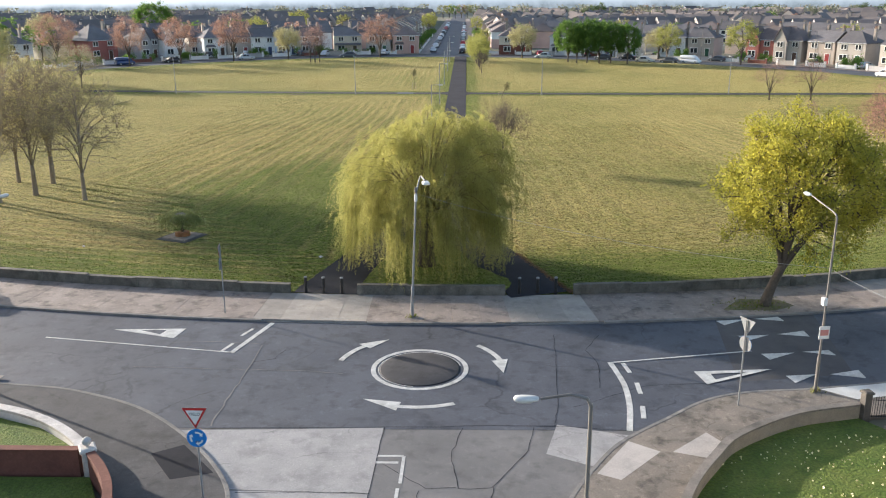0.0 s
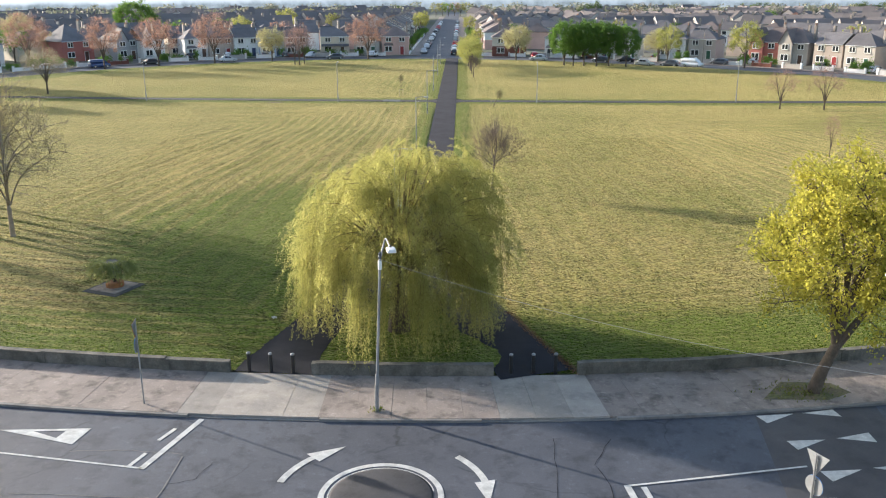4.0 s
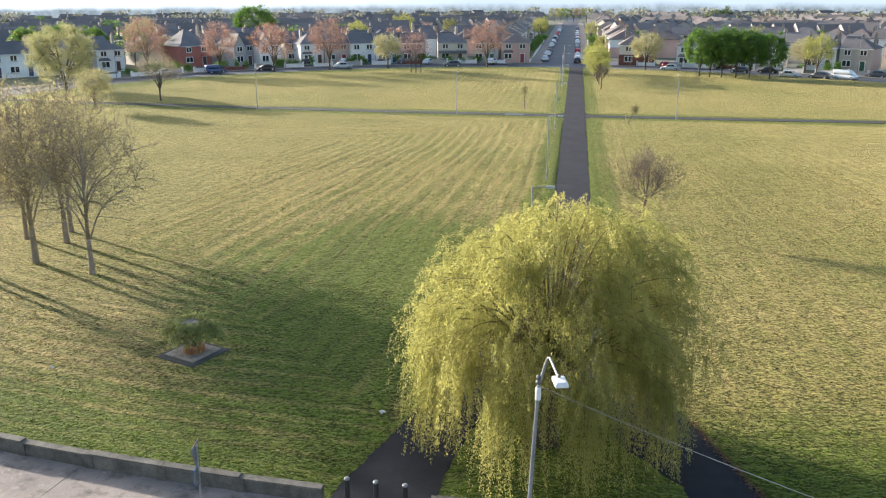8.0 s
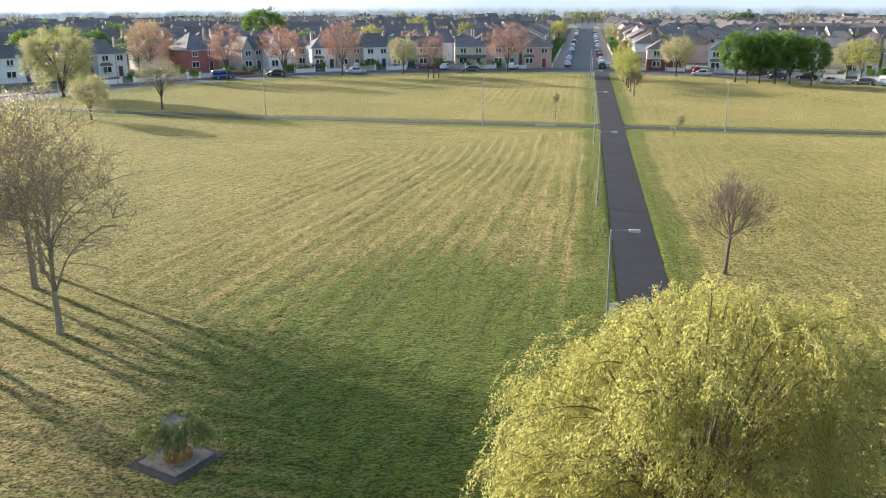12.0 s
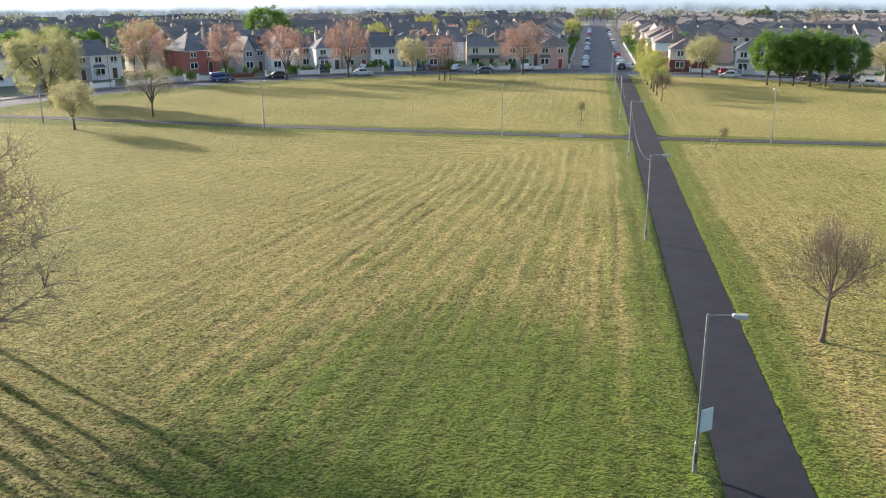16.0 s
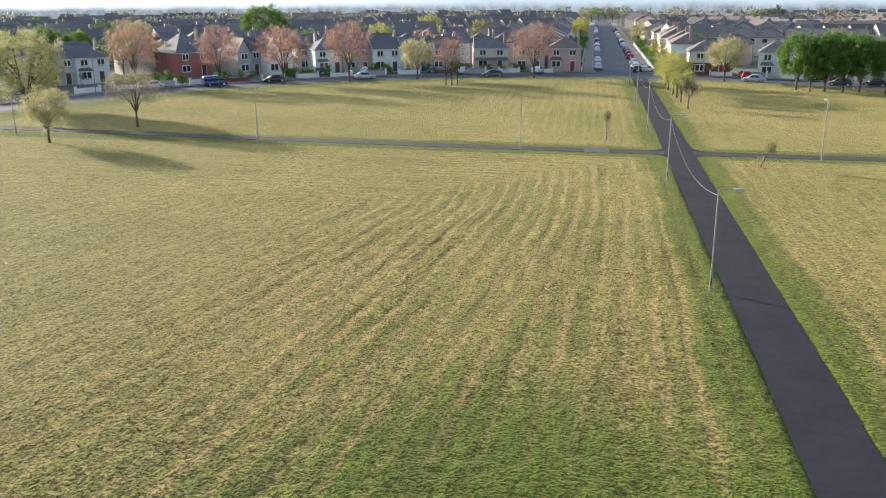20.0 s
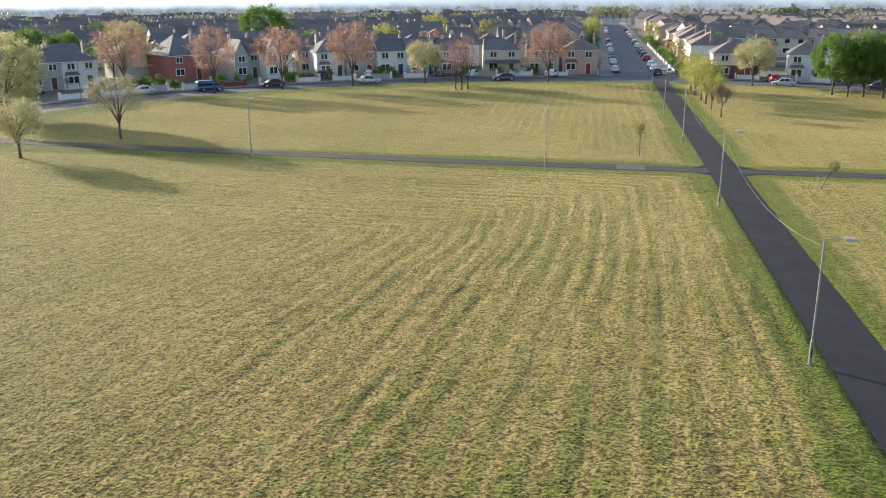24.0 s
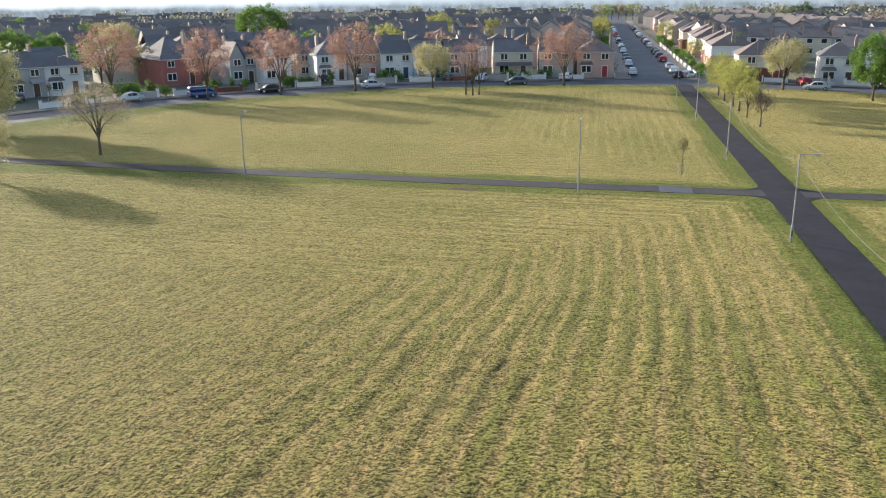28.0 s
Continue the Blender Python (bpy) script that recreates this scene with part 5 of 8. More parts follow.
def window_on(root, x, z, w, h, y=-0.02):
    win = part("window", MB().bevel_box((x, y - 0.02, z), (w, 0.1, h), 0.01), WHITE, root)
    t = 0.13
    if LITE:
        part("pane", MB().box((x, y - 0.06, z + t), (w - 2 * t, 0.03, h - 2 * t)), GLASS, win)
        return win
    for s_ in (-1, 1):
        part("pane", MB().box((x + s_ * (w / 4 - t / 8), y - 0.06, z + t), (w / 2 - 1.5 * t, 0.03, h - 2 * t)), GLASS, win)
    part("sill", MB().box((x, y - 0.08, z - 0.09), (w + 0.2, 0.22, 0.085)), CONCRETE_PALE, win)
    return win


def house(label, wall, roof, w=6.4, d=8.5, e=4.85, r=7.1, hips=(True, True), windows=2, door=0, porch="", gable=False, lower=None, chimneys=1, bay=False):
    """A two-storey house; its front stands on the x axis and looks to -y."""
    root = thing("house", label, "house")
    body = MB().box((0, d / 2, -0.2), (w, d, e + 0.2))
    for s, hip in ((-1, hips[0]), (1, hips[1])):
        if not hip:
            body.add([(s * w / 2, 0, e), (s * w / 2, d, e), (s * w / 2, d / 2, r - 0.1), (s * (w / 2 - 0.2), 0, e), (s * (w / 2 - 0.2), d, e), (s * (w / 2 - 0.2), d / 2, r - 0.1)], [(0, 1, 2), (3, 5, 4), (0, 2, 5, 3), (1, 4, 5, 2)])
    part("wall", body, wall, root)
    if lower:
        part("lower_wall", MB().box((0, d / 2, -0.2), (w + 0.06, d + 0.06, 2.75)), lower, root)
    o = 0.32
    x0, x1 = -w / 2 - (o if hips[0] else 0), w / 2 + (o if hips[1] else 0)
    y0, y1 = -o, d + o
    k = (d / 2 + o) * 0.85
    r0, r1 = x0 + (k if hips[0] else 0), x1 - (k if hips[1] else 0)
    if r1 < r0:
        r0 = r1 = (r0 + r1) / 2
    ze = e - 0.12
    rf = MB().add([(x0, y0, ze), (x1, y0, ze), (x1, y1, ze), (x0, y1, ze), (r0, d / 2, r), (r1, d / 2, r), (x0, y0, ze - 0.1), (x1, y0, ze - 0.1), (x1, y1, ze - 0.1), (x0, y1, ze - 0.1)],
                  [(0, 1, 5, 4), (2, 3, 4, 5), (1, 2, 5), (3, 0, 4), (6, 7, 1, 0), (7, 8, 2, 1), (8, 9, 3, 2), (9, 6, 0, 3), (9, 8, 7, 6)])
    rp = part("roof", rf, roof, root)
    if not LITE:
        part("ridge", MB().tube([(r0, d / 2, r), (r1 + 0.01, d / 2, r)], 0.1, 6), roof, rp)
        part("gutter", MB().tube([(x0, y0 - 0.03, ze - 0.05), (x1, y0 - 0.03, ze - 0.05)], 0.06, 6), WHITE, rp)
    for c in range(chimneys):
        cx = (w / 2 - 0.55) * (1 if c == 0 else -1)
        ch = part("chimney", MB().bevel_box((cx, d / 2 + 0.2, e + 0.2), (0.5, 0.85, r + 0.4 - e), 0.05).box((cx, d / 2 + 0.2, r + 0.6), (0.58, 0.93, 0.1)), CHIM, root)
        for py in () if LITE else (-0.25, 0.1, 0.45):
            part("pot", MB().lathe((cx, d / 2 + py, r + 0.7), [(0.13, 0), (0.11, 0.4), (0.14, 0.45)], 7), POT, ch)
    xs = [(-w / 4 if windows == 2 else 0), w / 4][:windows] if windows < 3 else [-w / 3, 0, w / 3]
    for x in xs:
        window_on(root, x, 3.25, 1.45, 1.25)
    if bay:
        part("bay", MB().bevel_box((-w / 4, -0.28, -0.2), (2.3, 0.75, 2.65), 0.02), wall, root)
        part("bay_roof", MB().add([(-w / 4 - 1.3, -0.8, 2.44), (-w / 4 + 1.3, -0.8, 2.44), (-w / 4 + 1.0, 0.02, 2.95), (-w / 4 - 1.0, 0.02, 2.95), (-w / 4 - 1.3, -0.8, 2.36), (-w / 4 + 1.3, -0.8, 2.36), (-w / 4 + 1.3, 0.02, 2.36), (-w / 4 - 1.3, 0.02, 2.36)],
                                   [(0, 1, 2, 3), (4, 5, 1, 0), (5, 6, 2, 1), (7, 4, 0, 3), (7, 6, 5, 4)]), roof, root)
    window_on(root, -w / 4, 0.85, 1.9, 1.4, -0.70 if bay else -0.05)
    dr = part("door", MB().bevel_box((w / 4, -0.05, 0), (0.95, 0.1, 2.1), 0.02), DOORS[door], root)
    if not LITE:
        part("door_frame", MB().bevel_box((w / 4, -0.03, 0), (1.2, 0.1, 2.22), 0.01), WHITE, dr)
    if porch:
        pm = roof if porch == "long" else wall
        pw, px = (w - 0.3, 0) if porch == "long" else (1.9, w / 4)
        part("porch", MB().add([(px - pw / 2, -1.2, 2.4), (px + pw / 2, -1.2, 2.4), (px + pw / 2, 0, 2.85), (px - pw / 2, 0, 2.85), (px - pw / 2, -1.2, 2.28), (px + pw / 2, -1.2, 2.28), (px + pw / 2, 0, 2.28), (px - pw / 2, 0, 2.28)],
                               [(0, 1, 2, 3), (4, 5, 1, 0), (5, 6, 2, 1), (7, 4, 0, 3), (7, 6, 5, 4), (6, 7, 3, 2)]), pm, root)
    if gable:
        gx, gw = -w / 4, w * 0.48
        part("gable", MB().add([(gx - gw / 2, -0.9, -0.2), (gx + gw / 2, -0.9, -0.2), (gx + gw / 2, -0.9, e - 0.2), (gx, -0.9, r - 0.2), (gx - gw / 2, -0.9, e - 0.2), (gx - gw / 2, d / 2, -0.2), (gx + gw / 2, d / 2, -0.2), (gx + gw / 2, d / 2, e - 0.2), (gx, d / 2, r - 0.2), (gx - gw / 2, d / 2, e - 0.2)],
                               [(0, 1, 2, 3, 4), (1, 6, 7, 2), (5, 0, 4, 9), (9, 8, 7, 6, 5)]), wall, root)
        part("gable_roof", MB().add([(gx - gw / 2 - 0.25, -1.15, e - 0.45), (gx, -1.15, r - 0.02), (gx + gw / 2 + 0.25, -1.15, e - 0.45), (gx - gw / 2 - 0.25, d / 2, e - 0.45), (gx, d / 2, r - 0.02), (gx + gw / 2 + 0.25, d / 2, e - 0.45),
                                     (gx - gw / 2 - 0.25, -1.15, e - 0.58), (gx, -1.15, r - 0.16), (gx + gw / 2 + 0.25, -1.15, e - 0.58)], [(0, 3, 4, 1), (1, 4, 5, 2), (6, 0, 1, 7), (7, 1, 2, 8)]), roof, root)
        window_on(root, gx, 3.2, 1.5, 1.3, -0.93)
        window_on(root, gx, 0.8, 1.8, 1.5, -0.93)
    return root


R_ = RENDERS
KINDS = {
    "white": lambda: house("white rendered two-storey house with a dark slate roof", R_["white"], ROOF, door=0, bay=True),
    "white_mid": lambda: house("white rendered terraced house with a dark slate roof", R_["white"], ROOF, hips=(False, False), door=3),
    "white_end": lambda: house("white rendered end house with a bay window", R_["white"], ROOF, hips=(False, True), door=0, bay=True),
    "blue": lambda: house("pale blue rendered terraced house with a dark slate roof", R_["blue"], ROOF, hips=(False, False), door=3, bay=True),
    "grey": lambda: house("grey rendered terraced house with a dark slate roof", R_["grey"], ROOF, hips=(False, False), door=0, bay=True, porch="small"),
    "brown": lambda: house("brown pebble-dashed terraced house with a slate roof", R_["brown"], ROOF, hips=(False, False), door=1),
    "cream": lambda: house("cream rendered house with a dark roof", R_["cream"], ROOF, hips=(False, True), door=2),
    "porch": lambda: house("cream rendered house with a long dark tiled porch", R_["cream"], ROOF, w=7.4, hips=(False, True), porch="long", door=0),
    "red": lambda: house("red-painted house with a tall dark hipped roof", R_["red"], ROOF, w=8.2, d=9, r=8.6, door=0, porch="small"),
    "gable": lambda: house("white house with a steep front gable", R_["white"], ROOF, w=6.2, r=7.6, hips=(False, True), gable=True),
    "gable_grey": lambda: house("grey house with a steep front gable", R_["grey"], ROOF, w=6.2, r=7.6, hips=(True, False), gable=True),
    "gable_stone": lambda: house("stone-coloured house with a pale trimmed front gable", R_["stone"], ROOF_BROWN, w=6.4, r=7.8, hips=(False, True), gable=True),
    "gable_red": lambda: house("red house with a pale trimmed front gable", R_["red"], ROOF_BROWN, w=6.4, r=7.8, hips=(True, False), gable=True),
    "corner": lambda: house("cream house with red brick below and brown tiles", R_["cream"], ROOF_BROWN, w=8.6, d=8.5, lower=BRICK, door=1, porch="small"),
    "pink": lambda: house("pink rendered house with a brown tiled hipped roof", R_["pink"], ROOF_BROWN, w=7.0, door=1, bay=True),
    "stone": lambda: house("stone-faced house with a dark roof", R_["stone"], ROOF, w=6.6, hips=(False, True), door=2),
    "pair": lambda: house("white and pink house with a brown hipped roof", R_["white"], ROOF_BROWN, w=10.5, windows=3, lower=R_["pink"], door=1, chimneys=2),
}
BUILT, BUILT_LITE = {}, {}


def put_house(kind, x, y, rz, label=""):
    m, store = pose(x, y, TOP_Z - 0.05, 0, 0, rz), BUILT_LITE if LITE else BUILT
    if kind in store:
        return copy_thing(store[kind], m)
    store[kind] = KINDS[kind]()
    store[kind].matrix_basis = m
    return store[kind]


def to_green(x, y):
    return math.degrees(math.atan2(CY - y, CX - x)) + 90


FRONT = (  # kind, place of the middle of the front, turn away from facing the green's middle
    ("red", -89.6, 182.0, 10), ("gable_grey", -79.2, 186.0, 8), ("gable", -73.6, 188.5, 8), ("cream", -69.0, 196.6, 5),
    ("white", -63.6, 192.4, 2), ("brown", -57.9, 194.3, 2), ("white_mid", -51.8, 196.2, 0), ("blue", -45.8, 197.8, 0), ("grey", -39.6, 199.2, 0), ("porch", -29.7, 200.6, -4),
    ("stone", -21.5, 201.2, -4), ("pink", -14.0, 201.8, -4),
    ("corner", 15.5, 193.5, 8), ("white", 27.4, 190.5, 8), ("white_mid", 37.5, 190.0, 6), ("cream", 44.0, 188.4, 6), ("white", 55.0, 186.6, 6), ("stone", 61.4, 183.6, 6),
    ("gable_red", 72.6, 172.6, 4), ("gable_stone", 77.6, 168.0, 4), ("brown", 83.0, 162.5, 4), ("stone", 87.4, 157.0, 4), ("stone", 92.4, 147.5, 2),
    ("cream", 98.5, 132.0, 2), ("stone", 102.4, 121.5, 0), ("brown", 109.5, 103.5, -8), ("stone", 112.0, 97.0, -8), ("gable", 117.5, 88.0, -30), ("gable_grey", 123.0, 84.2, -30), ("white_mid", 129.0, 80.6, -30), ("pink", 122.0, 66.0, -6), ("brown", 118.0, 56.5, -6))
for kind, x, y, turn in FRONT:
    put_house(kind, x, y, to_green(x, y) + turn)
for k, kind in enumerate(("white_mid", "white_mid", "grey", "grey", "white_end")):       # the west terrace, in one line
    put_house(kind, -118.4 + 3.91 * k, 145.2 + 5.07 * k, 52.4)
# Unseen house added west of the view; its shadow falls on the corner garden.
put_house("pair", -24.5, -14.4, 180)
# the long street's two sides
side_l = ("white", "stone", "grey", "white_mid", "cream", "brown")
side_r = ("pair", "corner", "pair")
for k in range(24):
    LITE = k > 5
    y = 214 + k * 11.5
    put_house(side_l[k % 6], -15.5, y, 90)
    if k < 17:
        put_house(side_r[k % 3], 10.0 + 0.8 * (k % 2), 228 + k * 15.5, -90)
for x0, x1 in ((-10.2, -7.2), (1.9, 4.9)):
    sheet("pavement_street", [(x0, 198), (x1, 198), (x1, 520), (x0, 520)], TOP_Z - 0.01, CONCRETE, "grey concrete pavement beside the long street", "pavement", 0.14)
for k in range(11):
    for x in (-10.3, 5.0):
        wl = thing("garden_wall", "low white rendered front wall with a flat coping", "wall", (x, 203.5 + 9.2 * k + (2.0 if x > 0 else 0), TOP_Z), 90)
        part("run", MB().bevel_box((0, 0, -0.1), (5.6, 0.2, 0.95), 0.01), RENDERS["white"], wl)
        part("coping", MB().bevel_box((0, 0, 0.85), (5.7, 0.28, 0.07), 0.02), CONCRETE_PALE, wl)
# streets behind, in curved rows
LITE = True
rng = np.random.default_rng(4)
back = ("brown", "white_mid", "grey", "cream", "brown", "stone", "white_mid", "pink")
for off, flip in ((48, 180), (74, 0)):
    a = 162.0
    while a > -24:
        r = rim(radians(a)) + off
        run = int(rng.integers(4, 9))
        for q in range(run):
            a -= math.degrees(6.4 / r)
            x, y = CX + r * math.cos(radians(a)), CY + r * math.sin(radians(a))
            if abs(x + 3) < 27 and y > 150:
                continue
            put_house(back[int(rng.integers(0, 8))], x, y, a - 90 + flip + 0)
        a -= math.degrees(rng.uniform(4, 9) / r)
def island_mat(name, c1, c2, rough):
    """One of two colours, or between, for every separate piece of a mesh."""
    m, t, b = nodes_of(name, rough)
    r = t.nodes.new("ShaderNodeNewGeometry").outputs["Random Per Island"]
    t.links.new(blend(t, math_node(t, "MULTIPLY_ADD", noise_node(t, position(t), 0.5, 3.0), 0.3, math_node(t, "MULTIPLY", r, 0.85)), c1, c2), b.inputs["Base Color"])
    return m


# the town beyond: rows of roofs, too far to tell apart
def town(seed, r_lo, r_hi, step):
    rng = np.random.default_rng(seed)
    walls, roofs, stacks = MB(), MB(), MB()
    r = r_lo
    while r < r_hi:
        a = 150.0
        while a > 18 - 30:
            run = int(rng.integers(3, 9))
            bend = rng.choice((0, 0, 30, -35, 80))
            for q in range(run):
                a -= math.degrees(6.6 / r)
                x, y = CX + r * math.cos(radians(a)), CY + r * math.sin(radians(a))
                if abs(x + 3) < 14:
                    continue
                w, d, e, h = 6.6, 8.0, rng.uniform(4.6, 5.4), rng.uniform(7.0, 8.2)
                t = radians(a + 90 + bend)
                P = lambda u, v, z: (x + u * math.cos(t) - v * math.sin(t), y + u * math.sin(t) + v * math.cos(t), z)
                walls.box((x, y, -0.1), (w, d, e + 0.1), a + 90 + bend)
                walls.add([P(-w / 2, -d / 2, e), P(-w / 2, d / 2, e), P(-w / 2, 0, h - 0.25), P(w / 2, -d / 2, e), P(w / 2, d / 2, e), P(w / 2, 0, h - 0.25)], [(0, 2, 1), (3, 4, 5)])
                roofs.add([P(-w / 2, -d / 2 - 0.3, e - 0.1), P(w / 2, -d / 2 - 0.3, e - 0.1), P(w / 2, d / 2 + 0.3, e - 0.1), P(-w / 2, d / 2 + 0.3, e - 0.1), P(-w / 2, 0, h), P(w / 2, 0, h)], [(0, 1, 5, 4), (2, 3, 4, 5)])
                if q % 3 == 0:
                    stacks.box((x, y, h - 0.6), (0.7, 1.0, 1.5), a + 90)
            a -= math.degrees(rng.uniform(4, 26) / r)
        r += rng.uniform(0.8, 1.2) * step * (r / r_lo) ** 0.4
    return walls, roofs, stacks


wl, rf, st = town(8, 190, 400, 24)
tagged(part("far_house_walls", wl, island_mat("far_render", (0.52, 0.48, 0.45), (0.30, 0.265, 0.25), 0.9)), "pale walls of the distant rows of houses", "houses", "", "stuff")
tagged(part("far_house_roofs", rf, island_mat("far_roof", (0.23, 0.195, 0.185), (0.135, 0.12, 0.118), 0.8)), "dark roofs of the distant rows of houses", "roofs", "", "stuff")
tagged(part("far_chimneys", st, CHIM), "chimney stacks on the distant roofs", "chimneys", "", "stuff")

# low garden walls and gate piers along the outer pavement
def garden_wall(a0, a1, material, label, h=0.85):
    root = thing("garden_wall", label, "wall")
    off = footway(a0) + ROAD_W + 2.72
    c = on_ring((a0 + a1) / 2, off)
    root.matrix_basis = pose(c[0], c[1], TOP_Z)
    mb, cap = MB(), MB()
    for q in range(3):
        s, e = a0 + (a1 - a0) * q / 3, a0 + (a1 - a0) * (q + 1) / 3
        for m_, lo, hi, z0, z1 in ((mb, 0, 0.22, -0.1, h), (cap, -0.04, 0.26, h, h + 0.07)):
            poly = [on_ring(s, off + lo), on_ring(e, off + lo), on_ring(e, off + hi), on_ring(s, off + hi)]
            m_.prism([(x - c[0], y - c[1]) for x, y in poly[::-1]], z0, z1)
    part("run", mb, material, root)
    part("coping", cap, CONCRETE_PALE, root)
    for a in (a0, a1):
        p = on_ring(a, off + 0.11)
        pr = part("pier", MB().bevel_box((p[0] - c[0], p[1] - c[1], -0.1), (0.4, 0.4, h + 0.45), 0.05, math.degrees(a)), WHITE if material is not BRICK else BRICK, root)
        part("cap", MB().bevel_box((p[0] - c[0], p[1] - c[1], h + 0.35), (0.5, 0.5, 0.1), 0.04, math.degrees(a)), CONCRETE_PALE, pr)


cols = (RENDERS["white"], RENDERS["white"], RENDERS["stone"], BRICK, RENDERS["white"], RENDERS["grey"])
labs = ("white rendered garden wall with capped piers", "white rendered garden wall with capped piers", "stone-coloured garden wall with capped piers", "red brick garden wall with capped piers", "white rendered garden wall with capped piers", "grey rendered garden wall with capped piers")
k = 0
for s, e in ((97.5, 150), (-10, 83)):
    a = s
    while a < e:
        garden_wall(radians(a), radians(a + 2.4), cols[k % 6], labs[k % 6], 0.75 + 0.1 * (k % 3))
        a += 2.4 + 1.55
        k += 1

# ---- more trees ----
copper = round_tree("street tree with coppery spring leaves", BARK, L_COPPER, 11.0, 2.2, 9.0, 41, 0.17, limbs=10, mounds=120, leaves=96, size=0.14, clump=0.6, low=-0.75, twigs=4, inner=0.45)
place(copper, -74.6, 159.7)
for x, y, h, r in ((-92.0, 161.5, 11.8, 40), (-65.3, 167.5, 10.6, 100), (-54.2, 173.5, 11.4, 200), (-19.4, 184.3, 10.8, 260), (100.0, 61.0, 8.0, 30), (104.0, 70.0, 8.5, 120)):
    plant(copper, x, y, h, r, 1.12, base=TOP_Z)
sparse = round_tree("thinly leaved reddish-brown tree on the lawn", BARK, L_PINK, 9.0, 1.6, 5.4, 43, 0.12, limbs=9, mounds=60, leaves=36, size=0.12, clump=0.55, low=-0.5, twigs=4)
place(sparse, -34.6, 169.3)
for x, y, h, r, s in ((-33.4, 168.7, 9.2, 120, 1), (-32.5, 169.8, 8.6, 230, 1), (48.3, 92, 6.0, 30, 1.3), (54.2, 91.3, 6.4, 140, 1.4), (67.3, 93, 6.0, 220, 1), (40.5, 55.5, 4.6, 300, 0.6), (92.5, 68, 6.5, 80, 1.2), (86, 49, 6.5, 180, 1.3)):
    plant(sparse, x, y, h, r, s)
pinktree = round_tree("low spreading tree with pink buds on bare twigs", BARK, leaf_mat("pink_shoot", (0.42, 0.20, 0.17), (0.55, 0.30, 0.25), 0.4), 7.8, 0.8, 10.0, 44, 0.16, limbs=16, mounds=150, leaves=130, size=0.085, clump=0.8, low=-0.55, split=True, twigs=7, inner=0.4, fork=0.9)
place(pinktree, 43.6, 39.8)
THICKET = ((80.6, 60.5, 3.4, 20), (82.0, 64.5, 3.0, 100), (79.4, 56.0, 3.6, 200), (78.0, 52.0, 3.0, 280))
pale = round_tree("low spreading tree with pale young leaves", BARK, leaf_mat("cream_leaf", (0.36, 0.34, 0.17), (0.52, 0.48, 0.26), 0.45), 6.0, 1.5, 5.8, 47, 0.14, limbs=10, mounds=100, leaves=120, size=0.125, clump=0.5, low=-0.8, twigs=4, inner=0.45)
place(pale, -68.9, 98.8)
tan = round_tree("spreading tree with thin brownish-cream young leaves", BARK, leaf_mat("tan_leaf", (0.36, 0.30, 0.20), (0.50, 0.43, 0.29), 0.4), 7.4, 1.9, 7.0, 46, 0.14, limbs=12, mounds=110, leaves=60, size=0.11, clump=0.6, low=-0.6, twigs=6, inner=0.45)
place(tan, -65.0, 111.7)
for x, y, h, r in ((-41.8, 178.7, 7.6, 170), (16.5, 180.5, 8.0, 10), (49.3, 176, 7.2, 70), (88, 107, 5.5, 200), (102, 82, 7.0, 40), (-120.7, 215, 10.0, 30)):
    plant(pale, x, y, h, r)
for x, y, h, r in THICKET:
    plant(sparse, x, y, h, r, 2.0, "bare pinkish thicket at the lawn's edge")
weeper = round_tree("large drooping tree in pale yellow-green leaf", BARK, leaf_mat("weeper_leaf", (0.33, 0.33, 0.15), (0.46, 0.44, 0.22), 0.5), 11.6, 0.9, 13.5, 49, 0.3, limbs=10, mounds=190, leaves=230, size=0.16, clump=0.75, low=-0.85, twigs=4, inner=0.5)
place(weeper, -89.8, 125.6)
lime = round_tree("round tree in fresh lime-green leaf", BARK, L_LIME, 8.5, 2.0, 6.6, 53, 0.15, limbs=7, mounds=64, leaves=72, size=0.21, clump=0.5, low=-0.6, twigs=4)
place(lime, 49.3, 166.5)
for x, y, h, r, s in ((5.1, 171.6, 6.4, 0, 1.15), (5.0, 164.3, 6.0, 60, 1.15), (5.3, 157.8, 6.4, 130, 1.2), (5.4, 152.9, 6.2, 200, 1.2), (5.5, 146.9, 4.8, 260, 1.0), (79.8, 111, 9.8, 20, 1.45), (-12.2, 300, 8, 0, 1), (8, 238, 5, 70, 1), (6.2, 300, 7, 20, 1), (-12.6, 330, 8, 90, 1), (-62, 232, 9, 10, 1)):
    plant(lime, x, y, h, r, s)
elm = round_tree("dense bright green tree at the lawn's edge", BARK, leaf_mat("elm_leaf", (0.21, 0.27, 0.045), (0.40, 0.42, 0.08), 0.5), 9.4, 0.9, 8.8, 52, 0.2, limbs=8, mounds=150, leaves=220, size=0.20, clump=0.6, low=-0.96, twigs=4, inner=0.5)
place(elm, 83.0, 79.0)
plant(elm, 87.2, 76.4, 10.4, 140, 1.0)
plant(bare, 5.7, 138.6, 4.9, 40, label="small bare tree beside the footpath")
dark = round_tree("dense dark green tree at the roadside", BARK, L_DARK, 9.7, 1.3, 7.6, 59, 0.17, limbs=7, mounds=110, leaves=130, size=0.21, clump=0.55, low=-0.72, twigs=3, inner=0.6)
place(dark, 26.4, 166.7)
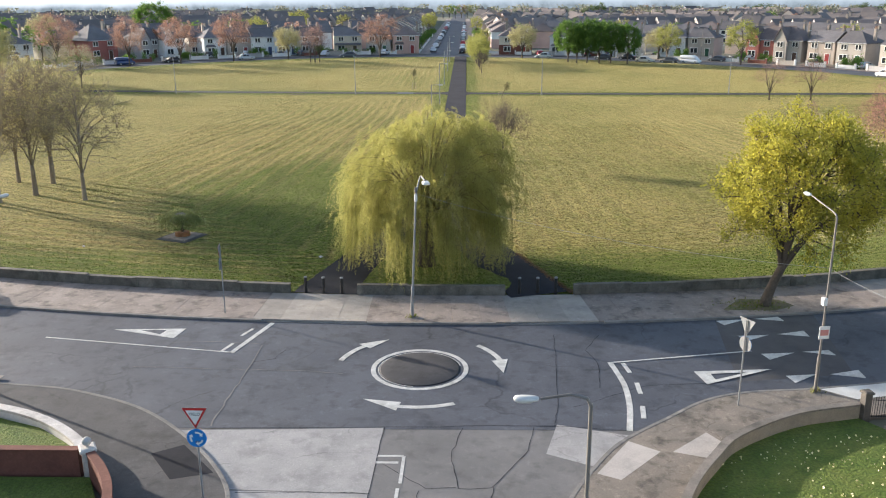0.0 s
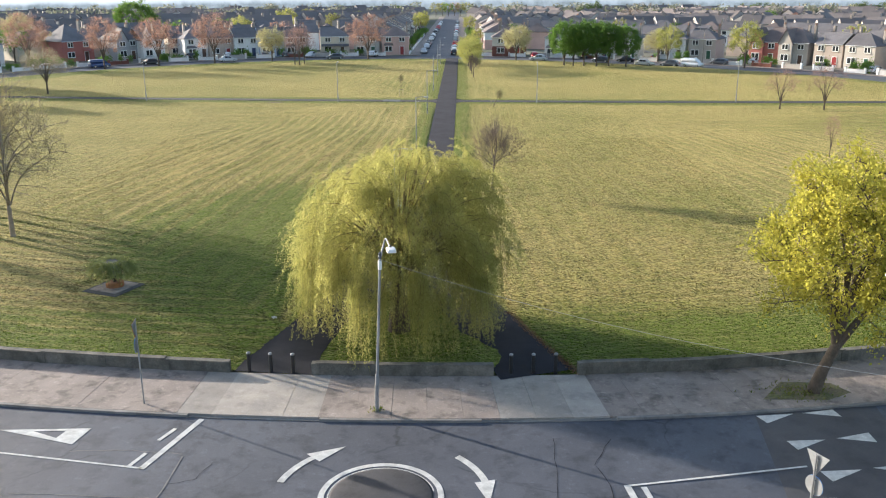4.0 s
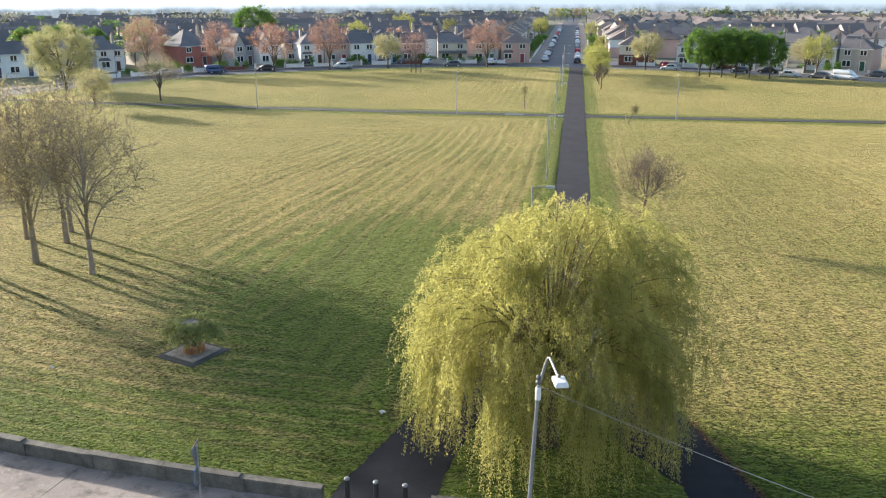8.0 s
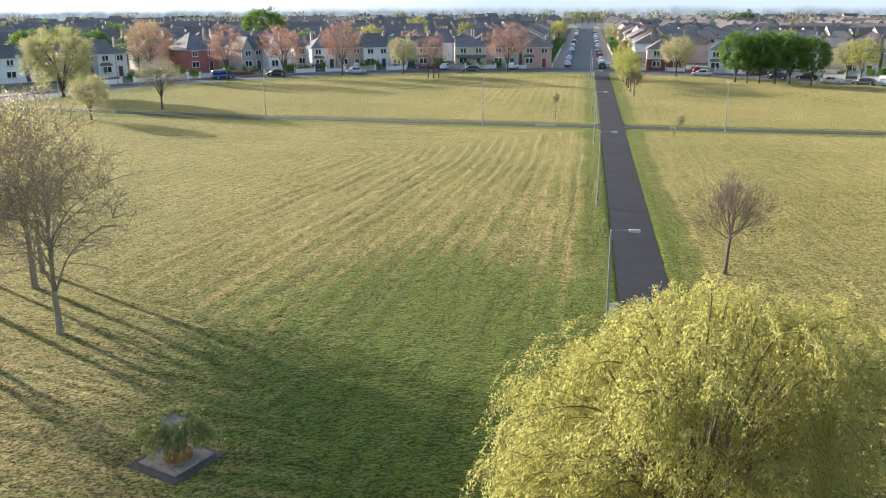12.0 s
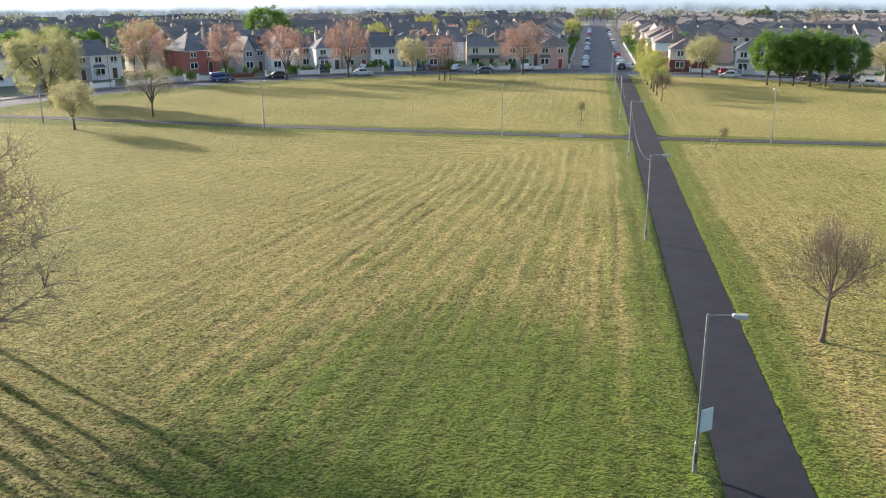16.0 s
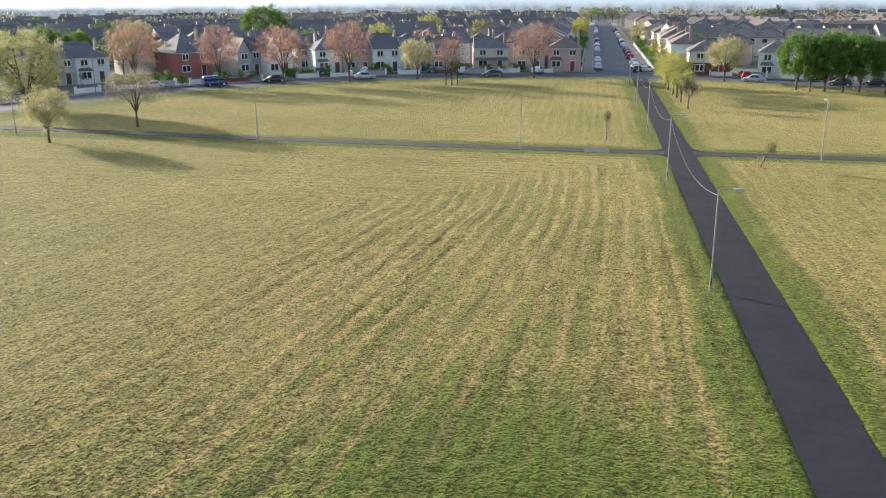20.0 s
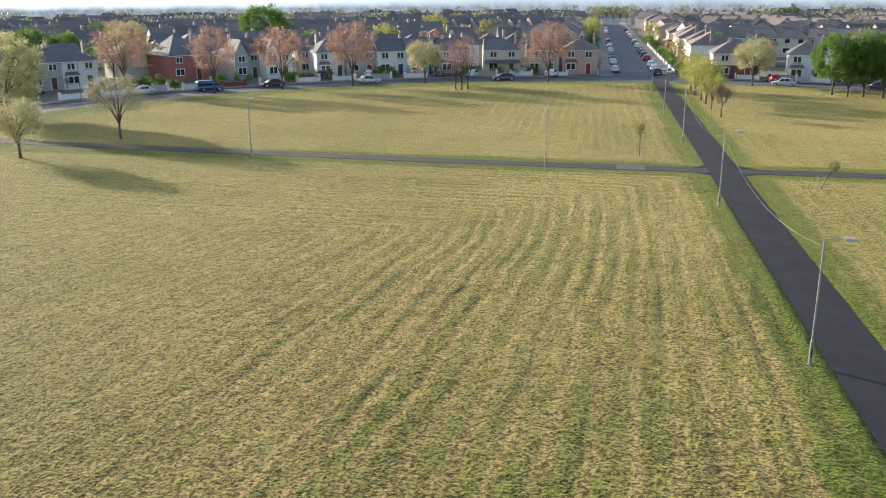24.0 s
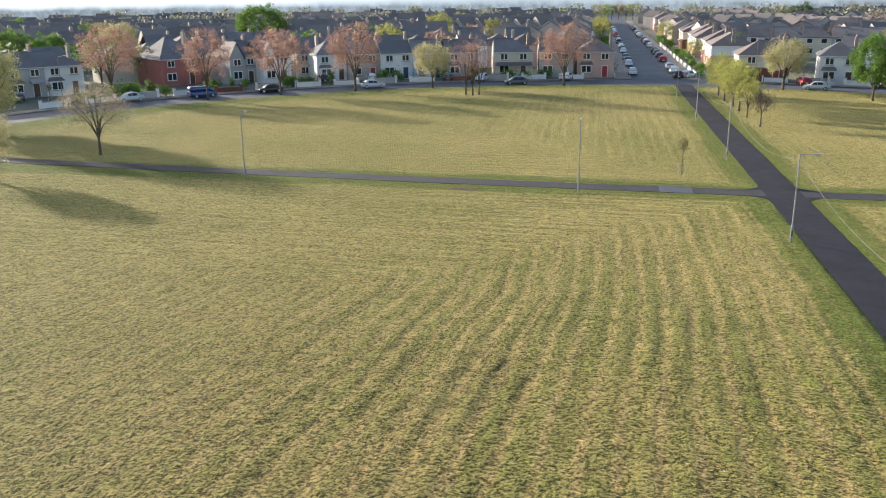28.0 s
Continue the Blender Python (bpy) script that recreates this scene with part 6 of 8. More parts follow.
for x, y, h, r, s in ((28.2, 164.7, 8.6, 60, 0.9), (30.6, 165.2, 9.8, 130, 1), (33.2, 164.0, 9.6, 200, 1), (36.0, 164.6, 9.4, 280, 1), (39.4, 162.2, 9.0, 20, 0.9), (-103.4, 259.6, 13.2, 20, 1.45), (-132.0, 179.0, 9.2, 70, 1.15), (-125.5, 184.0, 9.8, 150, 1.2), (-119.5, 188.0, 9.0, 240, 1.1), (81.5, 112, 9.0, 200, 0.9), (226.0, 205.5, 11.5, 40, 1.25)):
    plant(dark, x, y, h, r, s)
blossom = round_tree("tree covered in white blossom beside the road", BARK, L_WHITE, 8.5, 1.8, 6.0, 61, 0.15, limbs=10, mounds=95, leaves=120, size=0.12, clump=0.5, low=-0.5, twigs=5)
place(blossom, 57.6, 19.4)
plant(blossom, 89.8, 60.3, 6.8, 70)
plant(blossom, 62.5, 24.5, 8.0, 200)
yellowbud = round_tree("roadside tree with thin yellow-green new leaves", mat("brown_bark", (0.17, 0.14, 0.11), (0.11, 0.09, 0.07), 2.0, 14.0, 0.95, 0, 0.8, 0.4, 0.03), leaf_mat("gold_leaf", (0.36, 0.28, 0.12), (0.44, 0.39, 0.12), 0.4), 9.3, 2.2, 8.6, 67, 0.23, lean=(0.08, 0.06), limbs=12, mounds=130, leaves=110, size=0.10, clump=0.6, low=-0.5, split=True, twigs=6, fork=2.3, inner=0.4)
place(yellowbud, 44.7, 11.2)
patch("tree_pit_2", [(43.6, 10.3), (45.6, 11.2), (45.9, 12.4), (44.0, 11.6)], TOP_Z + 0.014, WEED, "bare earth round a roadside tree")
# trees among the far houses
rng = np.random.default_rng(9)
FAR = [round_tree("leafy tree among the houses", BARK, lf, 7.0, 1.6, 5.6, 90 + i, 0.12, limbs=5, mounds=36, leaves=24, size=0.34, clump=0.5, low=-0.7, twigs=2) for i, lf in enumerate((L_PALE, L_LIME, L_DARK, L_COPPER))]
for k in range(78):
    a, r = radians(rng.uniform(20, 150)), rng.uniform(125, 340)
    x, y = CX + r * math.cos(a), CY + r * math.sin(a)
    ob, h = FAR[k % 4], rng.uniform(4.5, 8.8)
    if abs(x + 3) < 22:
        x += 46 if x > -3 else -46
    if k < 4:
        ob.matrix_basis = pose(x, y, TOP_Z - 0.1)
    else:
        plant(ob, x, y, h, rng.uniform(0, 360), rng.uniform(0.9, 1.25), base=TOP_Z - 0.1)
far_dark = round_tree("tall dark evergreen among the distant roofs", BARK, leaf_mat("fir_leaf", (0.085, 0.13, 0.05), (0.16, 0.21, 0.08), 0.35), 14.0, 1.5, 11.0, 97, 0.25, limbs=6, mounds=90, leaves=60, size=0.42, clump=0.9, low=-0.8, twigs=3)
far_brown = round_tree("big brownish tree among the distant roofs", BARK, leaf_mat("brown_bud", (0.20, 0.155, 0.12), (0.30, 0.24, 0.185), 0.3), 13.0, 2.0, 12.0, 98, 0.25, limbs=8, mounds=60, leaves=36, size=0.35, clump=0.9, low=-0.6, twigs=2)
far_dark.matrix_basis, far_brown.matrix_basis = pose(70, 420, TOP_Z - 0.1) @ Matrix.Diagonal((0.9, 0.9, 0.75, 1)), pose(67.4, 306.6, TOP_Z - 0.1) @ Matrix.Diagonal((0.9, 0.9, 0.75, 1))
for k in range(6):                          # the trees that close the long street
    plant(FAR[k % 4], -13 + 4 * k, 545 + 6 * (k % 2), 8.5, 50 * k, 1.3, base=TOP_Z - 0.1)
for x, y, h, r, s in ((-166, 256, 8.6, 10, 1.4), (-176, 252, 8.2, 90, 1.4), (-154, 260, 8.4, 180, 1.4), (61, 404, 14, 60, 1.3), (76, 412, 14, 130, 1.4), (66, 428, 15, 200, 1.3), (84, 430, 14, 250, 1.3), (-30, 430, 15, 0, 1.2), (-22, 436, 14, 80, 1.2), (-160, 400, 15, 30, 1.3), (-170, 408, 14, 90, 1.3), (232, 488, 16, 10, 1.3), (240, 480, 15, 100, 1.3), (175, 497, 15, 50, 1.2), (166, 490, 14, 150, 1.2), (182, 492, 15, 220, 1.2)):
    plant(far_dark, x, y, h if y < 300 else h * 0.74, r, s if y < 300 else s * 1.15, "", TOP_Z - 0.1)
for x, y, h, r, s in ((60, 312, 12.5, 90, 1.4), (168.2, 164.2, 14.5, 130, 1.1), (176.5, 158.0, 13.0, 220, 1.1), (104, 470, 16, 20, 1.6), (140, 330, 11, 50, 1.3), (-195, 330, 11, 150, 1.3)):
    plant(far_brown, x, y, h * 0.76, r, s * 0.95, "", TOP_Z - 0.1)
for x, y, h, r, s in ((-60, 290, 10, 30, 1.1), (64.3, 159.4, 9.5, 130, 1.1)):
    plant(lime, x, y, h, r, s, "", TOP_Z - 0.1)
P = []
for k in range(330):                       # far woods
    a, r = radians(rng.uniform(25, 148)), rng.uniform(300, 430)
    c = np.array([CX + r * math.cos(a), CY + r * math.sin(a), 0])
    if abs(c[0] + 3) < 16 and c[1] < 520:
        continue
    s, n = rng.uniform(2.4, 5.2), 120
    q = np.clip(rng.normal(0, 0.42, (n, 3)), -0.7, 0.7) * (s, s, s * 0.75)
    P.append(q + c + (0, 0, s * 1.15))
P = np.concatenate(P)
# Leaf colours are greyed and lightened: distance haze put into the base colour.
tagged(part("far_woods", leaves_mesh("far_woods", P, np.tile((0, 0, 1.0), (len(P), 1)), 1.05, 0.9, leaf_mat("far_leaf", (0.17, 0.20, 0.14), (0.34, 0.32, 0.24), 0.3), 0, 3), None), "trees and gardens among the distant roofs", "woods", "", "stuff")

# saplings
def sapling(x, y, h=3.3, lean=0.0):
    root = thing("sapling", "young staked tree with a small dark crown", "tree", (x, y, TOP_Z))
    part("trunk", MB().tube([(0, 0, -0.1), (lean * 0.5, 0, h * 0.45), (lean, 0, h * 0.8)], [0.035, 0.03, 0.02], 6), BARK, root)
    for s in (-0.3, 0.3):
        part("stake", MB().tube([(s, 0, -0.1), (s, 0, 1.1)], 0.035, 6), mat("stake_wood", (0.5, 0.42, 0.3)), root)
    part("crossbar", MB().box((0, 0, 0.95), (0.62, 0.03, 0.07)), mat("stake_wood", (0.5, 0.42, 0.3)), root)
    r_ = np.random.default_rng(3)
    q = r_.normal(0, 0.22, (420, 3)) * (1, 1, 1.3) + (lean, 0, h * 0.82)
    part("crown", leaves_mesh("crown", q, r_.normal(0, 1, (420, 3)), 0.12, 0.7, leaf_mat("sapling_leaf", (0.13, 0.13, 0.06), (0.22, 0.18, 0.09), 0.3), 0, 5), None, root)


sapling(-6.25, 108.4)
sapling(8.0, 94.7, 2.2, 0.9)
sapling(-97, 152, 3.0)

# ---- planter with a small weeping tree ----
def planter(x, y, rz):
    root = thing("planter", "square concrete tree surround with a dark border", "planter", (x, y, lawn_z(x, y)), rz)
    part("border", MB().bevel_box((0, 0, -0.1), (2.42, 2.42, 0.14), 0.02), mat("dark_setts", (0.09, 0.085, 0.08), None, 1.5, 15, 0.9, 0, 0.5), root, "dark sett border")
    part("slab", MB().bevel_box((-0.05, 0.08, -0.1), (1.86, 1.86, 0.2), 0.03), CONCRETE, root)
    tub = part("tub", MB().lathe((0, 0.1, 0.1), [(0.42, 0), (0.46, 0.22), (0.40, 0.26)], 10), mat("rusty_timber", (0.34, 0.15, 0.06), (0.22, 0.1, 0.045), 2, 14, 0.85, 0, 0.5), root, "orange-brown timber tub")
    for k in range(10):
        a = 2 * math.pi * k / 10
        part("board", MB().bevel_box((0.455 * math.cos(a), 0.1 + 0.455 * math.sin(a), 0.1), (0.06, 0.27, 0.25), 0.015, math.degrees(a)), MATS["rusty_timber"], tub)
    t = thing("weeping_tree", "small grafted weeping tree with grey twigs", "tree", (x, y, lawn_z(x, y) + 0.3), rz)
    r_ = np.random.default_rng(12)
    part("trunk", MB().tube([(0, 0.1, -0.1), (0.03, 0.1, 0.8), (0, 0.12, 1.18)], [0.09, 0.07, 0.07], 8), BARK, t, smooth=True)
    limb, P, A = MB(), [], []
    for k in range(34):
        a = k * 2.4
        reach = r_.uniform(0.85, 1.7)
        drop = r_.uniform(0.25, 0.72)
        pts = [(reach * f * math.cos(a), 0.1 + reach * f * math.sin(a), 1.2 + 0.40 * f - (drop + 0.40) * f ** 2.6) for f in np.linspace(0, 1, 8)]
        limb.tube(pts, [0.03, 0.026, 0.021, 0.016, 0.012, 0.009, 0.006, 0.004], 4, False)
        q = np.array(pts)
        f = r_.uniform(2.6, 7, 150)
        i = np.minimum(f.astype(int), 6)
        P.append(q[i] + (q[i + 1] - q[i]) * (f - i)[:, None] + r_.normal(0, 0.08, (150, 3)))
        A.append(q[i + 1] - q[i])
    part("limb", limb, mat("grey_twig", (0.33, 0.29, 0.235), None, 3, 20, 0.9), t)
    part("crown", leaves_mesh("crown", np.concatenate(P), np.concatenate(A) * 4, 0.15, 0.42, leaf_mat("weeping_leaf", (0.28, 0.31, 0.10), (0.43, 0.43, 0.18), 0.55), 0.5, 8), None, t)


planter(-16.45, 14.85, -22)


def scrap(x, y, rz, size):
    """A crumpled sheet of paper or plastic dropped on the grass."""
    r_ = np.random.default_rng(int(50 + rz))
    n = 6
    v = [(size * (i / n - 0.5), size * 0.7 * (j / n - 0.5), 0.02 + 0.10 * r_.random()) for j in range(n + 1) for i in range(n + 1)]
    v += [(a, b, c - 0.006) for a, b, c in v]
    k, f = (n + 1) ** 2, []
    for j in range(n):
        for i in range(n):
            q = j * (n + 1) + i
            f += [(q, q + 1, q + n + 2, q + n + 1), (k + q + n + 1, k + q + n + 2, k + q + 1, k + q)]
    ob = part("litter", MB().add(v, f), mat("white_litter", (0.72, 0.72, 0.72), (0.6, 0.6, 0.62), 4.0, 20.0, 0.6))
    ob.matrix_basis = pose(x, y, lawn_z(x, y) + 0.05, 0, 0, rz)
    tagged(ob, "crumpled scrap of white litter on the grass", "litter")


scrap(-6.24, 10.04, 30, 0.24)
scrap(-22.0, 12.18, 110, 0.2)

# ---- cars ----
RUBBER = mat("tyre_rubber", (0.018, 0.018, 0.019), None, 3, 30, 0.85)
RIMS = mat("alloy_rim", (0.55, 0.56, 0.57), None, 3, 30, 0.35, 0.7, 0.05, 0.05)
LAMPW = mat("headlamp_lens", (0.75, 0.76, 0.78), None, 3, 30, 0.12, 0, 0, 0.05)
LAMPR = mat("tail_lens", (0.45, 0.015, 0.015), None, 3, 30, 0.15, 0, 0, 0.05)


def car_paint(name, c):
    if name not in MATS:
        m, t, b = nodes_of(name, 0.3, 0.25)
        b.inputs["Base Color"].default_value = (*c, 1)
        b.inputs["Coat Weight"].default_value, b.inputs["Coat Roughness"].default_value = 0.7, 0.08
        MATS[name] = m
    return MATS[name]


def loft(stations, n_ring):
    """Skins rings of points, one after the other, and closes both ends."""
    mb = MB()
    mb.v = [p for ring in stations for p in ring]
    for i in range(len(stations) - 1):
        for k in range(n_ring):
            mb.f.append((i * n_ring + k, i * n_ring + (k + 1) % n_ring, (i + 1) * n_ring + (k + 1) % n_ring, (i + 1) * n_ring + k))
    mb.f += [tuple(range(n_ring - 1, -1, -1)), tuple((len(stations) - 1) * n_ring + k for k in range(n_ring))]
    return mb


def car(label, paint, length=4.0, width=1.72, height=1.48, kind="hatch"):
    """A car on the x axis, its nose at +x."""
    root = thing("car", label, "van" if kind == "van" else "car")
    L, W, H = length, width / 2, height
    prof = {"hatch": ((-0.5, 0.42, 0.78, 0.86), (-0.485, 0.32, 0.9, 0.95), (-0.4, 0.22, 0.96, 1.0), (-0.1, 0.2, 0.94, 1.0), (0.2, 0.2, 0.92, 1.0), (0.32, 0.22, 0.86, 0.98), (0.45, 0.24, 0.74, 0.93), (0.495, 0.32, 0.62, 0.82)),
            "saloon": ((-0.5, 0.42, 0.76, 0.86), (-0.48, 0.3, 0.88, 0.95), (-0.34, 0.22, 0.93, 1.0), (-0.1, 0.2, 0.92, 1.0), (0.18, 0.2, 0.9, 1.0), (0.3, 0.22, 0.84, 0.98), (0.45, 0.24, 0.72, 0.93), (0.495, 0.32, 0.6, 0.82)),
            "van": ((-0.5, 0.35, 1.0, 0.95), (-0.495, 0.28, 1.05, 0.98), (-0.4, 0.22, 1.06, 1.0), (-0.1, 0.2, 1.06, 1.0), (0.25, 0.2, 1.04, 1.0), (0.36, 0.22, 1.0, 0.98), (0.46, 0.24, 0.84, 0.93), (0.495, 0.32, 0.7, 0.85))}[kind]
    rings = []
    for fx, z0, z1, fw in prof:
        x, w = fx * L, W * fw
        rings.append([(x, -w * 0.9, z0), (x, w * 0.9, z0), (x, w, z0 + 0.12), (x, w, (z0 + z1) / 2), (x, w * 0.95, z1 - 0.06), (x, w * 0.86, z1), (x, -w * 0.86, z1), (x, -w * 0.95, z1 - 0.06), (x, -w, (z0 + z1) / 2), (x, -w, z0 + 0.12)])
    body = part("body", loft(rings, 10), paint, root, smooth=True)
    cab = {"hatch": ((-0.485, 0.86, 0.94, 0.03), (-0.42, 0.9, 0.86, 0.50), (-0.34, 0.91, 0.80, 0.78), (-0.23, 0.92, 0.77, 0.94), (-0.08, 0.92, 0.76, 1.0), (0.04, 0.92, 0.76, 0.975), (0.12, 0.92, 0.78, 0.86), (0.32, 0.86, 0.9, 0.03)),
           "saloon": ((-0.40, 0.86, 0.9, 0.03), (-0.27, 0.9, 0.84, 0.86), (-0.22, 0.9, 0.82, 0.95), (-0.12, 0.9, 0.8, 1.0), (-0.02, 0.9, 0.8, 0.995), (0.05, 0.9, 0.8, 0.96), (0.11, 0.9, 0.82, 0.87), (0.28, 0.84, 0.88, 0.03)),
           "van": ((-0.495, 1.0, 0.96, 0.9), (-0.45, 1.04, 0.92, 1.0), (-0.1, 1.04, 0.92, 1.0), (0.15, 1.04, 0.9, 0.99), (0.24, 1.03, 0.88, 0.8), (0.37, 0.98, 0.9, 0.02))}[kind]
    rings = []
    for fx, z0, fw, up in cab:
        x, w0, w1, z1 = fx * L, W * 0.93, W * fw * 0.86, z0 + (H - z0) * up
        e = w1 + (w0 - w1) * (1 - up) * 0.7
        rings.append([(x, -w0, z0 - 0.05), (x, w0, z0 - 0.05), (x, e, z1 - 0.13 * up), (x, e * 0.86, z1 - 0.05 * up), (x, e * 0.42, z1), (x, -e * 0.42, z1), (x, -e * 0.86, z1 - 0.05 * up), (x, -e, z1 - 0.13 * up)])

    def pane(name, a, b, c, d, push):
        """A window set a little proud of the cabin, between four corners of it."""
        a, b, c, d = (Vector(q) for q in (a, b, c, d))
        m_ = (a + b + c + d) / 4
        q = [m_ + (v - m_) * 0.90 + Vector(push) for v in (a, b, c, d)]
        part(name, MB().add(q + [v - Vector(push) * 1.5 for v in q], [(0, 1, 2, 3), (7, 6, 5, 4)] + [(i, (i + 1) % 4, 4 + (i + 1) % 4, 4 + i) for i in range(4)]), GLASS, body, "dark tinted glass")

    if kind == "van":
        part("cabin", loft(rings, 8), paint, root, smooth=True)
        part("windscreen", MB().add([(0.245 * L, -W * 0.7, H * 0.86), (0.245 * L, W * 0.7, H * 0.86), (0.35 * L, W * 0.76, 1.08), (0.35 * L, -W * 0.76, 1.08)], [(0, 1, 2, 3)]), GLASS, body)
    else:
        part("cabin", loft(rings, 8), paint, root, smooth=True)
        low, rear, front = 0.03, rings[2], rings[6]
        pane("windscreen", rings[6][2], rings[6][7], (rings[7][0][0], rings[7][0][1], rings[7][0][2] + 0.05), (rings[7][1][0], rings[7][1][1], rings[7][1][2] + 0.05), (0.012, 0, 0.012))
        pane("rear_window", rings[2][2], rings[2][7], (rings[0][0][0], rings[0][0][1] * 0.95, rings[0][0][2] + 0.12), (rings[0][1][0], rings[0][1][1] * 0.95, rings[0][1][2] + 0.12), (-0.03, 0, 0.015))
        for s in (-1, 1):
            hi, lo = (2, 1) if s > 0 else (7, 0)
            for i, j in ((2, 4), (4, 6)):
                a, b = rings[i], rings[j]
                pane("side_window", a[hi], b[hi], (b[lo][0] + (0.09 * L if j == 6 else 0), b[lo][1], b[lo][2] + 0.05), (a[lo][0], a[lo][1], a[lo][2] + 0.05), (0, s * 0.018, 0.006))
            part("mirror", MB().bevel_box((0.17 * L, s * (W + 0.08), 0.92), (0.12, 0.2, 0.13), 0.03), paint, body)
    for fx in (-0.345 if kind == "hatch" else -0.31, 0.31):
        for s in (-1, 1):
            tyre = MB().lathe((0, 0, -0.1), [(0.2, 0), (0.29, 0.0), (0.31, 0.03), (0.31, 0.17), (0.29, 0.2), (0.2, 0.2)], 20)
            tyre.v = [(fx * L + x, s * (W - 0.08) + z, 0.31 + y) for x, y, z in tyre.v]
            wheel = part("wheel", tyre, RUBBER, root)
            rm = MB()
            for k in range(5):
                rm.box((0, 0, 0.02), (0.06, 0.05, 0.18))
                a = 2 * math.pi * k / 5
                rm.v[-8:] = [(x * math.cos(a) - z * math.sin(a), y, x * math.sin(a) + z * math.cos(a)) for x, y, z in rm.v[-8:]]
            ringm = MB().lathe((0, 0, -0.03), [(0.17, 0), (0.205, 0), (0.205, 0.06), (0.17, 0.06)], 18)
            rm.add([(x, z, y) for x, y, z in ringm.v], ringm.f)
            rm.v = [(fx * L + x, s * (W + 0.01) + y, 0.31 + z) for x, y, z in rm.v]
            part("rim", rm, RIMS, wheel)
    for s in (-1, 1):
        part("headlight", MB().bevel_box((0.475 * L, s * W * 0.68, 0.56), (0.14, 0.34, 0.15), 0.04), LAMPW, body)
        part("tail_light", MB().bevel_box((-0.488 * L, s * W * 0.78, 0.66), (0.09, 0.2, 0.24), 0.03), LAMPR, body)
    for fx in (-0.503, 0.503):
        part("number_plate", MB().box((fx * L, 0, 0.42), (0.02, 0.5, 0.11)), WHITE, body)
    part("bumper", MB().bevel_box((0.49 * L, 0, 0.24), (0.1, W * 1.5, 0.12), 0.03), BLACK, body)
    return root


CAR = {
    "blue": lambda: car("teal blue hatchback on a paved drive", car_paint("teal_paint", (0.008, 0.05, 0.10)), 4.0, 1.7, 1.40),
    "black": lambda: car("black saloon car parked at the kerb", car_paint("black_car", (0.012, 0.012, 0.014)), 4.3, kind="saloon", height=1.45),
    "silver": lambda: car("silver saloon car parked at the roadside", car_paint("silver_car", (0.50, 0.52, 0.54)), 4.3, kind="saloon", height=1.45),
    "white": lambda: car("white hatchback parked at the roadside", car_paint("white_car", (0.75, 0.75, 0.74)), 4.1),
    "grey": lambda: car("dark grey hatchback parked at the roadside", car_paint("grey_car", (0.07, 0.075, 0.085)), 4.1),
    "van": lambda: car("dark blue van parked at the roadside", car_paint("blue_van", (0.02, 0.05, 0.16)), 4.5, 1.78, 1.85, "van"),
    "yellow": lambda: car("orange-yellow van parked at the roadside", car_paint("yellow_van", (0.7, 0.33, 0.02)), 4.6, 1.8, 1.95, "van"),
    "whitevan": lambda: car("white van parked at the roadside", car_paint("white_van", (0.75, 0.76, 0.78)), 4.6, 1.8, 1.9, "van"),
    "redcar": lambda: car("red hatchback parked on a drive", car_paint("red_car", (0.35, 0.02, 0.025)), 3.9),
}
CARS = {}


def park(kind, x, y, rz, z=ROAD_Z):
    m = pose(x, y, z, 0, 0, rz)
    if kind not in CARS:
        CARS[kind] = CAR[kind]()
        CARS[kind].matrix_basis = m
        return CARS[kind]
    return copy_thing(CARS[kind], m)


def along(x, y):
    return math.degrees(a_of(x, y)) + 90


park("blue", 22.15, -13.0, -36, TOP_Z + 0.03)
park("black", 52.6, 13.4, along(52, 13) + 180)
for kind, x, y, flip in (("silver", -86.5, 157.0, 0), ("van", -77.2, 163.4, 180), ("black", -68.6, 171.2, 0), ("silver", -52.7, 179.6, 180), ("grey", -28.0, 186.8, 0), ("silver", 22.0, 181.6, 0), ("silver", 44.3, 166.6, 180),
                         ("grey", 49.4, 164.4, 0), ("whitevan", 54.0, 162.8, 180), ("grey", 61.5, 168.2, 0), ("white", 82.6, 129.0, 0), ("grey", 88.4, 115.4, 180), ("silver", 94.0, 103.2, 0), ("white", 95.4, 72.0, 0), ("grey", 93.6, 64, 180), ("silver", -34.9, 193.2, 60),
                         ("grey", 36.0, 176.2, 0), ("black", 41.8, 175.8, 0), ("white", -26.2, 3.6, 0)):
    park(kind, x, y, along(x, y) + flip)
park("yellow", 110.5, 110.0, 30, TOP_Z)
for kind, x, y, rz in (("white", -19.2, 195.3, 80), ("grey", -41.5, 193.4, 100), ("grey", -46.5, 193.0, 100), ("redcar", 21.5, 189.0, 95), ("white", -55.6, 190.6, 110), ("black", 33, 186.2, 100), ("black", -64.5, 188.5, 118), ("grey", 50.0, 182.0, 70), ("white", 69.0, 168.5, 60), ("silver", 86.5, 146.8, 30), ("white", 97.0, 127.0, 15), ("grey", -105.0, 155.0, 140), ("grey", 79.6, 155.0, 40)):
    park(kind, x, y, rz, TOP_Z)
rng = np.random.default_rng(21)
kk = ("silver", "grey", "white", "black", "silver", "redcar", "white", "grey")
for k in range(22):
    y = 200 + k * 10.5 + rng.uniform(-2, 2)
    if k % 5 != 3:
        park(kk[int(rng.integers(0, 8))], 1.5, y, 90)
    if k % 4 != 1:
        park(kk[int(rng.integers(0, 8))], -6.7, y + 6, 270)
park("silver", 3.4, 201.5, 60)

# ---- the corner house and its garden ----
UA = Vector((0.66, 0.75, 0)).normalized()                  # along the eave
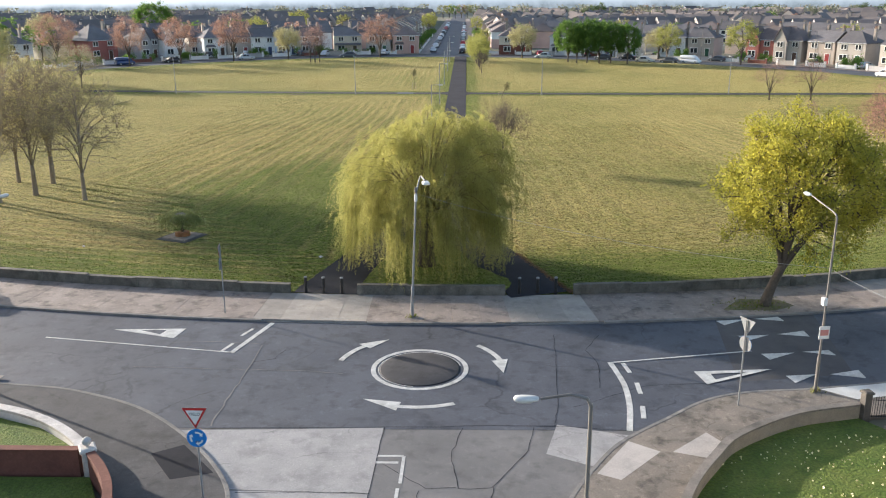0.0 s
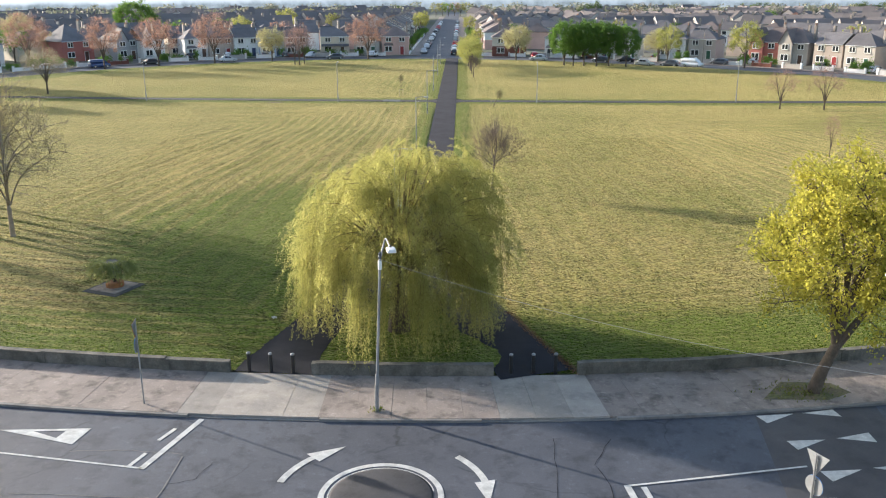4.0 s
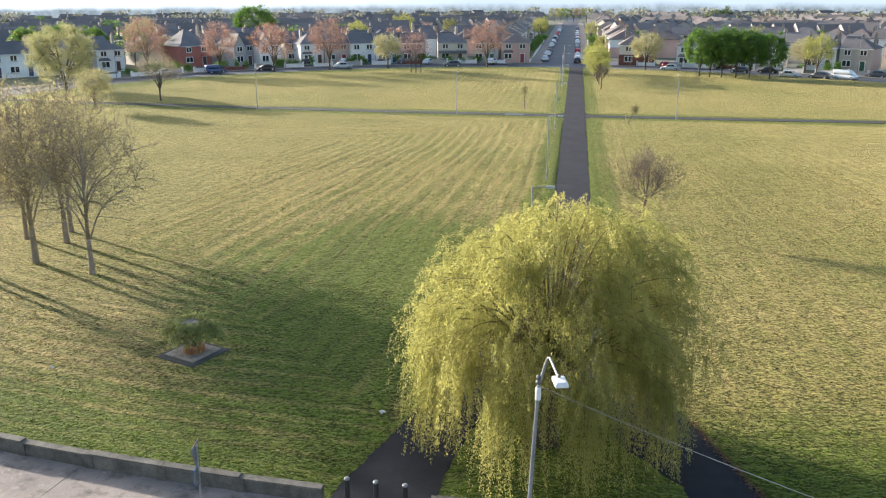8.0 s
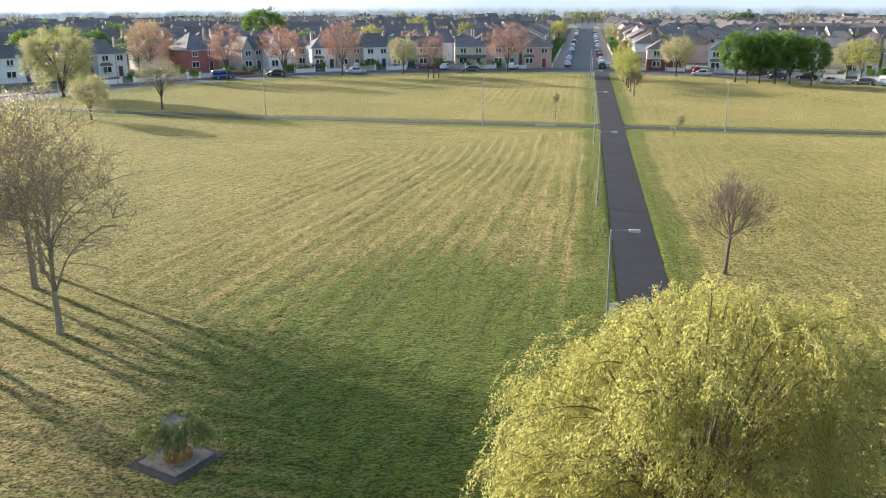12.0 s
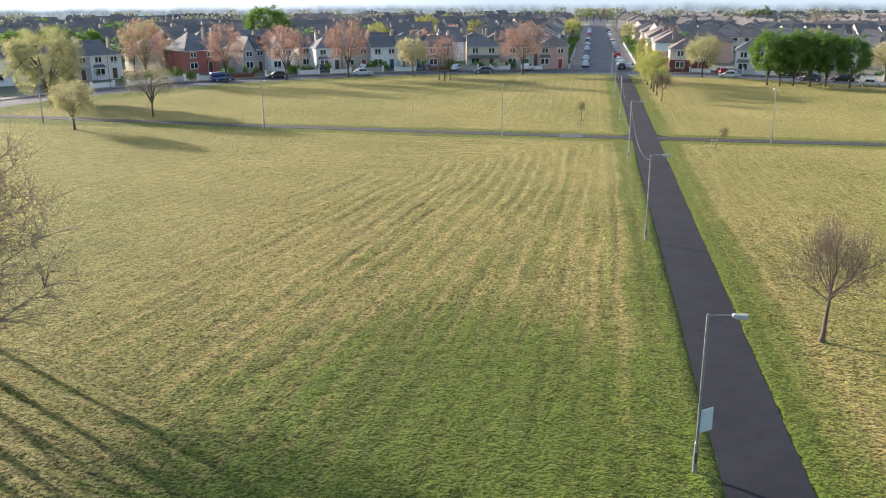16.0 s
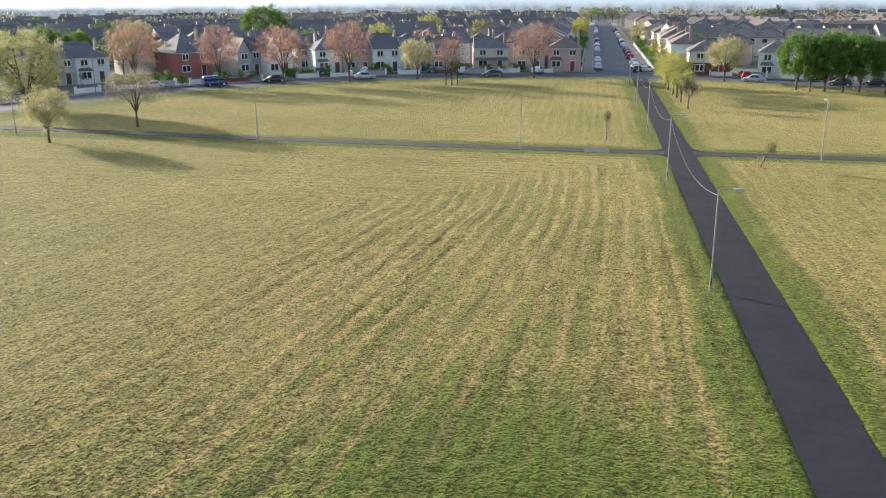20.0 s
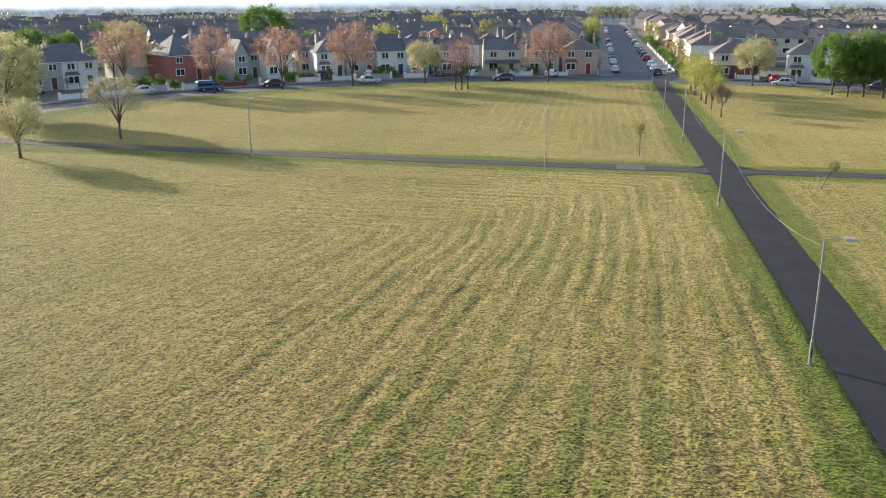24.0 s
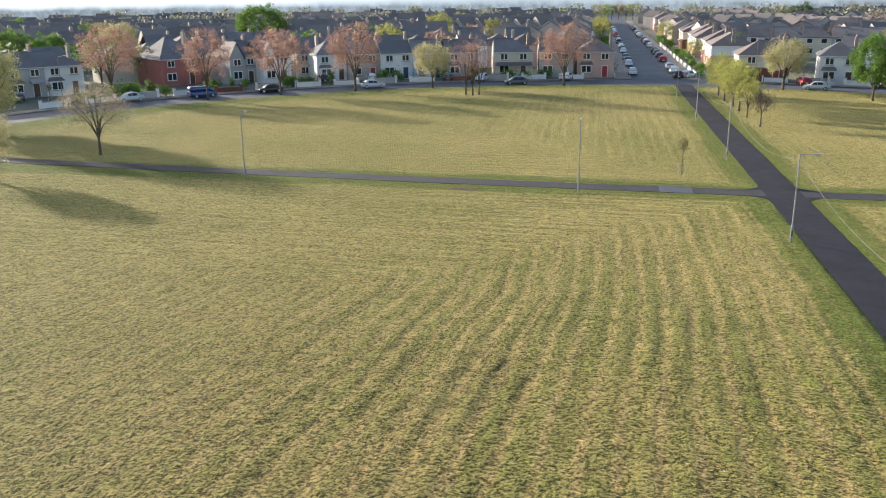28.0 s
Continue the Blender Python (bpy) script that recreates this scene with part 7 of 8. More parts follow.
NA_ = Vector((UA.y, -UA.x, 0))                              # up the slope


def on_roof(s, u, z):
    c = Vector((19.8, -16.2, 0)) + UA * s + NA_ * u
    return (c.x, c.y, z)


hs = thing("house", "corner house with weathered tiled hipped roof and brick chimney", "house")
EZ, AZ = 5.6, 8.5
LO, HI = -13.4, 8.8
body = MB()
cor = [on_roof(-0.35, 0.35, 0), on_roof(LO + 0.35, 0.35, 0), on_roof(LO + 0.35, HI - 0.35, 0), on_roof(-0.35, HI - 0.35, 0)]
body.prism([(x, y) for x, y, z in cor], -0.1, EZ - 0.05)
part("wall", body, RENDERS["stone"], hs)
TILE = mat("weathered_tiles", (0.190, 0.148, 0.118), (0.140, 0.110, 0.090), 0.5, 16.0, 0.95, 0, 0.9, 0.85, 0.03, 0.09, 0.10)
TILE_GREY = mat("grey_tiles", (0.17, 0.155, 0.14), (0.12, 0.11, 0.10), 0.7, 18.0, 0.9, 0, 0.8, 0.5, 0.03, 0.15)
apex, ends = on_roof(-4.3, 4.35, AZ), [on_roof(0, 0, EZ), on_roof(LO, 0, EZ), on_roof(LO, HI, EZ), on_roof(0, HI, EZ)]
under = MB().add([apex] + ends + [(x, y, EZ - 0.14) for x, y, z in ends], [(0, 2, 1), (0, 3, 2), (0, 4, 3), (0, 1, 4), (1, 2, 6, 5), (2, 3, 7, 6), (3, 4, 8, 7), (4, 1, 5, 8), (8, 7, 6, 5)])
rf = part("roof", under, TILE, hs)


def tile_rows(corner_a, corner_b, tip, material, step, width, lift, name="tile"):
    """Courses of single tiles over a triangular roof face, from its eave to its tip; later courses are joined."""
    a, b, c = Vector(corner_a), Vector(corner_b), Vector(tip)
    along_ = (b - a).normalized()
    foot = a + along_ * (c - a).dot(along_)
    up = (c - foot)
    rows, up_n = int(up.length / step), up.normalized()
    nrm = along_.cross(up_n)
    nrm = nrm if nrm.z > 0 else -nrm
    done, rest = 0, MB()
    r_ = np.random.default_rng(6)
    for i in range(rows):
        f0 = i / rows
        s, e = a.lerp(c, f0), b.lerp(c, f0)
        run = (e - s).length
        for k in range(int(run / width)):
            o = s + along_ * (k * width + (width / 2 if i % 2 else 0) + 0.01)
            if (o - s).dot(along_) + width > run:
                continue
            l = lift * (0.8 + 0.5 * r_.random())
            q = [o + nrm * (l + 0.012), o + along_ * (width - 0.012) + nrm * (l + 0.004 + 0.012 * r_.random()), o + along_ * (width - 0.012) + up_n * (step + 0.03) + nrm * 0.004, o + up_n * (step + 0.03) + nrm * 0.004]
            q += [q[0] - nrm * 0.016, q[1] - nrm * 0.016]
            fs = [(0, 1, 2, 3), (4, 5, 1, 0), (4, 0, 3), (5, 2, 1)]
            if done < 300:
                part(name, MB().add(q, fs), material, rf)
                done += 1
            else:
                rest.add(q, fs)
    ob = part("tile_course", rest, material, rf)
    ob["kind"] = "stuff"


tile_rows(ends[0], ends[1], apex, TILE, 0.125, 0.17, 0.02)


def rib_face(a, b, c, material):
    """Pantiles: upright ribs down a roof face, stepped at every course."""
    a, b, c = Vector(a), Vector(b), Vector(c)
    al = (b - a).normalized()
    foot = a + al * (c - a).dot(al)
    up_n, high = (c - foot).normalized(), (c - foot).length
    nrm = al.cross(up_n)
    nrm = nrm if nrm.z > 0 else -nrm
    mb = MB()
    n = int((b - a).length / 0.26)
    for k in range(n):
        x = (k + 0.5) * 0.26
        t0 = (foot - a).dot(al)
        top = high * (x / t0 if x < t0 else ((b - a).length - x) / ((b - a).length - t0))
        m_ = int(top / 0.34)
        for j in range(m_):
            o = a + al * x + up_n * j * 0.34
            r0, r1 = 0.05, 0.038
            q = []
            for d, lift in ((0, 0.03), (0.36, 0.008)):
                for u, h in ((-0.09, 0.0), (-0.05, r0), (0.05, r0), (0.09, 0.0)):
                    q.append(o + al * u + up_n * d + nrm * (h + lift))
            mb.add(q, [(0, 1, 5, 4), (1, 2, 6, 5), (2, 3, 7, 6), (0, 3, 2, 1)])
    ob = part("pantile_face", mb, material, rf, "grey ribbed pantiles")
    ob["kind"] = "stuff"


rib_face(ends[1], ends[2], apex, TILE_GREY)
for e in ends:
    e, p = Vector(e), Vector(apex)
    m_ = int((p - e).length / 0.42)
    for k in range(m_):
        s, t_ = e.lerp(p, k / m_), e.lerp(p, (k + 0.97) / m_)
        part("hip_tile", MB().tube([s + Vector((0, 0, 0.04)), t_ + Vector((0, 0, 0.02))], [0.13, 0.115], 8), TILE_GREY, rf)
part("gutter", MB().tube([Vector(ends[0]) + Vector((-0.06, 0.06, -0.05)), Vector(ends[1]) + Vector((-0.06, 0.06, -0.05))], 0.075, 8), BLACK, rf, "black gutter")
for s in (-2.7, -4.0):
    part("vent_pipe", MB().tube([on_roof(s, 1.3, 6.54), on_roof(s + 0.08, 1.52, 6.70), on_roof(s + 0.14, 1.53, 6.79)], 0.022, 6), mat("rust", (0.10, 0.055, 0.04)), rf)
ch = part("chimney", MB().box(on_roof(-4.9, 3.35, 7.0), (0.98, 1.3, 0.62), 49, 0.82), mat("white_flashing", (0.7, 0.69, 0.67)), hs)
BR2 = [mat("chimney_brick_%s" % n, c, None, 3, 25, 0.9, 0, 0.4, 0.25, 0.004) for n, c in (("a", (0.14, 0.06, 0.045)), ("b", (0.10, 0.045, 0.036)))]
part("mortar_core", MB().box(on_roof(-4.9, 3.35, 7.3), (0.68, 0.98, 1.0), 49), CONCRETE, ch)
for row in range(11):
    for k, (dx, dy, rz) in enumerate([(-0.34, -0.37, 90), (-0.34, -0.12, 90), (-0.34, 0.13, 90), (-0.34, 0.38, 90), (0.34, -0.37, 90), (0.34, -0.12, 90), (0.34, 0.13, 90), (0.34, 0.38, 90), (-0.12, -0.5, 0), (0.13, -0.5, 0), (-0.12, 0.5, 0), (0.13, 0.5, 0)]):
        a = radians(49)
        o = on_roof(-4.9, 3.35, 0)
        sh = 0.05 if row % 2 else -0.05
        dx2, dy2 = (dx, dy + sh) if rz == 90 else (dx + sh, dy)
        part("brick", MB().box((o[0] + dx2 * math.cos(a) - dy2 * math.sin(a), o[1] + dx2 * math.sin(a) + dy2 * math.cos(a), 7.45 + row * 0.078), (0.23, 0.09, 0.066), 49 + rz), BR2[(row + k) % 2], ch)
part("chimney_cap", MB().bevel_box(on_roof(-4.9, 3.35, 8.31), (0.80, 1.12, 0.08), 0.03, 49), CONCRETE, ch)

sheet("garden_lawn_east", [(9.2, -25), (14.2, -22.2), (20.0, -15.6), (18.3, -11.4), (17.7, -10.6), (15.05, -11.3), (12.4, -13.0), (11.3, -14.4), (10.1, -16.2), (9.2, -18.3)], 0.09, mat("short_lawn", (0.075, 0.125, 0.014), (0.13, 0.165, 0.03), 0.9, 9.0, 0.9, 0, 1.0, 0.75, 0.08), "short bright green garden lawn with daisies", "lawn")
r_ = np.random.default_rng(14)
q = np.stack([r_.uniform(10.5, 19, 420), r_.uniform(-20, -11, 420), np.full(420, 0.12)], 1)
keep = (q[:, 1] < -11.9) & (q[:, 0] - q[:, 1] > 25.2) & (q[:, 0] - 0.85 * (q[:, 1] + 22.2) < 14.0 + 0.8) & (q[:, 1] < -13.6 + 0.55 * (q[:, 0] - 12.4))
q = q[keep]
tagged(part("daisies", leaves_mesh("daisies", q, np.tile((0, 0, 0.3), (len(q), 1)), 0.085, 1.0, plain("dandelion", (0.80, 0.74, 0.42)), 0, 2), None), "yellow and white flowers scattered in the garden lawn", "flowers", "", "stuff")
sheet("garden_edging", [(18.3, -11.4), (19.1, -11.3), (21.0, -15.0), (20.1, -15.6)][::-1], 0.2, CONCRETE, "concrete edging strip between lawn and drive", "edging", 0.3)
drive = thing("drive", "brick-paved drive in front of the corner house", "drive", kind="structure")
part("bed", MB().prism([(19.2, -10.7), (21.1, -15.0), (26.5, -13.0), (26.0, -9.3)][::-1], -0.1, TOP_Z + 0.012), mat("jointing_sand", (0.3, 0.25, 0.19)), drive)
PAV = mat("clay_paver", (0.42, 0.24, 0.15), (0.30, 0.18, 0.12), 1.0, 20, 0.85, 0, 0.3, 0.25, 0.004, 0.15)
brick_me = MB().bevel_box((0, 0, 0), (0.42, 0.2, 0.05), 0.008).mesh("paver", PAV)
cnt = 0
for i in range(16):
    for j in range(24):
        p = Vector((20.1, -12.2, 0)) + Vector((0.8, -0.6, 0)) * (i * 0.43 + (0.2 if j % 2 else 0)) * 0.75 + Vector((0.6, 0.8, 0)) * (j * 0.21 - 2.2)
        if 19.6 + (-10.9 - p.y) * 0.44 < p.x < 26 and -14.8 + 0.35 * (p.x - 21) < p.y < -10.7 + 0.2 * (p.x - 19.2) and cnt < 290:
            ob = new("paver", brick_me)
            ob.parent, ob.matrix_basis = drive, pose(p.x, p.y, TOP_Z - 0.01, 0, 0, -36.9)
            cnt += 1


def wall_line(name, pts, h, t, material, label, cap=None, caph=0.08):
    """A wall along a line of points, its runs mitred so that they meet without a gap."""
    root = thing(name, label, "wall")
    P_ = [Vector(p) for p in pts]

    def side(k, w):
        a, b = (P_[k] - P_[k - 1] if k else P_[1] - P_[0]).normalized(), (P_[k + 1] - P_[k] if k < len(P_) - 1 else P_[-1] - P_[-2]).normalized()
        n_ = (Vector((-a.y, a.x)) + Vector((-b.y, b.x))).normalized()
        return n_ * w / max(0.5, n_.dot(Vector((-a.y, a.x))))

    for k in range(len(P_) - 1):
        for what, w, z0, z1, m_ in (("run", t / 2, -0.1, h, material), ("coping", t * 0.625, h, h + caph, cap)):
            if m_:
                s0, s1 = side(k, w), side(k + 1, w)
                part(what, MB().prism([tuple(q) for q in (P_[k] - s0, P_[k + 1] - s1, P_[k + 1] + s1, P_[k] + s0)], z0, z1), m_, root)
    return root


wc = [(p[0], p[1]) for p in curve([(8.9, -18.6, 0), (10.05, -16.2, 0), (11.25, -14.4, 0), (12.4, -13.0, 0), (15.0, -11.3, 0), (17.7, -10.5, 0)], 4)]
wall_line("garden_wall", wc, 0.62, 0.24, mat("pebbledash", (0.30, 0.26, 0.21), (0.2, 0.175, 0.145), 1.2, 30, 0.95, 0, 0.8, 0.4, 0.02), "low curved pebble-dashed garden wall with flat coping", mat("worn_coping", (0.24, 0.215, 0.19), (0.16, 0.145, 0.13), 1.5, 20.0, 0.9, 0, 0.4, 0.35, 0.01, 0.1, wear=0.3), 0.07)
for x, y in ((17.95, -10.55), (19.1, -10.65)):
    gp = thing("gate_pier", "stone gate pier with a flat cap", "pier", (x, y, 0), 12)
    part("shaft", MB().bevel_box((0, 0, -0.1), (0.29, 0.29, 1.2), 0.02), mat("dark_stone", (0.13, 0.115, 0.10), (0.075, 0.068, 0.06), 2.0, 20.0, 0.95, 0, 0.6, 0.4, 0.015), gp)
    part("cap", MB().bevel_box((0, 0, 1.1), (0.38, 0.38, 0.12), 0.05), MATS["dark_stone"], gp)
gate = thing("garden_gate", "black wrought-iron garden gate between stone piers", "gate", (18.17, -10.58, TOP_Z), -5)
for z in (0.12, 0.8):
    part("rail", MB().tube([(0, 0, z), (0.7, 0, z)], 0.018, 6), BLACK, gate)
for k in range(8):
    part("bar", MB().tube([(0.04 + 0.09 * k, 0, 0.08), (0.04 + 0.09 * k, 0, 0.9 + 0.06 * math.sin(math.pi * k / 7))], 0.011, 5), BLACK, gate)
wall_line("garden_wall", [(21.7, -10.42), (23.7, -9.8), (26.3, -9.0)], 0.85, 0.22, RENDERS["white"], "white garden wall with a dark hedge behind", CONCRETE_PALE)
patch("brown_repair", [(21.42, -8.75), (22.42, -8.25), (22.77, -8.62), (21.76, -9.22)], TOP_Z + 0.008, mat("brown_tarmac", (0.16, 0.12, 0.11), (0.12, 0.095, 0.09), 0.8, 30.0, 0.9), "brown tarmac repair in the pavement")
bins = thing("storage_box", "long dark green storage box beside the wall", "storage box", (22.75, -9.62, TOP_Z), 18)
part("body", MB().bevel_box((0, 0, 0), (1.4, 0.42, 1.0), 0.03), mat("dark_green_plastic", (0.014, 0.020, 0.019), None, 2, 20, 0.5), bins)
part("lid", MB().bevel_box((0, 0, 1.0), (1.5, 0.5, 0.1), 0.05), MATS["dark_green_plastic"], bins)


def shrub(x, y, r, h, leaf, label, seed=1, n=900, z=TOP_Z):
    rng_ = np.random.default_rng(seed)
    root = thing("shrub", label, "shrub", (x, y, z))
    mb = MB()
    for k in range(7):
        a = k * 0.9
        mb.tube([(0, 0, -0.05), (0.4 * r * math.cos(a), 0.4 * r * math.sin(a), h * 0.5), (0.75 * r * math.cos(a), 0.75 * r * math.sin(a), h * 0.85)], [0.03, 0.02, 0.01], 4, False)
    part("stem", mb, BARK, root)
    q = rng_.normal(0, 0.42, (n, 3)) * (r, r, h * 0.5) + (0, 0, h * 0.55)
    q[:, 2] = np.abs(q[:, 2])
    part("foliage", leaves_mesh("foliage", q, rng_.normal(0, 1, (n, 3)), 0.1, 0.6, leaf, 0, seed), None, root)


shrub(23.3, -10.6, 1.0, 1.3, L_DARK, "dark green garden shrub beside the wall", 2)
shrub(24.1, -10.75, 0.9, 1.2, leaf_mat("yellow_bloom", (0.55, 0.38, 0.02), (0.25, 0.28, 0.03), 0.3), "shrub with bright yellow flowers", 3)
shrub(25.3, -9.9, 0.7, 1.5, leaf_mat("red_bloom", (0.25, 0.03, 0.02), (0.12, 0.14, 0.03), 0.3), "red-leaved garden shrub by the wall", 4)
shrub(20.45, -13.9, 0.18, 0.34, leaf_mat("pink_bloom", (0.5, 0.08, 0.12), (0.1, 0.14, 0.03), 0.3), "small bed plant with red flowers", 5, 250)

# west corner garden
sheet("garden_lawn_west", [(-30, -12), (-15.4, -11.4), (-13.1, -12.3), (-11.1, -13.8), (-11.0, -14.7), (-30, -15.0)][::-1], 0.3, MATS["short_lawn"], "small raised garden lawn behind a white wall", "lawn", 0.4)
sheet("garden_yard_west", [(-30, -15.3), (-10.0, -15.3), (-8.6, -17.8), (-7.4, -22), (-7.4, -40), (-30, -40)][::-1], 0.07, MATS["short_lawn"], "shaded garden lawn behind a brick wall", "lawn", 0.2)
ww = [(p[0], p[1]) for p in curve([(-22, -10.6, 0), (-18.4, -10.7, 0), (-15.2, -11.25, 0), (-13.0, -12.2, 0), (-11.3, -13.5, 0), (-10.4, -14.6, 0)], 4)]
wall_line("garden_wall", ww, 0.55, 0.3, RENDERS["white"], "low curved white garden wall with rounded coping", mat("old_white_paint", (0.64, 0.61, 0.58), (0.47, 0.44, 0.42), 1.4, 20.0, 0.8, 0, 0.3, 0.25, 0.006, wear=0.35), 0.1)
wall_line("garden_wall", [(-22, -15.0), (-16, -15.0), (-10.4, -15.0)], 0.95, 0.24, BRICK, "straight red brick garden wall", BRICK, 0.06)
wb = [(p[0], p[1]) for p in curve([(-9.9, -15.25, 0), (-9.0, -16.4, 0), (-8.3, -17.8, 0), (-7.6, -20.5, 0), (-7.3, -24, 0)], 4)]
wall_line("garden_wall", wb, 0.95, 0.24, BRICK, "curved red brick garden wall beside the pavement", BRICK, 0.06)
pr = thing("gate_pier", "white pier with a moulded cap and ball", "pier", (-10.1, -15.0, 0), 30)
part("shaft", MB().bevel_box((0, 0, -0.1), (0.40, 0.40, 1.05), 0.02), MATS["old_white_paint"], pr)
part("cap", MB().bevel_box((0, 0, 0.95), (0.54, 0.54, 0.14), 0.05), MATS["old_white_paint"], pr)
part("ball", MB().lathe((0, 0, 1.09), [(0.05, 0), (0.06, 0.04), (0.13, 0.08), (0.165, 0.18), (0.13, 0.27), (0.06, 0.325), (0.02, 0.335)], 16), MATS["old_white_paint"], pr, smooth=True)

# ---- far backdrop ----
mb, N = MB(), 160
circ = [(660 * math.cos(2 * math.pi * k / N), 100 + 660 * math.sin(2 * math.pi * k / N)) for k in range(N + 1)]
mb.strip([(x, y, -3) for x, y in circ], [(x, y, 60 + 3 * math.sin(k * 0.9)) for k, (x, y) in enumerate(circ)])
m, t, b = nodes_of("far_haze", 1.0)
# The sheet glows by itself: hazy hills and sun glare are painted on it.
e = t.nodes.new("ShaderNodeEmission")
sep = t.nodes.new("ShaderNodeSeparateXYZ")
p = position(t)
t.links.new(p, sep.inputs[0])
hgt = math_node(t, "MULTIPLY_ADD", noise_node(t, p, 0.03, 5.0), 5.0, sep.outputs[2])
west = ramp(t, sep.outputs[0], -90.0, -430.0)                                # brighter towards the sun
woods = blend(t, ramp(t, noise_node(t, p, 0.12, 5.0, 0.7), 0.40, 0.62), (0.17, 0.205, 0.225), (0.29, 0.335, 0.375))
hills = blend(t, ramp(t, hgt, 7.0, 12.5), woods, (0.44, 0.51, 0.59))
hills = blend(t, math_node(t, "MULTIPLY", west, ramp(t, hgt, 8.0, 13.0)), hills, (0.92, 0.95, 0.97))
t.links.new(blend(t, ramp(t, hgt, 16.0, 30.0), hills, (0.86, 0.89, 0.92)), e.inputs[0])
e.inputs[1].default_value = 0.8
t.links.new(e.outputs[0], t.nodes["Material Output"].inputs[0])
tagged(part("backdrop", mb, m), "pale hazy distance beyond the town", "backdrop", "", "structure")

# hedges and shrubs in the front gardens
r_ = np.random.default_rng(55)
q = r_.normal(0, 0.42, (420, 3)) * (0.9, 0.9, 0.6) + (0, 0, 0.65)
q[:, 2] = np.abs(q[:, 2])
bush = thing("shrub", "leafy shrub in a front garden", "shrub")
part("foliage", leaves_mesh("foliage", q, r_.normal(0, 1, (420, 3)), 0.2, 0.7, L_DARK, 0, 5), None, bush)
part("stem", MB().tube([(0, 0, -0.1), (0.03, 0, 0.5)], [0.05, 0.03], 5), BARK, bush)
for k in range(100):
    a = radians(r_.uniform(-6, 82) if k % 2 else r_.uniform(98, 148))
    x, y = on_ring(a, footway(a) + ROAD_W + r_.uniform(3.6, 6.5))
    if k > 63:
        x, y = (-11.6, 7.0)[k % 2] + r_.uniform(-1.2, 1.2), r_.uniform(203, 330)
    m_ = pose(x, y, TOP_Z, 0, 0, r_.uniform(0, 360)) @ Matrix.Diagonal((r_.uniform(0.8, 1.7), r_.uniform(0.7, 1.2), r_.uniform(0.8, 1.5), 1))
    if k == 0:
        bush.matrix_basis = m_
    else:
        copy_thing(bush, m_)

# weeds round the two roadside trees and at the foot of the posts
r_ = np.random.default_rng(31)
q = np.concatenate([r_.normal(0, 1, (260, 3)) * (0.75, 0.45, 0) + (cx, cy, TOP_Z + 0.015) for cx, cy in ((17.6, 1.9), (44.6, 11.3))] + [r_.normal(0, 1, (40, 3)) * (0.14, 0.14, 0) + (cx, cy, TOP_Z) for cx, cy in ((39.7, -1.5), (17.0, -8.2), (0.0, 0.05))])
tagged(part("weeds", leaves_mesh("weeds", q, np.tile((0, 0, 1.0), (len(q), 1)), 0.16, 0.3, leaf_mat("weed_leaf", (0.10, 0.15, 0.02), (0.26, 0.24, 0.07), 0.4), 0, 4), None), "weeds and rough grass at the foot of trees and posts", "weeds", "", "stuff")


# ---- tufty turf: the real relief of the lawn where the view passes nearest ----
def value_noise(x, y, cell, seed):
    g = np.random.default_rng(seed).random((512, 512))
    gx, gy = x / cell + 900.0, y / cell + 900.0
    i, j = np.floor(gx).astype(int), np.floor(gy).astype(int)
    fx, fy = gx - i, gy - j
    fx, fy = fx * fx * (3 - 2 * fx), fy * fy * (3 - 2 * fy)
    h = lambda a, b: g[a % 512, b % 512]
    return h(i, j) * (1 - fx) * (1 - fy) + h(i + 1, j) * fx * (1 - fy) + h(i, j + 1) * (1 - fx) * fy + h(i + 1, j + 1) * fx * fy - 0.5


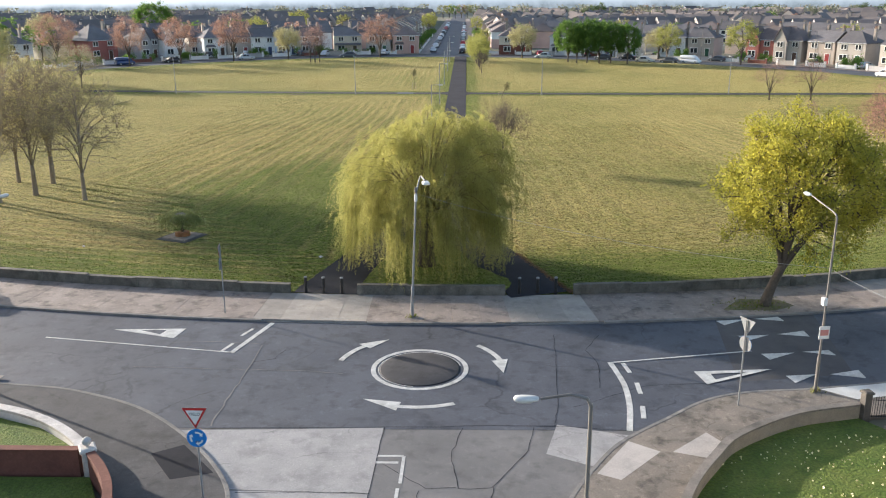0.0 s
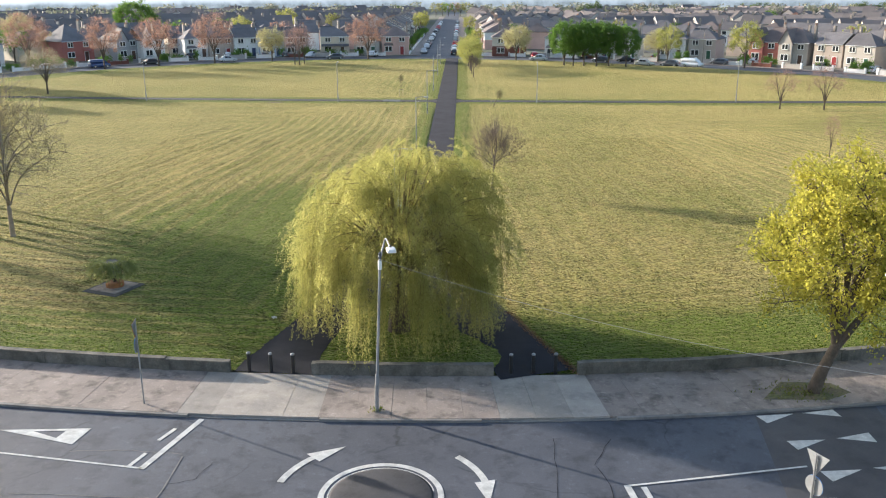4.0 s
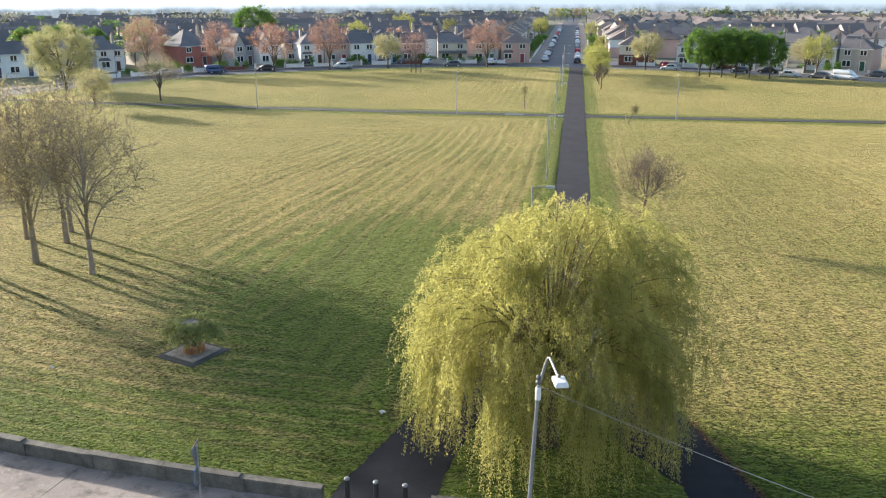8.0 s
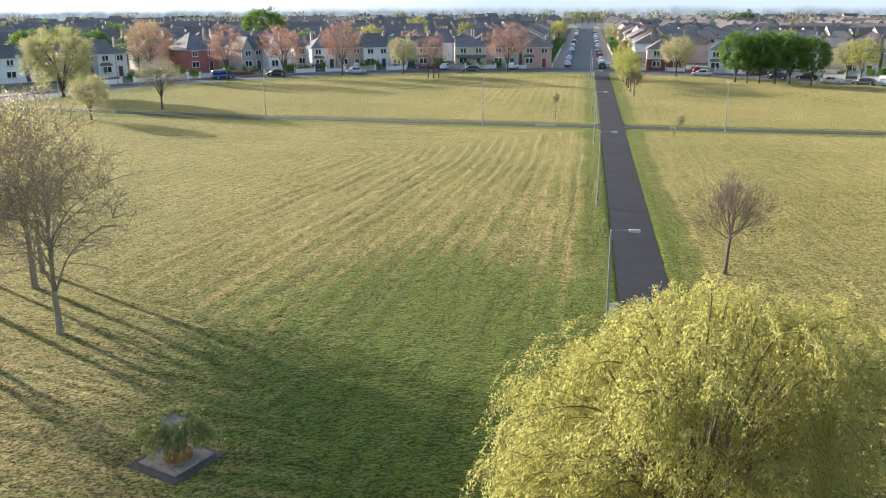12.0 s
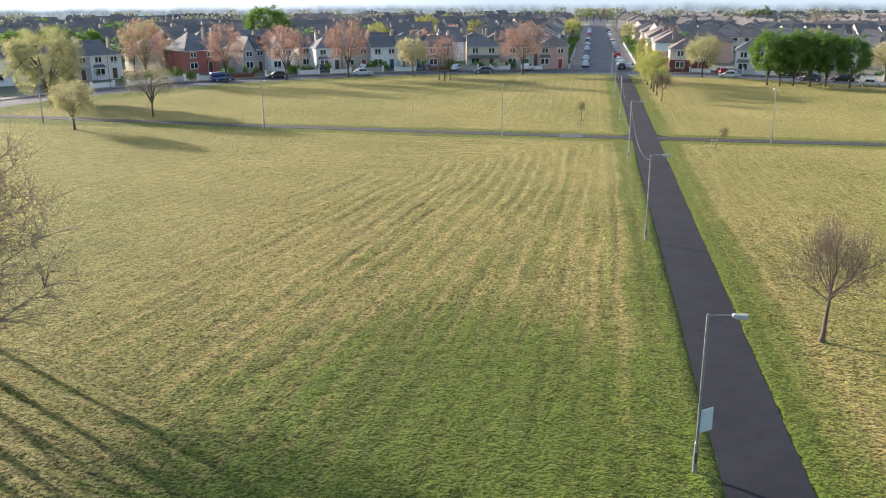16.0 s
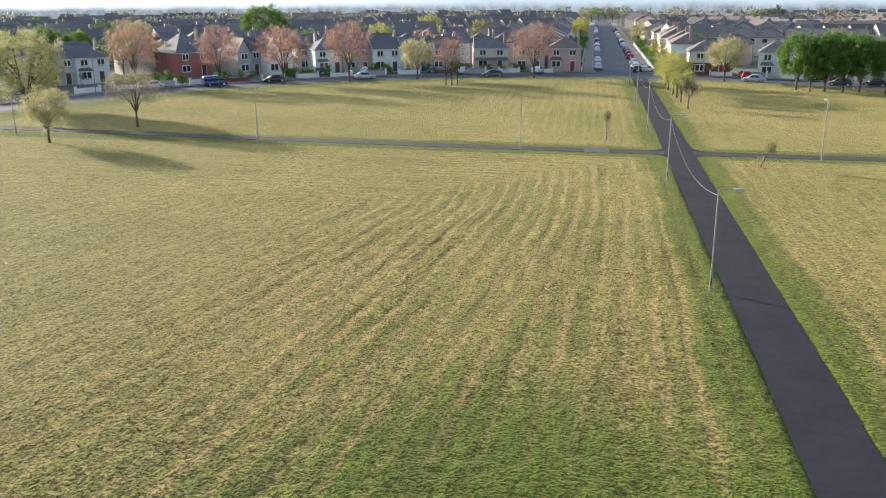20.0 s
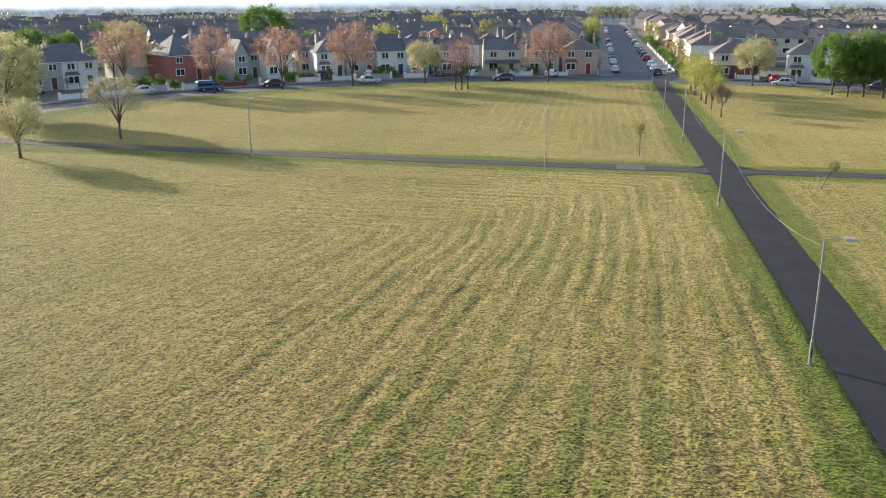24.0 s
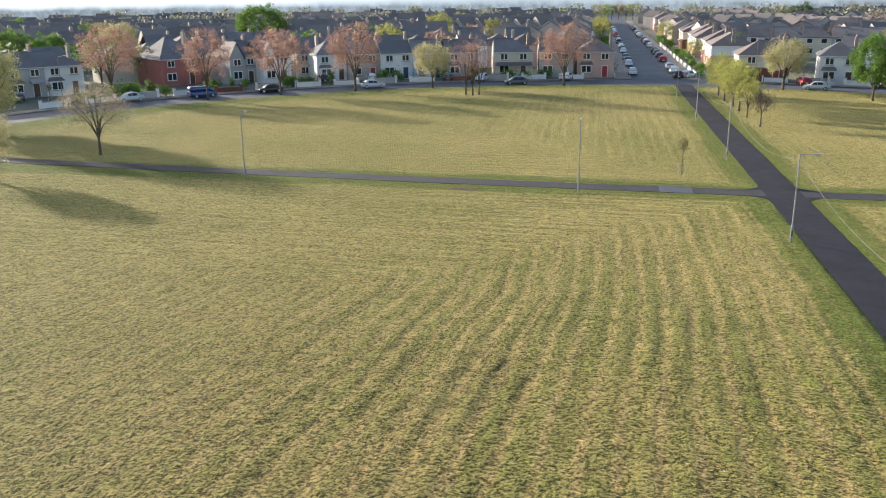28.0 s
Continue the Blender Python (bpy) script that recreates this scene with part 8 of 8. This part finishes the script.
def turf(x0, x1, y0, y1, step):
    nx, ny = int((x1 - x0) / step) + 1, int((y1 - y0) / step) + 1
    X, Y = np.meshgrid(np.linspace(x0, x1, nx), np.linspace(y0, y1, ny))
    X = X + value_noise(X, Y, 0.31, 5) * step * 0.7
    Y = Y + value_noise(X, Y, 0.31, 6) * step * 0.7
    u, v = np.abs(X - 1.14) - 1.46, np.abs(Y - (101.7 - 0.055 * X)) - 1.5
    a = np.arctan2(Y - CY, X - CX)
    r = np.full(X.shape, RIM[0])
    for k in range(1, 6):
        r += RIM[2 * k - 1] * np.cos(k * a) + RIM[2 * k] * np.sin(k * a)
    w = r - np.hypot(X - CX, Y - CY)
    d = np.where(v < np.minimum(u, 26.0), v, u / (1 + 0.0085 * np.maximum(75.0 - Y, 0)))
    d = np.where(w < np.minimum(24.0, np.minimum(u, v)), w, d) + 0.35 * value_noise(X, Y, 9.0, 7) + 0.15 * value_noise(X, Y, 1.1, 8)
    relief = 0.045 * value_noise(X, Y, 0.30, 1) + 0.035 * value_noise(X + 0.6 * Y, Y - 0.6 * X, 0.55, 2) + 0.02 * value_noise(X, Y, 1.3, 3)
    east = (1 - 0.65 * np.clip((X + 2) / 12, 0, 1) * np.clip((36 - X) / 14, 0, 1)) * (1 - 0.6 * np.clip((-22 - X) / 10, 0, 1))
    relief += 0.032 * east * value_noise(d * 2.3, (X + Y) * 0.14, 1.0, 4)                      # rows left by the mower
    relief += 0.026 * east * np.sin(2 * np.pi * d / 1.25) * np.clip(0.6 + 1.6 * value_noise(X, Y, 3.0, 9), 0, 1)
    gates = np.minimum(np.abs(X + 5.0 - 0.26 * (Y - 3)), np.abs(X - 6.9 + 0.32 * (Y - 3))) - 1.85
    path = np.minimum(np.where(Y > 20, u, 9.0), np.where(Y < 25, gates, 9.0))
    path = np.minimum(path, np.hypot(X + 16.45, Y - 14.85) - 1.95)
    edge = np.minimum(np.minimum(X - x0, x1 - X), np.minimum(Y - y0, y1 - Y))
    fade = np.clip(edge / 12.0, 0, 1) * np.clip(np.minimum(w, 1.3 * path) / 0.6, 0, 1)
    near = np.clip((-np.sin(a) - 0.3) / 0.2, 0, 1)
    gd = np.minimum(np.abs(X + 5.0), np.abs(X - 6.8))
    clear = np.where(Y > 30, 1.0, np.clip((gd - 1.9) / 2.5, 0, 1))
    bank = 0.30 * near * clear * np.exp(-(w / 3.5) ** 2)
    Z = TOP_Z + bank + 0.018 + (relief + 0.07) * fade
    Z = np.where((path < 0.02) | (w < 0.15), TOP_Z + bank - 0.06, Z)
    Z = np.where(edge < 0.5, TOP_Z - 0.05, Z)
    me = bpy.data.meshes.new("turf")
    me.vertices.add(nx * ny)
    me.vertices.foreach_set("co", np.stack([X, Y, Z], -1).ravel())
    i, j = np.meshgrid(np.arange(nx - 1), np.arange(ny - 1))
    q = (j * nx + i).ravel()
    keep = (w[:-1, :-1].ravel() > 0.12)
    q = q[keep]
    f = np.stack([q, q + 1, q + nx + 1, q + nx], 1).astype(np.int32)
    me.loops.add(4 * len(f))
    me.loops.foreach_set("vertex_index", f.ravel())
    me.polygons.add(len(f))
    me.polygons.foreach_set("loop_start", np.arange(0, 4 * len(f), 4, dtype=np.int32))
    me.polygons.foreach_set("use_smooth", np.ones(len(f), bool))
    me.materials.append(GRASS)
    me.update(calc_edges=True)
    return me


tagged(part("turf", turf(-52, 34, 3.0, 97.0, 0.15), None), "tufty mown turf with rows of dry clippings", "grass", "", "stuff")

# single tufts standing out of the turf where the view passes lowest
rng = np.random.default_rng(77)
n = 80000
P = np.stack([rng.uniform(-30, 26, n), 4.5 + 62 * rng.random(n) ** 1.3, np.zeros(n)], 1)
a = np.arctan2(P[:, 1] - CY, P[:, 0] - CX)
r = np.full(n, RIM[0])
for k in range(1, 6):
    r += RIM[2 * k - 1] * np.cos(k * a) + RIM[2 * k] * np.sin(k * a)
w = r - np.hypot(P[:, 0] - CX, P[:, 1] - CY)
X, Y = P[:, 0], P[:, 1]
gates = np.minimum(np.abs(X + 5.0 - 0.26 * (Y - 3)), np.abs(X - 6.9 + 0.32 * (Y - 3))) - 1.95
keep = (w > 0.35) & ((np.abs(X - 1.14) > 1.62) | (Y < 19)) & ((gates > 0) | (Y > 26)) & (np.hypot(X + 16.45, Y - 14.85) > 2.0)
P, w, a = P[keep], w[keep], a[keep]
gd = np.minimum(np.abs(P[:, 0] + 5.0), np.abs(P[:, 0] - 6.8))
P[:, 2] = TOP_Z + 0.07 + 0.30 * np.clip((-np.sin(a) - 0.3) / 0.2, 0, 1) * np.where(P[:, 1] > 30, 1.0, np.clip((gd - 1.9) / 2.5, 0, 1)) * np.exp(-(w / 3.5) ** 2)
tagged(part("grass_tufts", leaves_mesh("grass_tufts", P, np.tile((0.3, -0.2, 0.7), (len(P), 1)), 0.10, 0.45, grass_mat("grass_blades", True), 0, 8), None), "short tufts of green and dry grass blades", "grass", "", "stuff")

# brown leaf litter washed against the edge of the east gateway path
rng = np.random.default_rng(41)
edge = np.array([q for q in curve([(8.55, 3.7, 0), (7.5, 6.6, 0), (5.9, 11.2, 0)], 10)])
f = rng.uniform(0, len(edge) - 1.001, 1500)
i = f.astype(int)
P = edge[i] + (edge[i + 1] - edge[i]) * (f - i)[:, None] + np.stack([rng.normal(0, 0.12, 1500), rng.normal(0, 0.1, 1500), np.full(1500, TOP_Z + 0.03)], 1)
tagged(part("leaf_litter", leaves_mesh("leaf_litter", P, rng.normal(0, 1, (1500, 3)) * (1, 1, 0.1), 0.07, 0.7, leaf_mat("dry_leaf", (0.16, 0.09, 0.045), (0.28, 0.17, 0.09), 0.2), 0, 6), None), "brown fallen leaves along the path edge", "leaves", "", "stuff")
